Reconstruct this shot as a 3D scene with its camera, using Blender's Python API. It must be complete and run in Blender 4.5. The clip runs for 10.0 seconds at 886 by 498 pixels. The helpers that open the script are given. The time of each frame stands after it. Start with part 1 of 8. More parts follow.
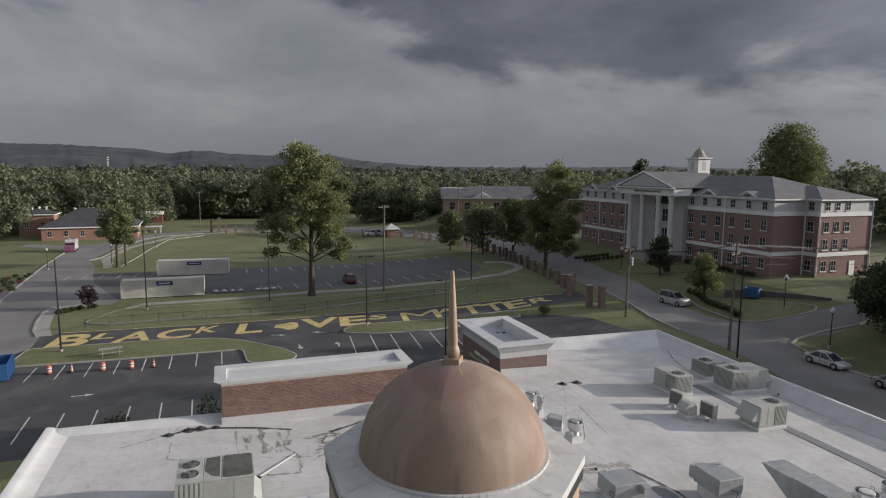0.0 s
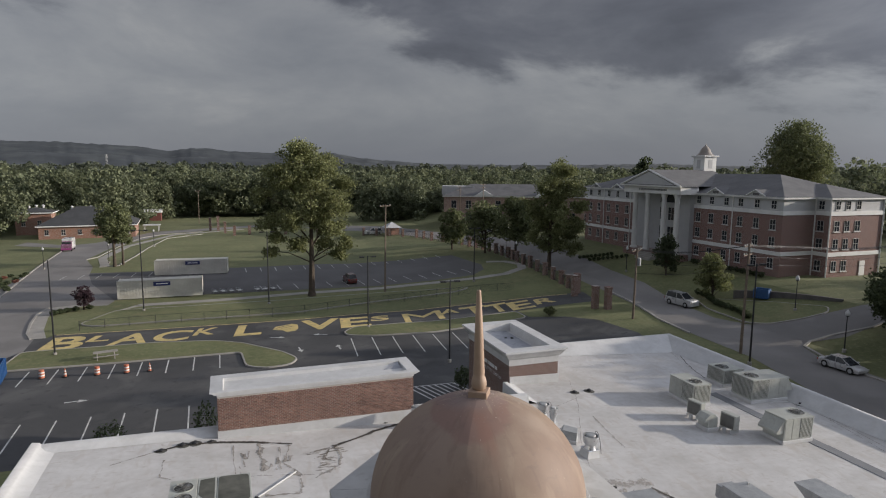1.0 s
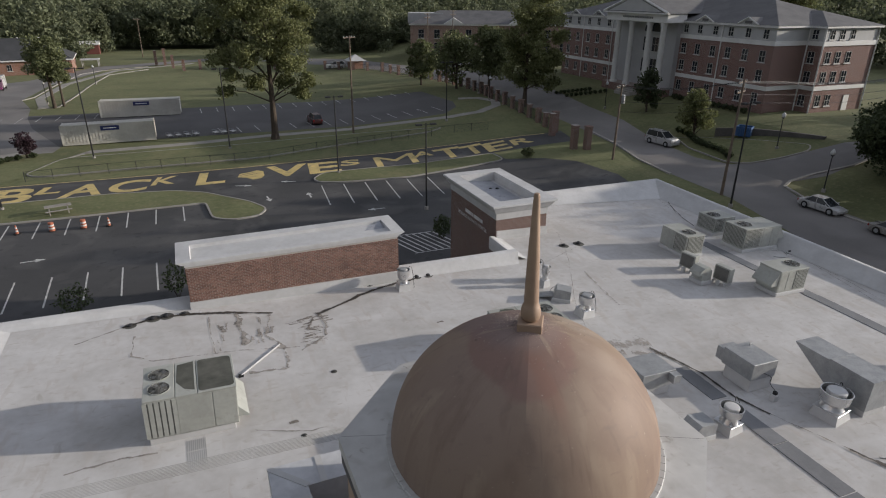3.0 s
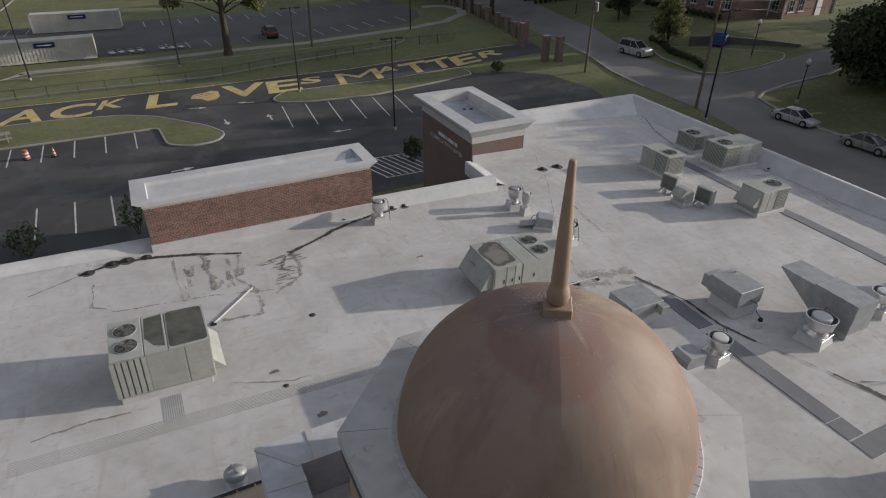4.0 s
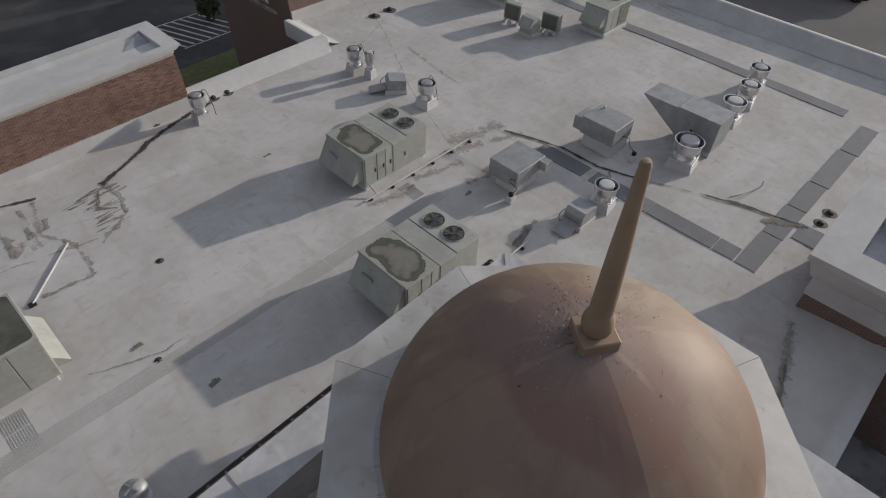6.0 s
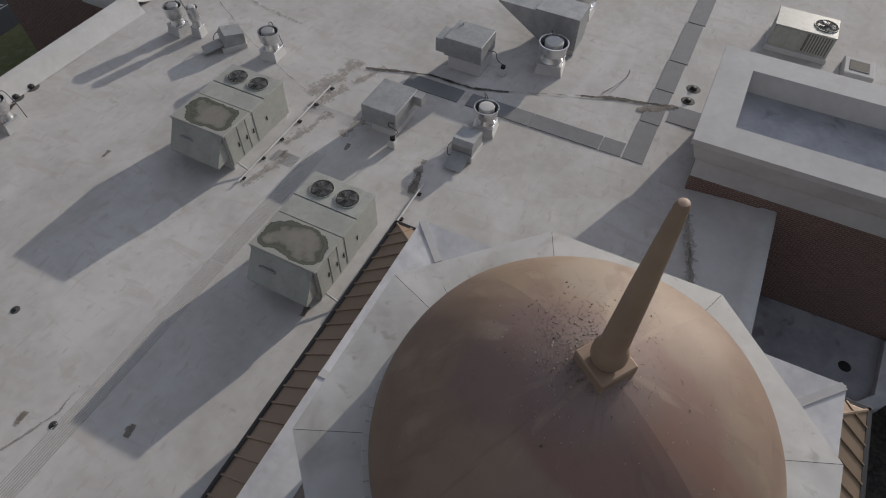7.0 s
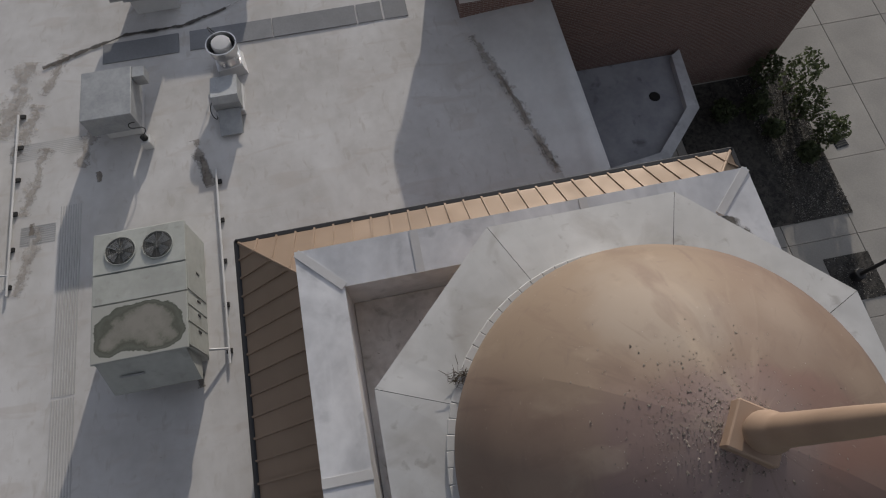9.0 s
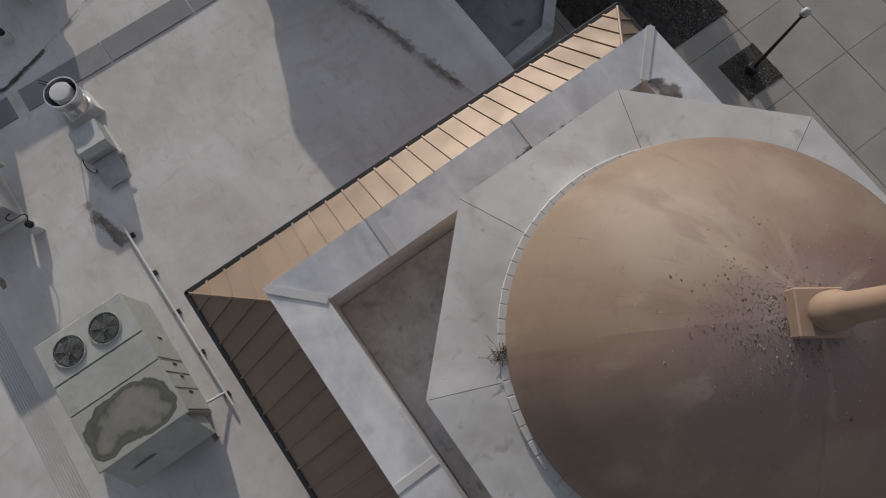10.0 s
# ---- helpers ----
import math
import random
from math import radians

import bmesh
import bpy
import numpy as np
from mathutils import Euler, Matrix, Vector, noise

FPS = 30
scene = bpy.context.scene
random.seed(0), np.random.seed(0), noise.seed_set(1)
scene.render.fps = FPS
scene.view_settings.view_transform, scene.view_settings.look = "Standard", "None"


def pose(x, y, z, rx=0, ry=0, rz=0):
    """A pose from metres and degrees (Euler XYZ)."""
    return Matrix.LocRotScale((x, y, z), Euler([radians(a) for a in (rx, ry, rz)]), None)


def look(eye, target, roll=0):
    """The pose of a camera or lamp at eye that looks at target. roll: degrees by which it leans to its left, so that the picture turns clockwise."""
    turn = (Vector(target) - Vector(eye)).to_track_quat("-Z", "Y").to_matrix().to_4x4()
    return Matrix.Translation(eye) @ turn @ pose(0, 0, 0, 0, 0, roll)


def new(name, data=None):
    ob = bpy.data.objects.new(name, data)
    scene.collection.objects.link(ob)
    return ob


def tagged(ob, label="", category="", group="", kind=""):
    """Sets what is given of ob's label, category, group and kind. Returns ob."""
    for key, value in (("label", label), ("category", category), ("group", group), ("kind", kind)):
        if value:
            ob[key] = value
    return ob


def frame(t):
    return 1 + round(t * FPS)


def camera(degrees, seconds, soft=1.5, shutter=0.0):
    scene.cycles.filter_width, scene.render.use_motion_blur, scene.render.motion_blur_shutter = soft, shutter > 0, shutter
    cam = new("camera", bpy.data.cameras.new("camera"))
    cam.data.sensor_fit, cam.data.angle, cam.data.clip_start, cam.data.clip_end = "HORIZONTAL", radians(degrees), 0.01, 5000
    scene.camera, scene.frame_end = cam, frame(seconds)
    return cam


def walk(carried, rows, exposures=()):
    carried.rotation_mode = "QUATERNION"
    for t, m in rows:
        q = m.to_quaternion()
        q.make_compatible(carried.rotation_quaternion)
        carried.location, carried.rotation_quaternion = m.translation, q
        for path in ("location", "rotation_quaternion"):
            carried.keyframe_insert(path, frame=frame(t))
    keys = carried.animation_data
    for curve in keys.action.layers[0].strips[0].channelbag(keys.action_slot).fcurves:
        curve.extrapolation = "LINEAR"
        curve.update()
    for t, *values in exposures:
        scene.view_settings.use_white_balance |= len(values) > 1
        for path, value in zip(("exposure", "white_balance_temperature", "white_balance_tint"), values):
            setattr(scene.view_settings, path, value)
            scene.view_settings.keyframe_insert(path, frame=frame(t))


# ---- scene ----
cam = camera(72.1, 10.0, soft=1.1)
PATH = [
    (0, (-4.338, -11.647, 20.162), (-3.68, -9.776, 19.908), 0.4),
    (0.5, (-4.252, -10.822, 20.252), (-3.594, -8.95, 19.999), 0.4),
    (1, (-4.177, -9.825, 20.258), (-3.518, -7.955, 19.996), 0.4),
    (1.5, (-4.052, -8.954, 20.359), (-3.401, -7.105, 19.964), 0.4),
    (2, (-4.067, -8.038, 20.421), (-3.422, -6.22, 19.895), 0.4),
    (3.5, (-3.934, -5.547, 20.51), (-3.187, -3.928, 19.604), 0.3),
    (4, (-3.873, -4.711, 20.563), (-3.11, -3.173, 19.537), 0.3),
    (4.5, (-3.759, -3.859, 20.562), (-2.978, -2.412, 19.423), 0.2),
    (5, (-3.58, -2.921, 20.536), (-2.743, -1.602, 19.288), 0.2),
    (5.5, (-3.392, -2.049, 20.521), (-2.476, -0.89, 19.173), 0.2),
    (7, (-2.366, 0.17, 20.452), (-1.309, 0.706, 18.84), -0.4),
    (7.5, (-1.808, 0.718, 20.436), (-0.788, 1.051, 18.748), -0.9),
    (8, (-1.11, 1.237, 20.436), (-0.169, 1.403, 18.679), -1.4),
    (8.5, (-0.431, 1.716, 20.458), (0.401, 1.723, 18.64), -1.5),
    (9, (0.105, 2.038, 20.449), (0.81, 1.919, 18.582), -1.9),
    (9.5, (0.61, 2.239, 20.418), (1.161, 2.04, 18.506), -2.6),
    (10, (1.056, 2.347, 20.433), (1.437, 2.106, 18.484), -3.4),
]
walk(cam, [(t, look(eye, target, roll)) for t, eye, target, roll in PATH], exposures=[(0, 0.49), (2, 0.44), (3.5, 0.27), (4.5, 0.13), (5.5, 0.05), (7, -0.03), (10, -0.02)])

# ---- sun, sky and clouds ----
SUN_AZ, SUN_EL = radians(-14.8), radians(12.9)   # azimuth from +x, counter-clockwise
SUN_DIR = Vector((math.cos(SUN_AZ) * math.cos(SUN_EL), math.sin(SUN_AZ) * math.cos(SUN_EL), math.sin(SUN_EL)))
sun = new("sun", bpy.data.lights.new("sun", "SUN"))
sun.data.energy, sun.data.angle, sun.data.color = 3.2, radians(0.6), (1.0, 0.905, 0.79)
sun.matrix_world = look((60, -20, 40), Vector((60, -20, 40)) - SUN_DIR)

world = bpy.data.worlds.new("world")
scene.world = world
world.use_nodes = True
wt = world.node_tree
wt.nodes.clear()


def wnode(kind, **values):
    n = wt.nodes.new(kind)
    for key, value in values.items():
        n.inputs[key].default_value = value
    return n


def wmath(op, a, b=None):
    n = wt.nodes.new("ShaderNodeMath")
    n.operation = op
    for i, v in enumerate((a, b)):
        if v is None:
            continue
        if isinstance(v, (int, float)):
            n.inputs[i].default_value = v
        else:
            wt.links.new(v, n.inputs[i])
    return n.outputs[0]


w_sky = wt.nodes.new("ShaderNodeTexSky")
w_sky.sky_type, w_sky.sun_disc = "NISHITA", False
w_sky.sun_elevation, w_sky.sun_rotation = SUN_EL, math.pi / 2 - SUN_AZ
w_co = wt.nodes.new("ShaderNodeTexCoord")
w_sep = wt.nodes.new("ShaderNodeSeparateXYZ")
wt.links.new(w_co.outputs["Generated"], w_sep.inputs[0])
w_up = wmath("ADD", wmath("MAXIMUM", w_sep.outputs[2], 0.0), 0.16)
w_plane = wt.nodes.new("ShaderNodeCombineXYZ")
wt.links.new(wmath("DIVIDE", w_sep.outputs[0], w_up), w_plane.inputs[0])
wt.links.new(wmath("DIVIDE", w_sep.outputs[1], w_up), w_plane.inputs[1])
# heading and height of a direction, in degrees
w_el = wmath("MULTIPLY", wmath("ARCSINE", w_sep.outputs[2]), 57.3)
w_az = wmath("MULTIPLY", wmath("ARCTAN2", w_sep.outputs[1], w_sep.outputs[0]), 57.3)
w_big = wnode("ShaderNodeTexNoise", Scale=0.55, Detail=7.0, Roughness=0.55, Distortion=0.4)
w_fine = wnode("ShaderNodeTexNoise", Scale=1.15, Detail=9.0, Roughness=0.58, Distortion=0.3)
w_sheet = wt.nodes.new("ShaderNodeCombineXYZ")
wt.links.new(wmath("DIVIDE", w_az, 20.0), w_sheet.inputs[0])
wt.links.new(wmath("DIVIDE", w_el, 8.5), w_sheet.inputs[1])
wt.links.new(w_plane.outputs[0], w_big.inputs["Vector"])
wt.links.new(w_sheet.outputs[0], w_fine.inputs["Vector"])


def wramp(value, stops):
    n = wt.nodes.new("ShaderNodeValToRGB")
    n.color_ramp.elements.remove(n.color_ramp.elements[1])
    for k, (pos, col) in enumerate(stops):
        e = n.color_ramp.elements[0] if k == 0 else n.color_ramp.elements.new(pos)
        e.position, e.color = pos, (*col, 1) if isinstance(col, tuple) else (col, col, col, 1)
    wt.links.new(value, n.inputs[0])
    return n.outputs[0]


def wmix(fac, a, b):
    n = wt.nodes.new("ShaderNodeMixRGB")
    for k, v in enumerate((fac, a, b)):
        if isinstance(v, tuple):
            n.inputs[k].default_value = (*v, 1)
        else:
            wt.links.new(v, n.inputs[k])
    return n.outputs[0]


def wstep(value, lo, hi):
    n = wnode("ShaderNodeMapRange", **{"From Min": lo, "From Max": hi})
    n.interpolation_type = "SMOOTHSTEP"
    wt.links.new(value, n.inputs["Value"])
    return n.outputs[0]


# pale rain veil with brighter wisps; a heavy dark bank above its ragged lower edge
w_rough = wmath("ADD", wmath("MULTIPLY", wmath("SUBTRACT", w_big.outputs["Fac"], 0.5), 4.0), wmath("MULTIPLY", wmath("SUBTRACT", w_fine.outputs["Fac"], 0.5), -15.0))
w_pale = wramp(w_fine.outputs["Fac"], [(0.32, (0.130, 0.136, 0.150)), (0.48, (0.156, 0.161, 0.173)), (0.58, (0.177, 0.181, 0.190)), (0.68, (0.212, 0.213, 0.217))])
w_dark = wramp(w_fine.outputs["Fac"], [(0.32, (0.057, 0.059, 0.070)), (0.47, (0.078, 0.081, 0.095)), (0.57, (0.096, 0.099, 0.113)), (0.68, (0.118, 0.121, 0.134))])
w_edge = wmath("MULTIPLY", wramp(wstep(w_az, 20.0, 120.0), [(0.02, 0.34), (0.12, 0.36), (0.30, 0.36), (0.43, 0.40), (0.55, 0.52), (0.64, 0.72), (0.76, 0.80), (0.88, 0.66), (1.0, 0.6)]), 20.0)
w_bank = wstep(wmath("ADD", wmath("SUBTRACT", w_el, w_edge), w_rough), -1.3, 1.7)
w_field = wmix(w_bank, w_pale, w_dark)
# the grey-blue band of distant rain above the horizon
w_low = wmath("SUBTRACT", 1.0, wstep(w_el, 0.0, 7.0))
w_field = wmix(wmath("MULTIPLY", w_low, 0.8), w_field, (0.104, 0.112, 0.132))
# broken cloud overhead
w_over = wramp(w_big.outputs["Fac"], [(0.36, (0.105, 0.113, 0.137)), (0.52, (0.21, 0.222, 0.255)), (0.72, (0.44, 0.46, 0.505))])
w_mix = wmix(wstep(w_el, 16.0, 30.0), w_field, w_over)
w_tint = wt.nodes.new("ShaderNodeVectorMath")
w_tint.operation = "MULTIPLY"
wt.links.new(w_mix, w_tint.inputs[0])
w_tint.inputs[1].default_value = (0.99, 1.0, 1.02)
# the broken, brighter half of the sky round the low sun
w_dot = wt.nodes.new("ShaderNodeVectorMath")
w_dot.operation = "DOT_PRODUCT"
wt.links.new(w_co.outputs["Generated"], w_dot.inputs[0])
w_dot.inputs[1].default_value = SUN_DIR
w_sunny = wmath("POWER", wmath("MAXIMUM", wmath("ADD", wmath("MULTIPLY", w_dot.outputs["Value"], 0.5), 0.5), 0.0), 18.0)
# and the clouds opposite, which the sun lights from the front
w_back = wmath("POWER", wmath("MAXIMUM", wmath("SUBTRACT", 0.5, wmath("MULTIPLY", w_dot.outputs["Value"], 0.5)), 0.0), 8.0)
w_gain = wmath("ADD", wmath("ADD", wmath("MULTIPLY", w_sunny, 14.0), wmath("MULTIPLY", w_back, 1.8)), 1.05)
w_scaled = wt.nodes.new("ShaderNodeVectorMath")
w_scaled.operation = "SCALE"
wt.links.new(w_tint.outputs[0], w_scaled.inputs[0])
wt.links.new(w_gain, w_scaled.inputs["Scale"])
w_cloud = wnode("ShaderNodeBackground", Strength=1.0)
wt.links.new(w_scaled.outputs[0], w_cloud.inputs[0])
w_blue = wnode("ShaderNodeBackground", Strength=0.05)
wt.links.new(w_sky.outputs[0], w_blue.inputs[0])
w_sum = wt.nodes.new("ShaderNodeMixShader")
w_sum.inputs[0].default_value = 0.93
wt.links.new(w_blue.outputs[0], w_sum.inputs[1])
wt.links.new(w_cloud.outputs[0], w_sum.inputs[2])
w_out = wt.nodes.new("ShaderNodeOutputWorld")
wt.links.new(w_sum.outputs[0], w_out.inputs[0])

# ---- materials ----
def surface(name, base, dark=None, rough=0.6, metal=0.0, grain=12.0, stain=0.6, amount=0.5, bump=0.15, spread=0.0, coat=0.0):
    """A material of two mixed colours at two scales, with relief. spread: how far single objects differ in brightness."""
    m = bpy.data.materials.new(name)
    m.use_nodes = True
    nt = m.node_tree
    bsdf = nt.nodes["Principled BSDF"]
    dark = dark or tuple(c * 0.72 for c in base)
    co = nt.nodes.new("ShaderNodeTexCoord")
    fine = nt.nodes.new("ShaderNodeTexNoise")
    fine.inputs["Scale"].default_value, fine.inputs["Detail"].default_value = grain, 6.0
    broad = nt.nodes.new("ShaderNodeTexNoise")
    broad.inputs["Scale"].default_value, broad.inputs["Detail"].default_value = stain, 5.0
    broad.inputs["Distortion"].default_value = 0.6
    for n in (fine, broad):
        nt.links.new(co.outputs["Object"], n.inputs["Vector"])
    mix = nt.nodes.new("ShaderNodeMath")
    mix.operation = "MULTIPLY_ADD"
    nt.links.new(fine.outputs["Fac"], mix.inputs[0])
    mix.inputs[1].default_value = 0.4
    nt.links.new(broad.outputs["Fac"], mix.inputs[2])
    ramp = nt.nodes.new("ShaderNodeValToRGB")
    ramp.color_ramp.elements[0].position, ramp.color_ramp.elements[1].position = 0.5, 0.9
    lo = tuple(b + (d - b) * amount * 1.6 for b, d in zip(base, dark))
    ramp.color_ramp.elements[0].color = (*[max(c, 0.003) for c in lo], 1)
    ramp.color_ramp.elements[1].color = (*base, 1)
    nt.links.new(mix.outputs[0], ramp.inputs[0])
    out = ramp.outputs[0]
    if spread:
        info = nt.nodes.new("ShaderNodeObjectInfo")
        hsv = nt.nodes.new("ShaderNodeHueSaturation")
        rng = nt.nodes.new("ShaderNodeMapRange")
        rng.inputs["To Min"].default_value, rng.inputs["To Max"].default_value = 1 - spread, 1 + spread
        nt.links.new(info.outputs["Random"], rng.inputs["Value"])
        nt.links.new(rng.outputs[0], hsv.inputs["Value"])
        nt.links.new(out, hsv.inputs["Color"])
        out = hsv.outputs[0]
    nt.links.new(out, bsdf.inputs["Base Color"])
    bsdf.inputs["Metallic"].default_value = metal
    rr = nt.nodes.new("ShaderNodeMapRange")
    rr.inputs["To Min"].default_value, rr.inputs["To Max"].default_value = max(rough - 0.12, 0.03), min(rough + 0.12, 1.0)
    nt.links.new(broad.outputs["Fac"], rr.inputs["Value"])
    nt.links.new(rr.outputs[0], bsdf.inputs["Roughness"])
    if coat:
        bsdf.inputs["Coat Weight"].default_value = coat
    if bump:
        b = nt.nodes.new("ShaderNodeBump")
        b.inputs["Strength"].default_value, b.inputs["Distance"].default_value = bump, 0.02
        nt.links.new(fine.outputs["Fac"], b.inputs["Height"])
        nt.links.new(b.outputs[0], bsdf.inputs["Normal"])
    return m


def weather(m, colour, weight, scale, lo, hi, stretch=(1, 1, 1), detail=6.0):
    """Lays a second colour over a material in patches cut from noise."""
    nt = m.node_tree
    bsdf = nt.nodes["Principled BSDF"]
    co = nt.nodes.new("ShaderNodeTexCoord")
    mp = nt.nodes.new("ShaderNodeMapping")
    mp.inputs["Scale"].default_value = stretch
    nz = nt.nodes.new("ShaderNodeTexNoise")
    nz.inputs["Scale"].default_value, nz.inputs["Detail"].default_value, nz.inputs["Distortion"].default_value = scale, detail, 0.5
    rg = nt.nodes.new("ShaderNodeMapRange")
    rg.inputs["From Min"].default_value, rg.inputs["From Max"].default_value, rg.inputs["To Max"].default_value = lo, hi, weight
    nt.links.new(co.outputs["Object"], mp.inputs[0])
    nt.links.new(mp.outputs[0], nz.inputs["Vector"])
    nt.links.new(nz.outputs["Fac"], rg.inputs["Value"])
    mix = nt.nodes.new("ShaderNodeMixRGB")
    nt.links.new(rg.outputs[0], mix.inputs[0])
    nt.links.new(bsdf.inputs["Base Color"].links[0].from_socket, mix.inputs[1])
    mix.inputs[2].default_value = (*colour, 1)
    nt.links.new(mix.outputs[0], bsdf.inputs["Base Color"])
    return m


def plain(name, base, rough=0.5, metal=0.0):
    return surface(name, base, rough=rough, metal=metal, grain=25, stain=2.0, amount=0.25, bump=0.05)


M_ROOF = surface("roof_membrane", (0.565, 0.555, 0.545), (0.40, 0.385, 0.368), 0.88, grain=3.0, stain=0.35, amount=0.5, bump=0.05)
M_WHITE = surface("white_coping", (0.575, 0.575, 0.573), (0.43, 0.43, 0.428), 0.85, grain=5, stain=0.8, amount=0.4, bump=0.04)
M_LEDGE = surface("ledge_sheet", (0.64, 0.65, 0.67), (0.44, 0.45, 0.47), 0.6, grain=6, stain=1.2, amount=0.6, bump=0.06)
M_DECK = surface("grey_deck", (0.58, 0.565, 0.545), (0.41, 0.395, 0.375), 0.8, grain=10, stain=2, amount=0.7)
M_COPPER = surface("copper_brown_sheet", (0.28, 0.200, 0.140), (0.222, 0.156, 0.109), 0.36, metal=0.24, grain=4, stain=1.5, amount=0.35, bump=0.03, spread=0.08)
M_COPPER.node_tree.nodes["Principled BSDF"].inputs["Specular IOR Level"].default_value = 1.0
M_BRICK = surface("brick", (0.285, 0.172, 0.135), (0.175, 0.10, 0.08), 0.85, grain=30, stain=1.0, amount=0.5, bump=0.3, spread=0.25)
M_MORTAR = surface("mortar", (0.50, 0.47, 0.43), (0.36, 0.335, 0.31), 0.9, grain=40, stain=1.0, amount=0.4)
M_UNIT = surface("unit_paint", (0.42, 0.432, 0.398), (0.30, 0.305, 0.28), 0.5, grain=8, stain=1.6, amount=0.4, bump=0.03, spread=0.05)
M_GALV = surface("galvanised_steel", (0.40, 0.41, 0.415), (0.27, 0.28, 0.285), 0.5, metal=0.35, grain=14, stain=3, amount=0.5, bump=0.03)
M_ALU = surface("bright_aluminium", (0.72, 0.72, 0.72), (0.5, 0.5, 0.5), 0.3, metal=0.85, grain=10, stain=3, amount=0.4, bump=0.03)
M_DARK = plain("dark_metal", (0.03, 0.03, 0.032), 0.5, 0.3)
M_BLACK = plain("black_rubber", (0.015, 0.015, 0.015), 0.8)
M_FILTER = surface("dirty_lid", (0.12, 0.115, 0.10), (0.05, 0.05, 0.045), 0.8, grain=6, stain=1.6, amount=0.8)
M_ASPHALT = surface("asphalt", (0.092, 0.091, 0.092), (0.06, 0.06, 0.061), 0.85, grain=30, stain=0.12, amount=0.7, bump=0.3)
M_LOT = surface("old_asphalt", (0.125, 0.12, 0.119), (0.085, 0.082, 0.081), 0.85, grain=25, stain=0.12, amount=0.7, bump=0.3)
M_ROAD = surface("street_asphalt", (0.24, 0.228, 0.218), (0.172, 0.164, 0.158), 0.85, grain=20, stain=0.1, amount=0.7, bump=0.3)
M_GRASS = surface("grass", (0.168, 0.178, 0.080), (0.11, 0.12, 0.05), 0.95, grain=3.0, stain=0.08, amount=0.8, bump=0.5)
M_CONC = surface("concrete", (0.36, 0.34, 0.31), (0.24, 0.23, 0.21), 0.85, grain=15, stain=0.5, amount=0.5, spread=0.06)
M_LINE = surface("road_paint_white", (0.62, 0.62, 0.60), (0.4, 0.4, 0.39), 0.7, grain=8, stain=1.0, amount=0.5)
M_YELLOW = surface("road_paint_yellow", (0.66, 0.51, 0.21), (0.46, 0.36, 0.15), 0.7, grain=3, stain=0.7, amount=0.6)
M_BARK = surface("bark", (0.10, 0.075, 0.055), (0.05, 0.04, 0.03), 0.95, grain=8, stain=2, amount=0.6, bump=0.6)
M_WOODPOLE = surface("pole_wood", (0.20, 0.16, 0.12), (0.12, 0.09, 0.07), 0.9, grain=8, stain=2, amount=0.6)
M_SHINGLE = surface("grey_shingle", (0.16, 0.158, 0.16), (0.105, 0.104, 0.107), 0.9, grain=6, stain=0.5, amount=0.6, bump=0.3)
M_TRIM = surface("white_trim", (0.76, 0.755, 0.735), (0.58, 0.57, 0.55), 0.6, grain=4, stain=0.5, amount=0.4)
M_SIDING = surface("grey_siding", (0.49, 0.49, 0.49), (0.39, 0.39, 0.39), 0.7, grain=6, stain=0.5, amount=0.4)
M_FARBRICK = surface("hall_brick", (0.27, 0.105, 0.075), (0.19, 0.07, 0.05), 0.9, grain=9, stain=0.5, amount=0.5)


def leaf_material(name, base, tip, lo=0.6, hi=1.4):
    m = surface(name, base, tip, 0.75, grain=0.9, stain=0.25, amount=0.6, bump=0.0)
    nt = m.node_tree
    bsdf = nt.nodes["Principled BSDF"]
    geo = nt.nodes.new("ShaderNodeNewGeometry")
    hsv = nt.nodes.new("ShaderNodeHueSaturation")
    rng = nt.nodes.new("ShaderNodeMapRange")
    rng.inputs["To Min"].default_value, rng.inputs["To Max"].default_value = lo, hi
    nt.links.new(geo.outputs["Random Per Island"], rng.inputs["Value"])
    nt.links.new(rng.outputs[0], hsv.inputs["Value"])
    old = bsdf.inputs["Base Color"].links[0].from_socket
    nt.links.new(old, hsv.inputs["Color"])
    nt.links.new(hsv.outputs[0], bsdf.inputs["Base Color"])
    # light also comes through the leaves
    thin = nt.nodes.new("ShaderNodeBsdfTranslucent")
    nt.links.new(hsv.outputs[0], thin.inputs["Color"])
    both = nt.nodes.new("ShaderNodeMixShader")
    both.inputs[0].default_value = 0.38
    nt.links.new(bsdf.outputs[0], both.inputs[1])
    nt.links.new(thin.outputs[0], both.inputs[2])
    nt.links.new(both.outputs[0], nt.nodes["Material Output"].inputs["Surface"])
    return m


M_LEAF = leaf_material("leaves_green", (0.185, 0.205, 0.098), (0.11, 0.128, 0.056))
M_LEAF_DARK = leaf_material("leaves_dark", (0.09, 0.112, 0.052), (0.055, 0.072, 0.033))
M_LEAF_PURPLE = leaf_material("leaves_purple", (0.075, 0.042, 0.052), (0.04, 0.022, 0.03))
M_LEAF_LIGHT = leaf_material("leaves_light", (0.25, 0.265, 0.12), (0.145, 0.16, 0.066))
M_FOREST = leaf_material("forest_leaves", (0.185, 0.205, 0.118), (0.10, 0.118, 0.066), 0.55, 1.5)
M_FAR = leaf_material("far_leaves", (0.125, 0.14, 0.095), (0.085, 0.10, 0.07), 0.85, 1.15)
# the blue-grey of far haze is mixed into the hills' base colour
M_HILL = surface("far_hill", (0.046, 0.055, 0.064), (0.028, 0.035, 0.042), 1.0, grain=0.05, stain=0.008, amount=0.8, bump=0)


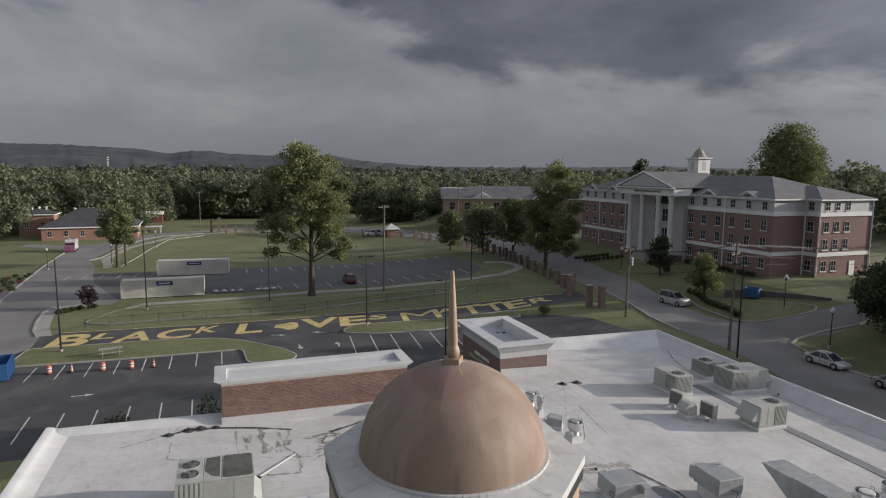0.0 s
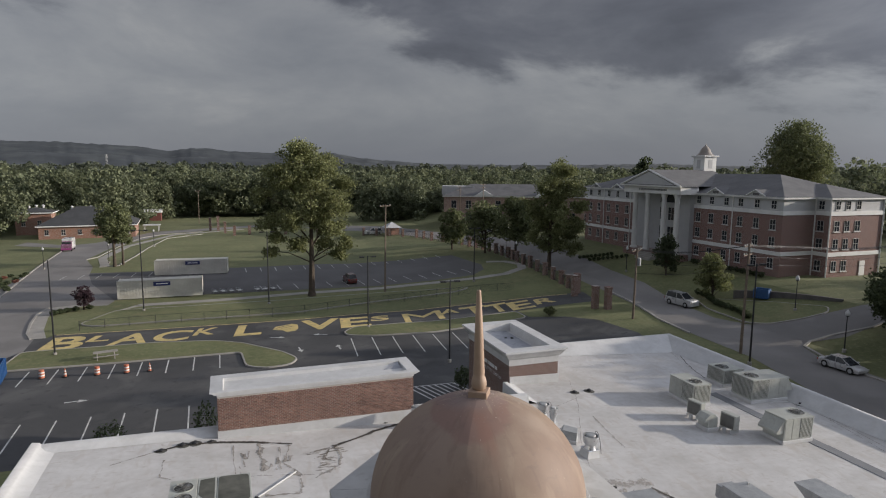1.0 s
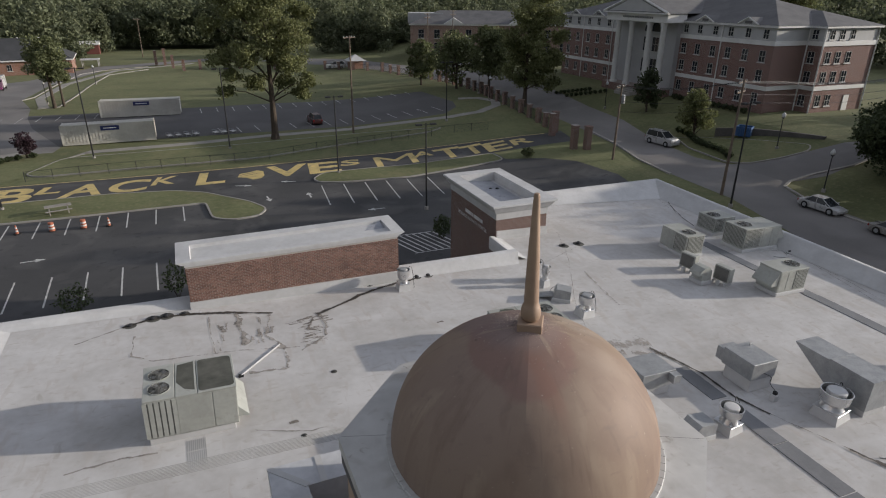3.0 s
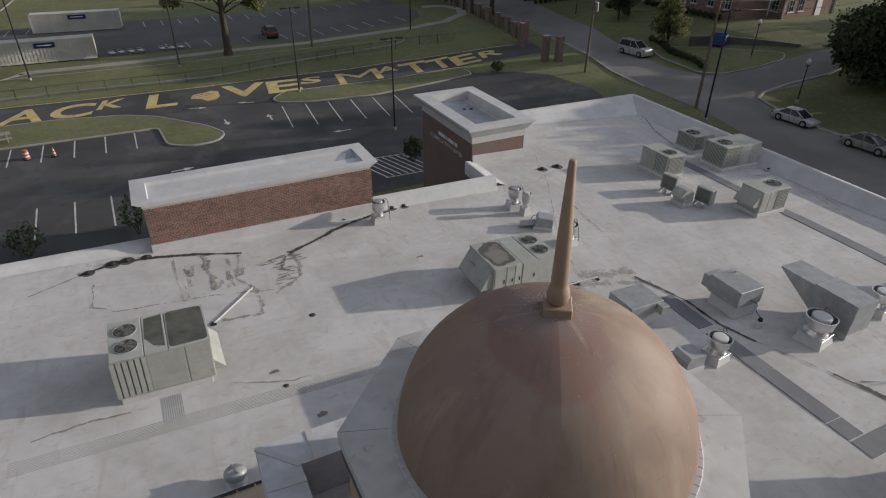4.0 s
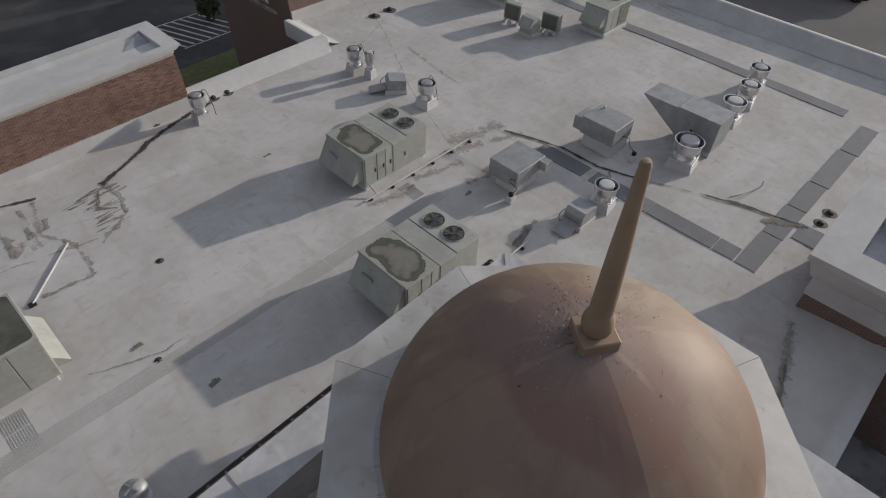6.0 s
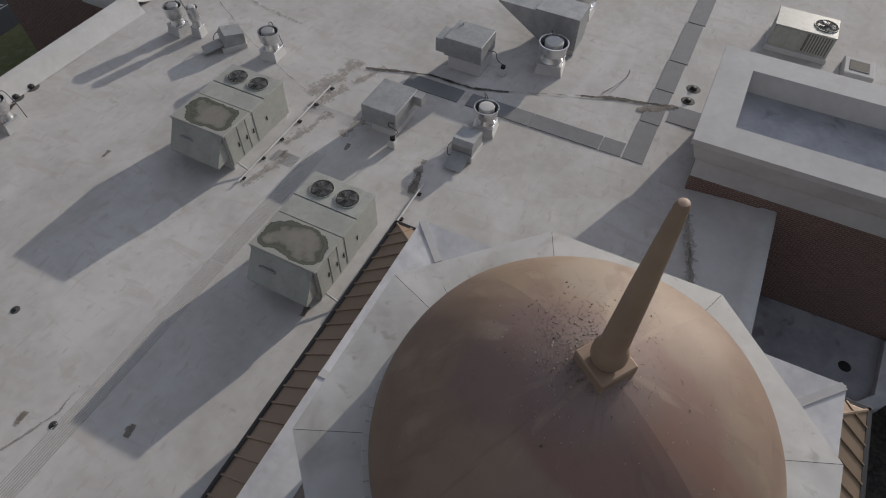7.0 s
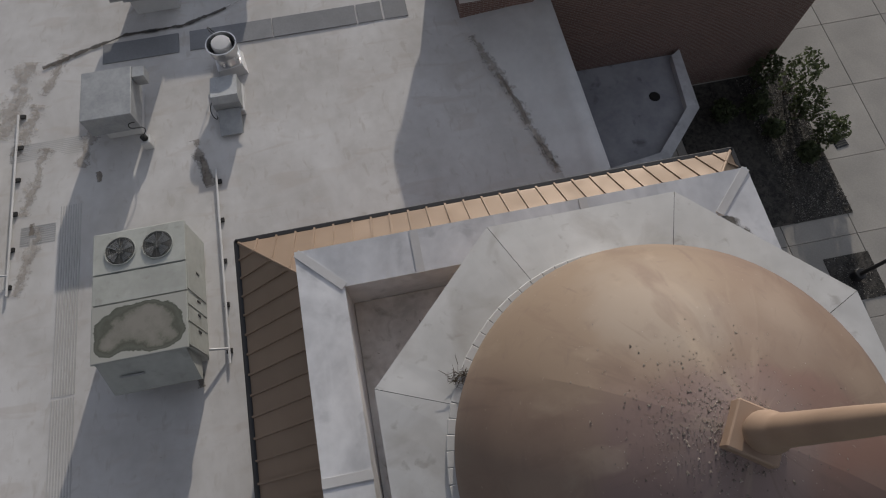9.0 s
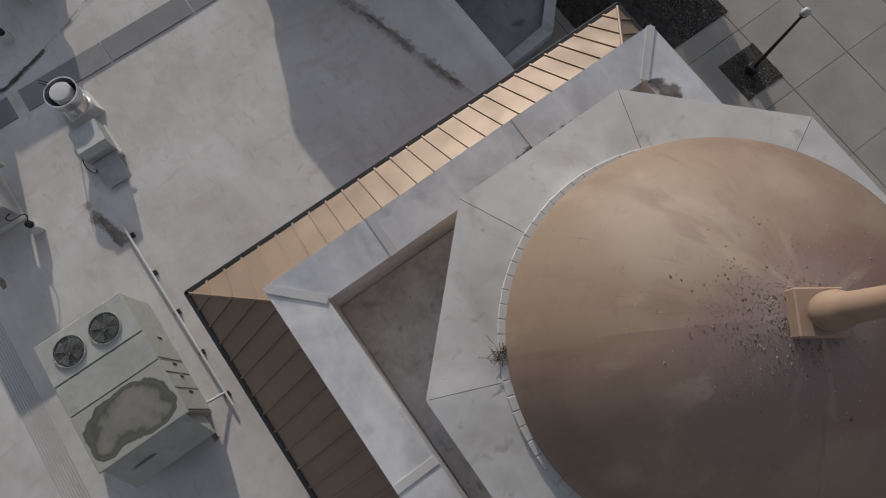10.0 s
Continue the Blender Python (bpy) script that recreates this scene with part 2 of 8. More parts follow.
# brown copper-coloured paint, faded and stained in patches and in streaks down the gores; sun and shade tones are
# painted in too
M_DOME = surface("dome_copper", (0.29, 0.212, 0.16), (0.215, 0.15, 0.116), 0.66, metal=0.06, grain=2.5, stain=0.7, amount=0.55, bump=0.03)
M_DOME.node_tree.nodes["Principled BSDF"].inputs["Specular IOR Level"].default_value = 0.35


def over(m, fac, colour):
    """Lays a colour over a material's base by a factor socket."""
    nt = m.node_tree
    bsdf = nt.nodes["Principled BSDF"]
    mix = nt.nodes.new("ShaderNodeMixRGB")
    nt.links.new(fac, mix.inputs[0])
    nt.links.new(bsdf.inputs["Base Color"].links[0].from_socket, mix.inputs[1])
    mix.inputs[2].default_value = (*colour, 1)
    nt.links.new(mix.outputs[0], bsdf.inputs["Base Color"])


def stain_shade_blot(m, colour, weight, x, y, radius, soft, wobble, scale=1.2, stretch=(1, 1, 1)):
    """One large patch with a wandering edge round a place on the dome, for stains and painted sun and shade alike."""
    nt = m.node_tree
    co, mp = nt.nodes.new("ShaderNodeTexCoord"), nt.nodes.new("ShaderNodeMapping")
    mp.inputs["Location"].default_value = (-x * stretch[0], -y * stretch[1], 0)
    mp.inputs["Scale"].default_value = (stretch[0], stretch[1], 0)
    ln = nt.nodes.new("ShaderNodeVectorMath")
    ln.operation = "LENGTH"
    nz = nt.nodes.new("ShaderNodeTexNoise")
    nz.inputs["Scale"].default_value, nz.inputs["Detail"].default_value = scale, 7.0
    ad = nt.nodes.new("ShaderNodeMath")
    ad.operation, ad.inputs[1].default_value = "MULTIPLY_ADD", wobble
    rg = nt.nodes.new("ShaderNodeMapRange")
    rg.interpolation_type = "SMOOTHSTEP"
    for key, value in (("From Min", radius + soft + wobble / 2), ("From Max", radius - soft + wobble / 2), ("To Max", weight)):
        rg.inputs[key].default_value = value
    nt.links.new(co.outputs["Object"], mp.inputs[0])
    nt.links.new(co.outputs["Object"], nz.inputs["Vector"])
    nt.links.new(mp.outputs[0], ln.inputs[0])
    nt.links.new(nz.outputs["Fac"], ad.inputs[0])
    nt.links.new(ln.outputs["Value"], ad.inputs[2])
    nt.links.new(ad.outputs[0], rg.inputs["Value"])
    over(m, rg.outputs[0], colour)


def streaks(m, colour, weight, fine, lo, hi):
    """Streaks that run down the dome from its crown."""
    nt = m.node_tree
    co, flat = nt.nodes.new("ShaderNodeTexCoord"), nt.nodes.new("ShaderNodeVectorMath")
    flat.operation, flat.inputs[1].default_value = "MULTIPLY", (1, 1, 0)
    nt.links.new(co.outputs["Object"], flat.inputs[0])
    un, ln, sc = (nt.nodes.new("ShaderNodeVectorMath") for k in range(3))
    un.operation, ln.operation, sc.operation = "NORMALIZE", "LENGTH", "SCALE"
    sc.inputs["Scale"].default_value = fine
    nt.links.new(flat.outputs[0], un.inputs[0])
    nt.links.new(flat.outputs[0], ln.inputs[0])
    nt.links.new(un.outputs[0], sc.inputs[0])
    up, ad = nt.nodes.new("ShaderNodeCombineXYZ"), nt.nodes.new("ShaderNodeVectorMath")
    nt.links.new(ln.outputs["Value"], up.inputs[2])
    nt.links.new(sc.outputs[0], ad.inputs[0])
    nt.links.new(up.outputs[0], ad.inputs[1])
    nz = nt.nodes.new("ShaderNodeTexNoise")
    nz.inputs["Scale"].default_value, nz.inputs["Detail"].default_value, nz.inputs["Distortion"].default_value = 1.6, 7.0, 0.3
    nt.links.new(ad.outputs[0], nz.inputs["Vector"])
    rg = nt.nodes.new("ShaderNodeMapRange")
    for key, value in (("From Min", lo), ("From Max", hi), ("To Max", weight)):
        rg.inputs[key].default_value = value
    nt.links.new(nz.outputs["Fac"], rg.inputs["Value"])
    over(m, rg.outputs[0], colour)


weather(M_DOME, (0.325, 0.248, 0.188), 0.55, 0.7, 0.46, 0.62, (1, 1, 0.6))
# pale east, dark west and crown patches: partly painted sun and shade
stain_shade_blot(M_DOME, (0.268, 0.203, 0.146), 0.75, 1.75, 0.55, 1.25, 0.30, 0.9)
stain_shade_blot(M_DOME, (0.335, 0.282, 0.232), 0.6, 1.02, 0.25, 0.42, 0.22, 0.8, 1.8)
stain_shade_blot(M_DOME, (0.385, 0.31, 0.245), 0.5, 0.75, -0.75, 0.30, 0.22, 0.7, 1.8)
stain_shade_blot(M_DOME, (0.275, 0.205, 0.168), 0.6, -1.55, -0.4, 0.85, 0.35, 0.7)
stain_shade_blot(M_DOME, (0.235, 0.142, 0.118), 0.75, -0.30, -0.30, 0.72, 0.06, 0.75, 1.3)
stain_shade_blot(M_DOME, (0.26, 0.145, 0.11), 0.6, -0.28, -0.95, 0.20, 0.10, 0.35, 2.0, (1.6, 0.45, 1))
stain_shade_blot(M_DOME, (0.225, 0.155, 0.145), 0.7, -0.15, 0.45, 0.62, 0.14, 0.7, 1.5)
stain_shade_blot(M_DOME, (0.265, 0.21, 0.19), 0.55, -0.05, 0.0, 0.48, 0.16, 0.5, 2.6)
streaks(M_DOME, (0.19, 0.128, 0.10), 0.5, 3.0, 0.56, 0.70)
streaks(M_DOME, (0.42, 0.335, 0.25), 0.4, 2.1, 0.58, 0.70)
streaks(M_DOME, (0.16, 0.105, 0.085), 0.35, 9.0, 0.62, 0.74)
M_SPIRE = surface("spire_copper_paint", (0.40, 0.285, 0.205), (0.29, 0.20, 0.145), 0.6, metal=0.06, grain=5, stain=1.5, amount=0.5, bump=0.03)
weather(M_DOME, (0.17, 0.12, 0.105), 0.3, 5.0, 0.58, 0.74, (0.8, 1.4, 2.0))
weather(M_DOME, (0.45, 0.385, 0.32), 0.35, 22.0, 0.68, 0.76)
weather(M_ROOF, (0.40, 0.375, 0.345), 0.40, 0.9, 0.58, 0.74)
weather(M_ROOF, (0.34, 0.31, 0.28), 0.55, 2.6, 0.66, 0.76, (1, 0.6, 1))
weather(M_ROOF, (0.25, 0.23, 0.21), 0.55, 13.0, 0.72, 0.78)
weather(M_ROOF, (0.37, 0.335, 0.30), 0.42, 4.5, 0.585, 0.70, (0.5, 1.2, 1))
weather(M_ROOF, (0.20, 0.185, 0.17), 0.6, 30.0, 0.735, 0.785)
weather(M_ROOF, (0.44, 0.405, 0.375), 0.5, 1.5, 0.56, 0.66, (1.6, 0.5, 1))
weather(M_ROOF, (0.62, 0.615, 0.61), 0.5, 0.5, 0.55, 0.75, (0.4, 1.4, 1))
for m, dull in ((M_ROOF, 0.15), (M_WHITE, 0.2), (M_UNIT, 0.3), (M_ASPHALT, 0.25), (M_ROAD, 0.25)):
    m.node_tree.nodes["Principled BSDF"].inputs["Specular IOR Level"].default_value = dull
weather(M_LEDGE, (0.27, 0.28, 0.30), 0.45, 2.2, 0.60, 0.72)
weather(M_LEDGE, (0.70, 0.71, 0.73), 0.4, 1.3, 0.55, 0.7, (0.5, 2, 1))
weather(M_WHITE, (0.48, 0.46, 0.44), 0.35, 1.7, 0.58, 0.74)
weather(M_WHITE, (0.36, 0.34, 0.32), 0.4, 9.0, 0.68, 0.76)
weather(M_ASPHALT, (0.14, 0.137, 0.133), 0.5, 0.25, 0.52, 0.68)
weather(M_ASPHALT, (0.045, 0.045, 0.046), 0.6, 1.1, 0.60, 0.70)
weather(M_ROAD, (0.25, 0.24, 0.232), 0.5, 0.2, 0.5, 0.68)
weather(M_GRASS, (0.20, 0.18, 0.09), 0.5, 0.3, 0.50, 0.68)
weather(M_GRASS, (0.10, 0.115, 0.042), 0.6, 1.1, 0.50, 0.66)
weather(M_GRASS, (0.22, 0.215, 0.115), 0.45, 2.7, 0.54, 0.68)
weather(M_YELLOW, (0.16, 0.145, 0.115), 0.7, 1.4, 0.56, 0.70)
weather(M_UNIT, (0.24, 0.235, 0.205), 0.5, 3.0, 0.58, 0.74)
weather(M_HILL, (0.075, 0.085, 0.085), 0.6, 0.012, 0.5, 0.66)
weather(M_LINE, (0.2, 0.2, 0.2), 0.6, 2.0, 0.55, 0.68)
M_SUNK = surface("sunken_sheet", (0.37, 0.38, 0.41), (0.27, 0.28, 0.31), 0.65, grain=6, stain=1.2, amount=0.6, bump=0.06)
weather(M_DECK, (0.20, 0.185, 0.16), 0.6, 3.0, 0.57, 0.70)
weather(M_DECK, (0.10, 0.105, 0.075), 0.75, 14.0, 0.69, 0.76)
weather(M_SUNK, (0.10, 0.10, 0.11), 0.65, 1.5, 0.60, 0.70)
weather(M_SUNK, (0.42, 0.43, 0.46), 0.5, 0.7, 0.52, 0.66)
M_PANEL = surface("deck_panel", (0.57, 0.565, 0.55), (0.42, 0.415, 0.40), 0.6, grain=5, stain=0.9, amount=0.5, bump=0.04)
weather(M_PANEL, (0.31, 0.285, 0.255), 0.55, 1.6, 0.54, 0.70)
weather(M_PANEL, (0.25, 0.225, 0.20), 0.5, 7.0, 0.62, 0.74)
weather(M_PANEL, (0.66, 0.655, 0.64), 0.4, 0.9, 0.52, 0.7)
M_GRILLE = surface("coil_fins", (0.17, 0.17, 0.157), (0.11, 0.11, 0.10), 0.7, grain=20, stain=3, amount=0.5)
M_SLATE = surface("dark_shingle", (0.062, 0.064, 0.068), (0.040, 0.042, 0.045), 0.9, grain=6, stain=0.5, amount=0.6, bump=0.3)

# ---- mesh helpers ----
def mesh_of(bm, name, material):
    me = bpy.data.meshes.new(name)
    bmesh.ops.recalc_face_normals(bm, faces=bm.faces)
    bm.to_mesh(me)
    bm.free()
    if material:
        me.materials.append(material)
    return me


def smooth(ob, degrees=35):
    ob.data.polygons.foreach_set("use_smooth", [True] * len(ob.data.polygons))
    ob.data.set_sharp_from_angle(angle=radians(degrees))
    return ob


def part(name, bm, material, parent, label=""):
    """Links a bmesh as one mesh object under a thing or part, in the thing's own frame."""
    ob = new(name, mesh_of(bm, name, material))
    ob.parent = parent
    if label:
        tagged(ob, label)
    return ob


def thing(name, label, category, group="", kind="", at=None):
    """An Empty at the base of a thing."""
    ob = new(name)
    ob.empty_display_size = 0.2
    if at is not None:
        ob.matrix_world = at
    return tagged(ob, label, category, group, kind)


def solid(name, bm, material, label="", category="", group="", kind="", at=None):
    ob = new(name, mesh_of(bm, name, material))
    if at is not None:
        ob.matrix_world = at
    return tagged(ob, label, category, group, kind)


def box(bm, x0, x1, y0, y1, z0, z1, bevel=0.0, m=None):
    r = bmesh.ops.create_cube(bm, size=1.0)
    vs = r["verts"]
    for v in vs:
        v.co = Vector((x0 + (v.co.x + 0.5) * (x1 - x0), y0 + (v.co.y + 0.5) * (y1 - y0), z0 + (v.co.z + 0.5) * (z1 - z0)))
    if bevel:
        es = list({e for v in vs for e in v.link_edges})
        r = bmesh.ops.bevel(bm, geom=es, offset=bevel, segments=1, affect="EDGES")
        vs = list({v for f in r["faces"] for v in f.verts} | {v for v in vs if v.is_valid})
    if m is not None:
        bmesh.ops.transform(bm, matrix=m, verts=vs)
    return bm


def new_box(x0, x1, y0, y1, z0, z1, bevel=0.0, m=None):
    return box(bmesh.new(), x0, x1, y0, y1, z0, z1, bevel, m)


def tube(bm, p, q, r0, r1=None, n=10, caps=True):
    """A tapered round bar from p to q."""
    p, q = Vector(p), Vector(q)
    d = q - p
    m = Matrix.Translation((p + q) / 2) @ d.to_track_quat("Z", "Y").to_matrix().to_4x4()
    bmesh.ops.create_cone(bm, cap_ends=caps, segments=n, radius1=r0, radius2=r0 if r1 is None else r1, depth=d.length, matrix=m)
    return bm


def turned(bm, profile, n=24, centre=(0, 0)):
    """A body of revolution round the upright axis; profile of (radius, z) from bottom to top."""
    rings = []
    for r, z in profile:
        if r < 1e-5:
            rings.append([bm.verts.new((centre[0], centre[1], z))])
        else:
            rings.append([bm.verts.new((centre[0] + r * math.cos(2 * math.pi * i / n), centre[1] + r * math.sin(2 * math.pi * i / n), z)) for i in range(n)])
    for a, b in zip(rings, rings[1:]):
        for i in range(n):
            j = (i + 1) % n
            if len(a) == 1 and len(b) > 1:
                bm.faces.new((a[0], b[i], b[j]))
            elif len(b) == 1 and len(a) > 1:
                bm.faces.new((a[i], a[j], b[0]))
            elif len(a) > 1:
                bm.faces.new((a[i], a[j], b[j], b[i]))
    return bm


def prism(bm, poly, z0, z1):
    """A solid over a plan outline. z0, z1: numbers or functions of (x, y)."""
    f0 = z0 if callable(z0) else (lambda x, y: z0)
    f1 = z1 if callable(z1) else (lambda x, y: z1)
    lo = [bm.verts.new((x, y, f0(x, y))) for x, y in poly]
    hi = [bm.verts.new((x, y, f1(x, y))) for x, y in poly]
    n = len(poly)
    bm.faces.new(hi)
    bm.faces.new(lo[::-1])
    for i in range(n):
        j = (i + 1) % n
        bm.faces.new((lo[i], lo[j], hi[j], hi[i]))
    return bm


def frame_ring(bm, outer, inner, z_out, z_in):
    """A sloping flat ring between two outlines with as many corners."""
    a = [bm.verts.new((x, y, z_out)) for x, y in outer]
    b = [bm.verts.new((x, y, z_in)) for x, y in inner]
    n = len(a)
    for i in range(n):
        j = (i + 1) % n
        bm.faces.new((a[i], a[j], b[j], b[i]))
    return bm


def rect(x0, x1, y0, y1):
    return [(x0, y0), (x1, y0), (x1, y1), (x0, y1)]


# ---- lie of the land: it only rises along x ----
LAND = [(-6000, 0), (20, 0), (30, 0.5), (40, 1.35), (46, 1.7), (54, 1.95), (60, 3.2), (66, 4.6), (72, 5.0), (6000, 5.0)]


def land(x):
    for (a, za), (b, zb) in zip(LAND, LAND[1:]):
        if x <= b:
            return za + (zb - za) * (x - a) / (b - a)
    return LAND[-1][1]


def laid(poly, lift, thick=0.0):
    """An outline laid on the land at that lift; thick: a skirt of that depth round it."""
    bm = bmesh.new()
    bm.faces.new([bm.verts.new((x, y, 0)) for x, y in poly])
    for bx, _ in LAND[1:-1]:
        bmesh.ops.bisect_plane(bm, geom=bm.verts[:] + bm.edges[:] + bm.faces[:], plane_co=(bx, 0, 0), plane_no=(1, 0, 0))
    bmesh.ops.recalc_face_normals(bm, faces=bm.faces)
    if bm.faces[:] and bm.faces[0:1] and bm.faces[:][0].normal.z < 0:
        bmesh.ops.reverse_faces(bm, faces=bm.faces)
    for v in bm.verts:
        v.co.z = land(v.co.x) + lift
    if thick:
        rim = [e for e in bm.edges if e.is_boundary]
        r = bmesh.ops.extrude_edge_only(bm, edges=rim)
        for v in r["geom"]:
            if isinstance(v, bmesh.types.BMVert):
                v.co.z -= thick
    return bm


def rounded(pts, radius, n=6):
    """An outline with its corners rounded."""
    out = []
    m = len(pts)
    for i in range(m):
        p, a, b = Vector(pts[i]), Vector(pts[i - 1]), Vector(pts[(i + 1) % m])
        r = min(radius, (a - p).length * 0.45, (b - p).length * 0.45)
        s, e = p + (a - p).normalized() * r, p + (b - p).normalized() * r
        for k in range(n + 1):
            t = k / n
            q = s * (1 - t) ** 2 + p * 2 * t * (1 - t) + e * t * t
            out.append((q.x, q.y))
    return out


def strip(pts, width):
    """The outline of a band of that width along a line."""
    left, right = [], []
    for i, p in enumerate(pts):
        a, b = Vector(pts[max(i - 1, 0)]), Vector(pts[min(i + 1, len(pts) - 1)])
        d = (b - a).normalized()
        nrm = Vector((-d.y, d.x)) * width / 2
        left.append((p[0] + nrm.x, p[1] + nrm.y))
        right.append((p[0] - nrm.x, p[1] - nrm.y))
    return left + right[::-1]


def setting(name, bm, material, label="", category=""):
    return tagged(new(name, mesh_of(bm, name, material)), label, category, kind="structure")

# ---- ground, roads and markings ----
bm = bmesh.new()
for (a, za), (b, zb) in zip(LAND, LAND[1:]):
    bm.faces.new([bm.verts.new(p) for p in ((a, -6000, za), (b, -6000, zb), (b, 6000, zb), (a, 6000, za))])
bmesh.ops.remove_doubles(bm, verts=bm.verts, dist=0.001)
setting("ground", bm, M_GRASS, "mown green grass over gently rising land", "ground")

setting("car_park", laid([(-27, 36), (34, 36), (39.5, 44), (40.5, 48), (39.6, 55), (37, 58.5), (33, 61), (33, 64.6), (45, 63.4), (46.5, 69.4), (44, 69.4),
                          (28.7, 72.2), (15, 72.9), (2, 72.2), (-12, 72.6), (-26, 73.3), (-40, 74), (-46, 66), (-46, 36)], 0.012), M_ASPHALT,
        "dark asphalt car park with a painted access road", "car park")
setting("side_road", laid([(-30, 60), (-26, 66), (-26.4, 72.5), (-24.8, 77), (-22, 86), (-21, 92), (-27, 108), (-29.3, 118), (-30.5, 128), (-33.9, 140), (-32, 162), (-22, 192),
                           (12, 210), (11, 216), (-26, 199), (-38, 172), (-43.5, 168), (-55, 178), (-56, 171), (-43.3, 163), (-41.6, 148), (-40, 105), (-44, 90), (-60, 80), (-60, 60)], 0.022),
        M_ROAD, "worn grey asphalt side road", "road")
setting("far_car_park", laid([(-36, 92.5), (-8, 93), (9.6, 92.3), (37.3, 91.2), (41, 95), (42.5, 100), (41.5, 114), (13.4, 119), (-21.5, 119.5), (-36, 121)], 0.016), M_LOT,
        "grey asphalt car park beside the lawn", "car park")
street_line = [(36, -60), (41.0, 5), (41.9, 24.7), (44.9, 36), (45.3, 43), (45.8, 50.5), (48.3, 59.3), (49.6, 67), (51.8, 85), (53, 100), (52.2, 118), (46.5, 145), (36, 172), (20, 200),
               (28, 204), (45, 178), (55.5, 149), (61, 122), (61.8, 99), (58.4, 79.4), (57.2, 68.7), (54.6, 59.2), (52.8, 49.2), (54.2, 44.8), (58.7, 42.2), (67.2, 39.8), (84, 40),
               (84, 34.8), (65.9, 35.6), (57.6, 35.5), (54.2, 37.0), (52.3, 36.2), (50.9, 33.3), (50.6, 25.8), (49.6, 5), (45, -60)]
setting("street", laid(street_line, 0.03), M_ROAD, "grey asphalt street with a side turning", "road")
for i, pts in enumerate(([(-17.5, 87.6), (-4.3, 88.0), (7.1, 89.4), (22, 89.6), (30, 89.4), (37, 88.2), (42.5, 88.6), (47.5, 92), (49.3, 96), (48, 100.5), (44.5, 102)],
                         [(-24, 77.5), (-21.8, 84), (-17.5, 87.6)], [(-28.3, 128), (-31, 141), (-29, 162), (-20, 188), (0, 200)])):
    setting(f"pavement_{i + 1}", laid(strip(pts, 1.7), 0.045, 0.05), M_CONC, "pale concrete footpath", "footpath")


def kerbed(name, pts, label):
    """A raised grass island with a concrete kerb round it."""
    isl = thing(name, label, "traffic island", kind="structure")
    part("turf", laid(pts, 0.13, 0.12), M_GRASS, isl)
    bm = bmesh.new()
    n = len(pts)
    c = Vector((sum(p[0] for p in pts) / n, sum(p[1] for p in pts) / n))
    rings = []
    for k in range(n):
        p, a, b = Vector(pts[k]), Vector(pts[k - 1]), Vector(pts[(k + 1) % n])
        d = (b - a).normalized()
        o = Vector((d.y, -d.x))
        q = p + o * 0.17
        z = land(p.x)
        rings.append([bm.verts.new(v) for v in ((p.x, p.y, z + 0.05), (p.x, p.y, z + 0.155), (q.x, q.y, z + 0.15), (q.x, q.y, z))])
    for k in range(n):
        r, s = rings[k], rings[(k + 1) % n]
        for i in range(3):
            bm.faces.new((r[i], s[i], s[i + 1], r[i + 1]))
    part("kerb", bm, M_CONC, isl, "pale concrete kerb")
    return isl


kerbed("island_1", rounded([(-26.4, 59.4), (-15.5, 58.9), (-3.4, 58.8), (-3.0, 53.6), (-1.2, 52.4), (1.2, 52.8), (2.1, 54.6), (0.8, 57.4), (-3.4, 62.4), (-6.5, 64.3), (-12.9, 65.5), (-26, 65.8)], 0.8, 3),
       "grass island with a pale concrete kerb")
kerbed("island_2", rounded([(8.8, 63.4), (9.0, 62.0), (11.5, 60.9), (18.8, 60.2), (25, 60.4), (32.5, 60.8), (32.5, 64.2), (22.8, 64.7), (16.7, 65.4), (10.4, 65.4)], 0.9, 3),
       "narrow grass island beside the painted road")
kerbed("island_3", rounded([(54.3, 45.6), (55.5, 43.6), (58.7, 42.2), (62.0, 41.4), (63.4, 42.4), (61.3, 48.0), (58.3, 54), (56.4, 56.5), (54.9, 52.5)], 0.7, 3),
       "triangular grass island with a hedge at the street corner")
kerbed("island_4", rounded([(-22.8, 77.5), (-21.0, 76), (-12, 76.2), (4, 76.0), (18, 80), (30, 80.6), (33, 82), (20, 85.6), (2, 84.5), (-14, 84.6), (-19.6, 84.6)], 1.2, 3),
       "lawn strip behind the chain-link fence")

paint = thing("parking_lines", "white painted parking bay lines and arrows on asphalt", "road marking", kind="structure")


def stripe(p, q, width=0.12, mat=None, name="bay_line", parent=None, lift=0.02):
    part(name, laid(strip([p, q], width), lift), mat or M_LINE, parent or paint)


for k in range(8):
    x = -23.4 + 2.53 * k
    stripe((x, 58.5), (x + 0.05, 54.0))
for k in range(7):
    x = -20.3 + 2.46 * k
    stripe((x, 44.3), (x + 0.2, 38.9))
for k in range(6):
    x = 9.05 + 2.48 * k
    stripe((x, 60.6 - 0.28 * k), (x - 0.6, 53.5 - 0.2 * k))
for k in range(15):
    x = -1.5 + 2.85 * k
    stripe((x, 117.6 - 0.17 * max(k - 5, 0)), (x + 0.1, 112.9), lift=0.024)
    if k > 0:
        stripe((x - 1, 98.0), (x - 0.6, 93.6), lift=0.024)
for k in range(6):
    stripe((-33 + 2.9 * k, 118.2), (-33.3 + 2.9 * k, 113.8), lift=0.024)


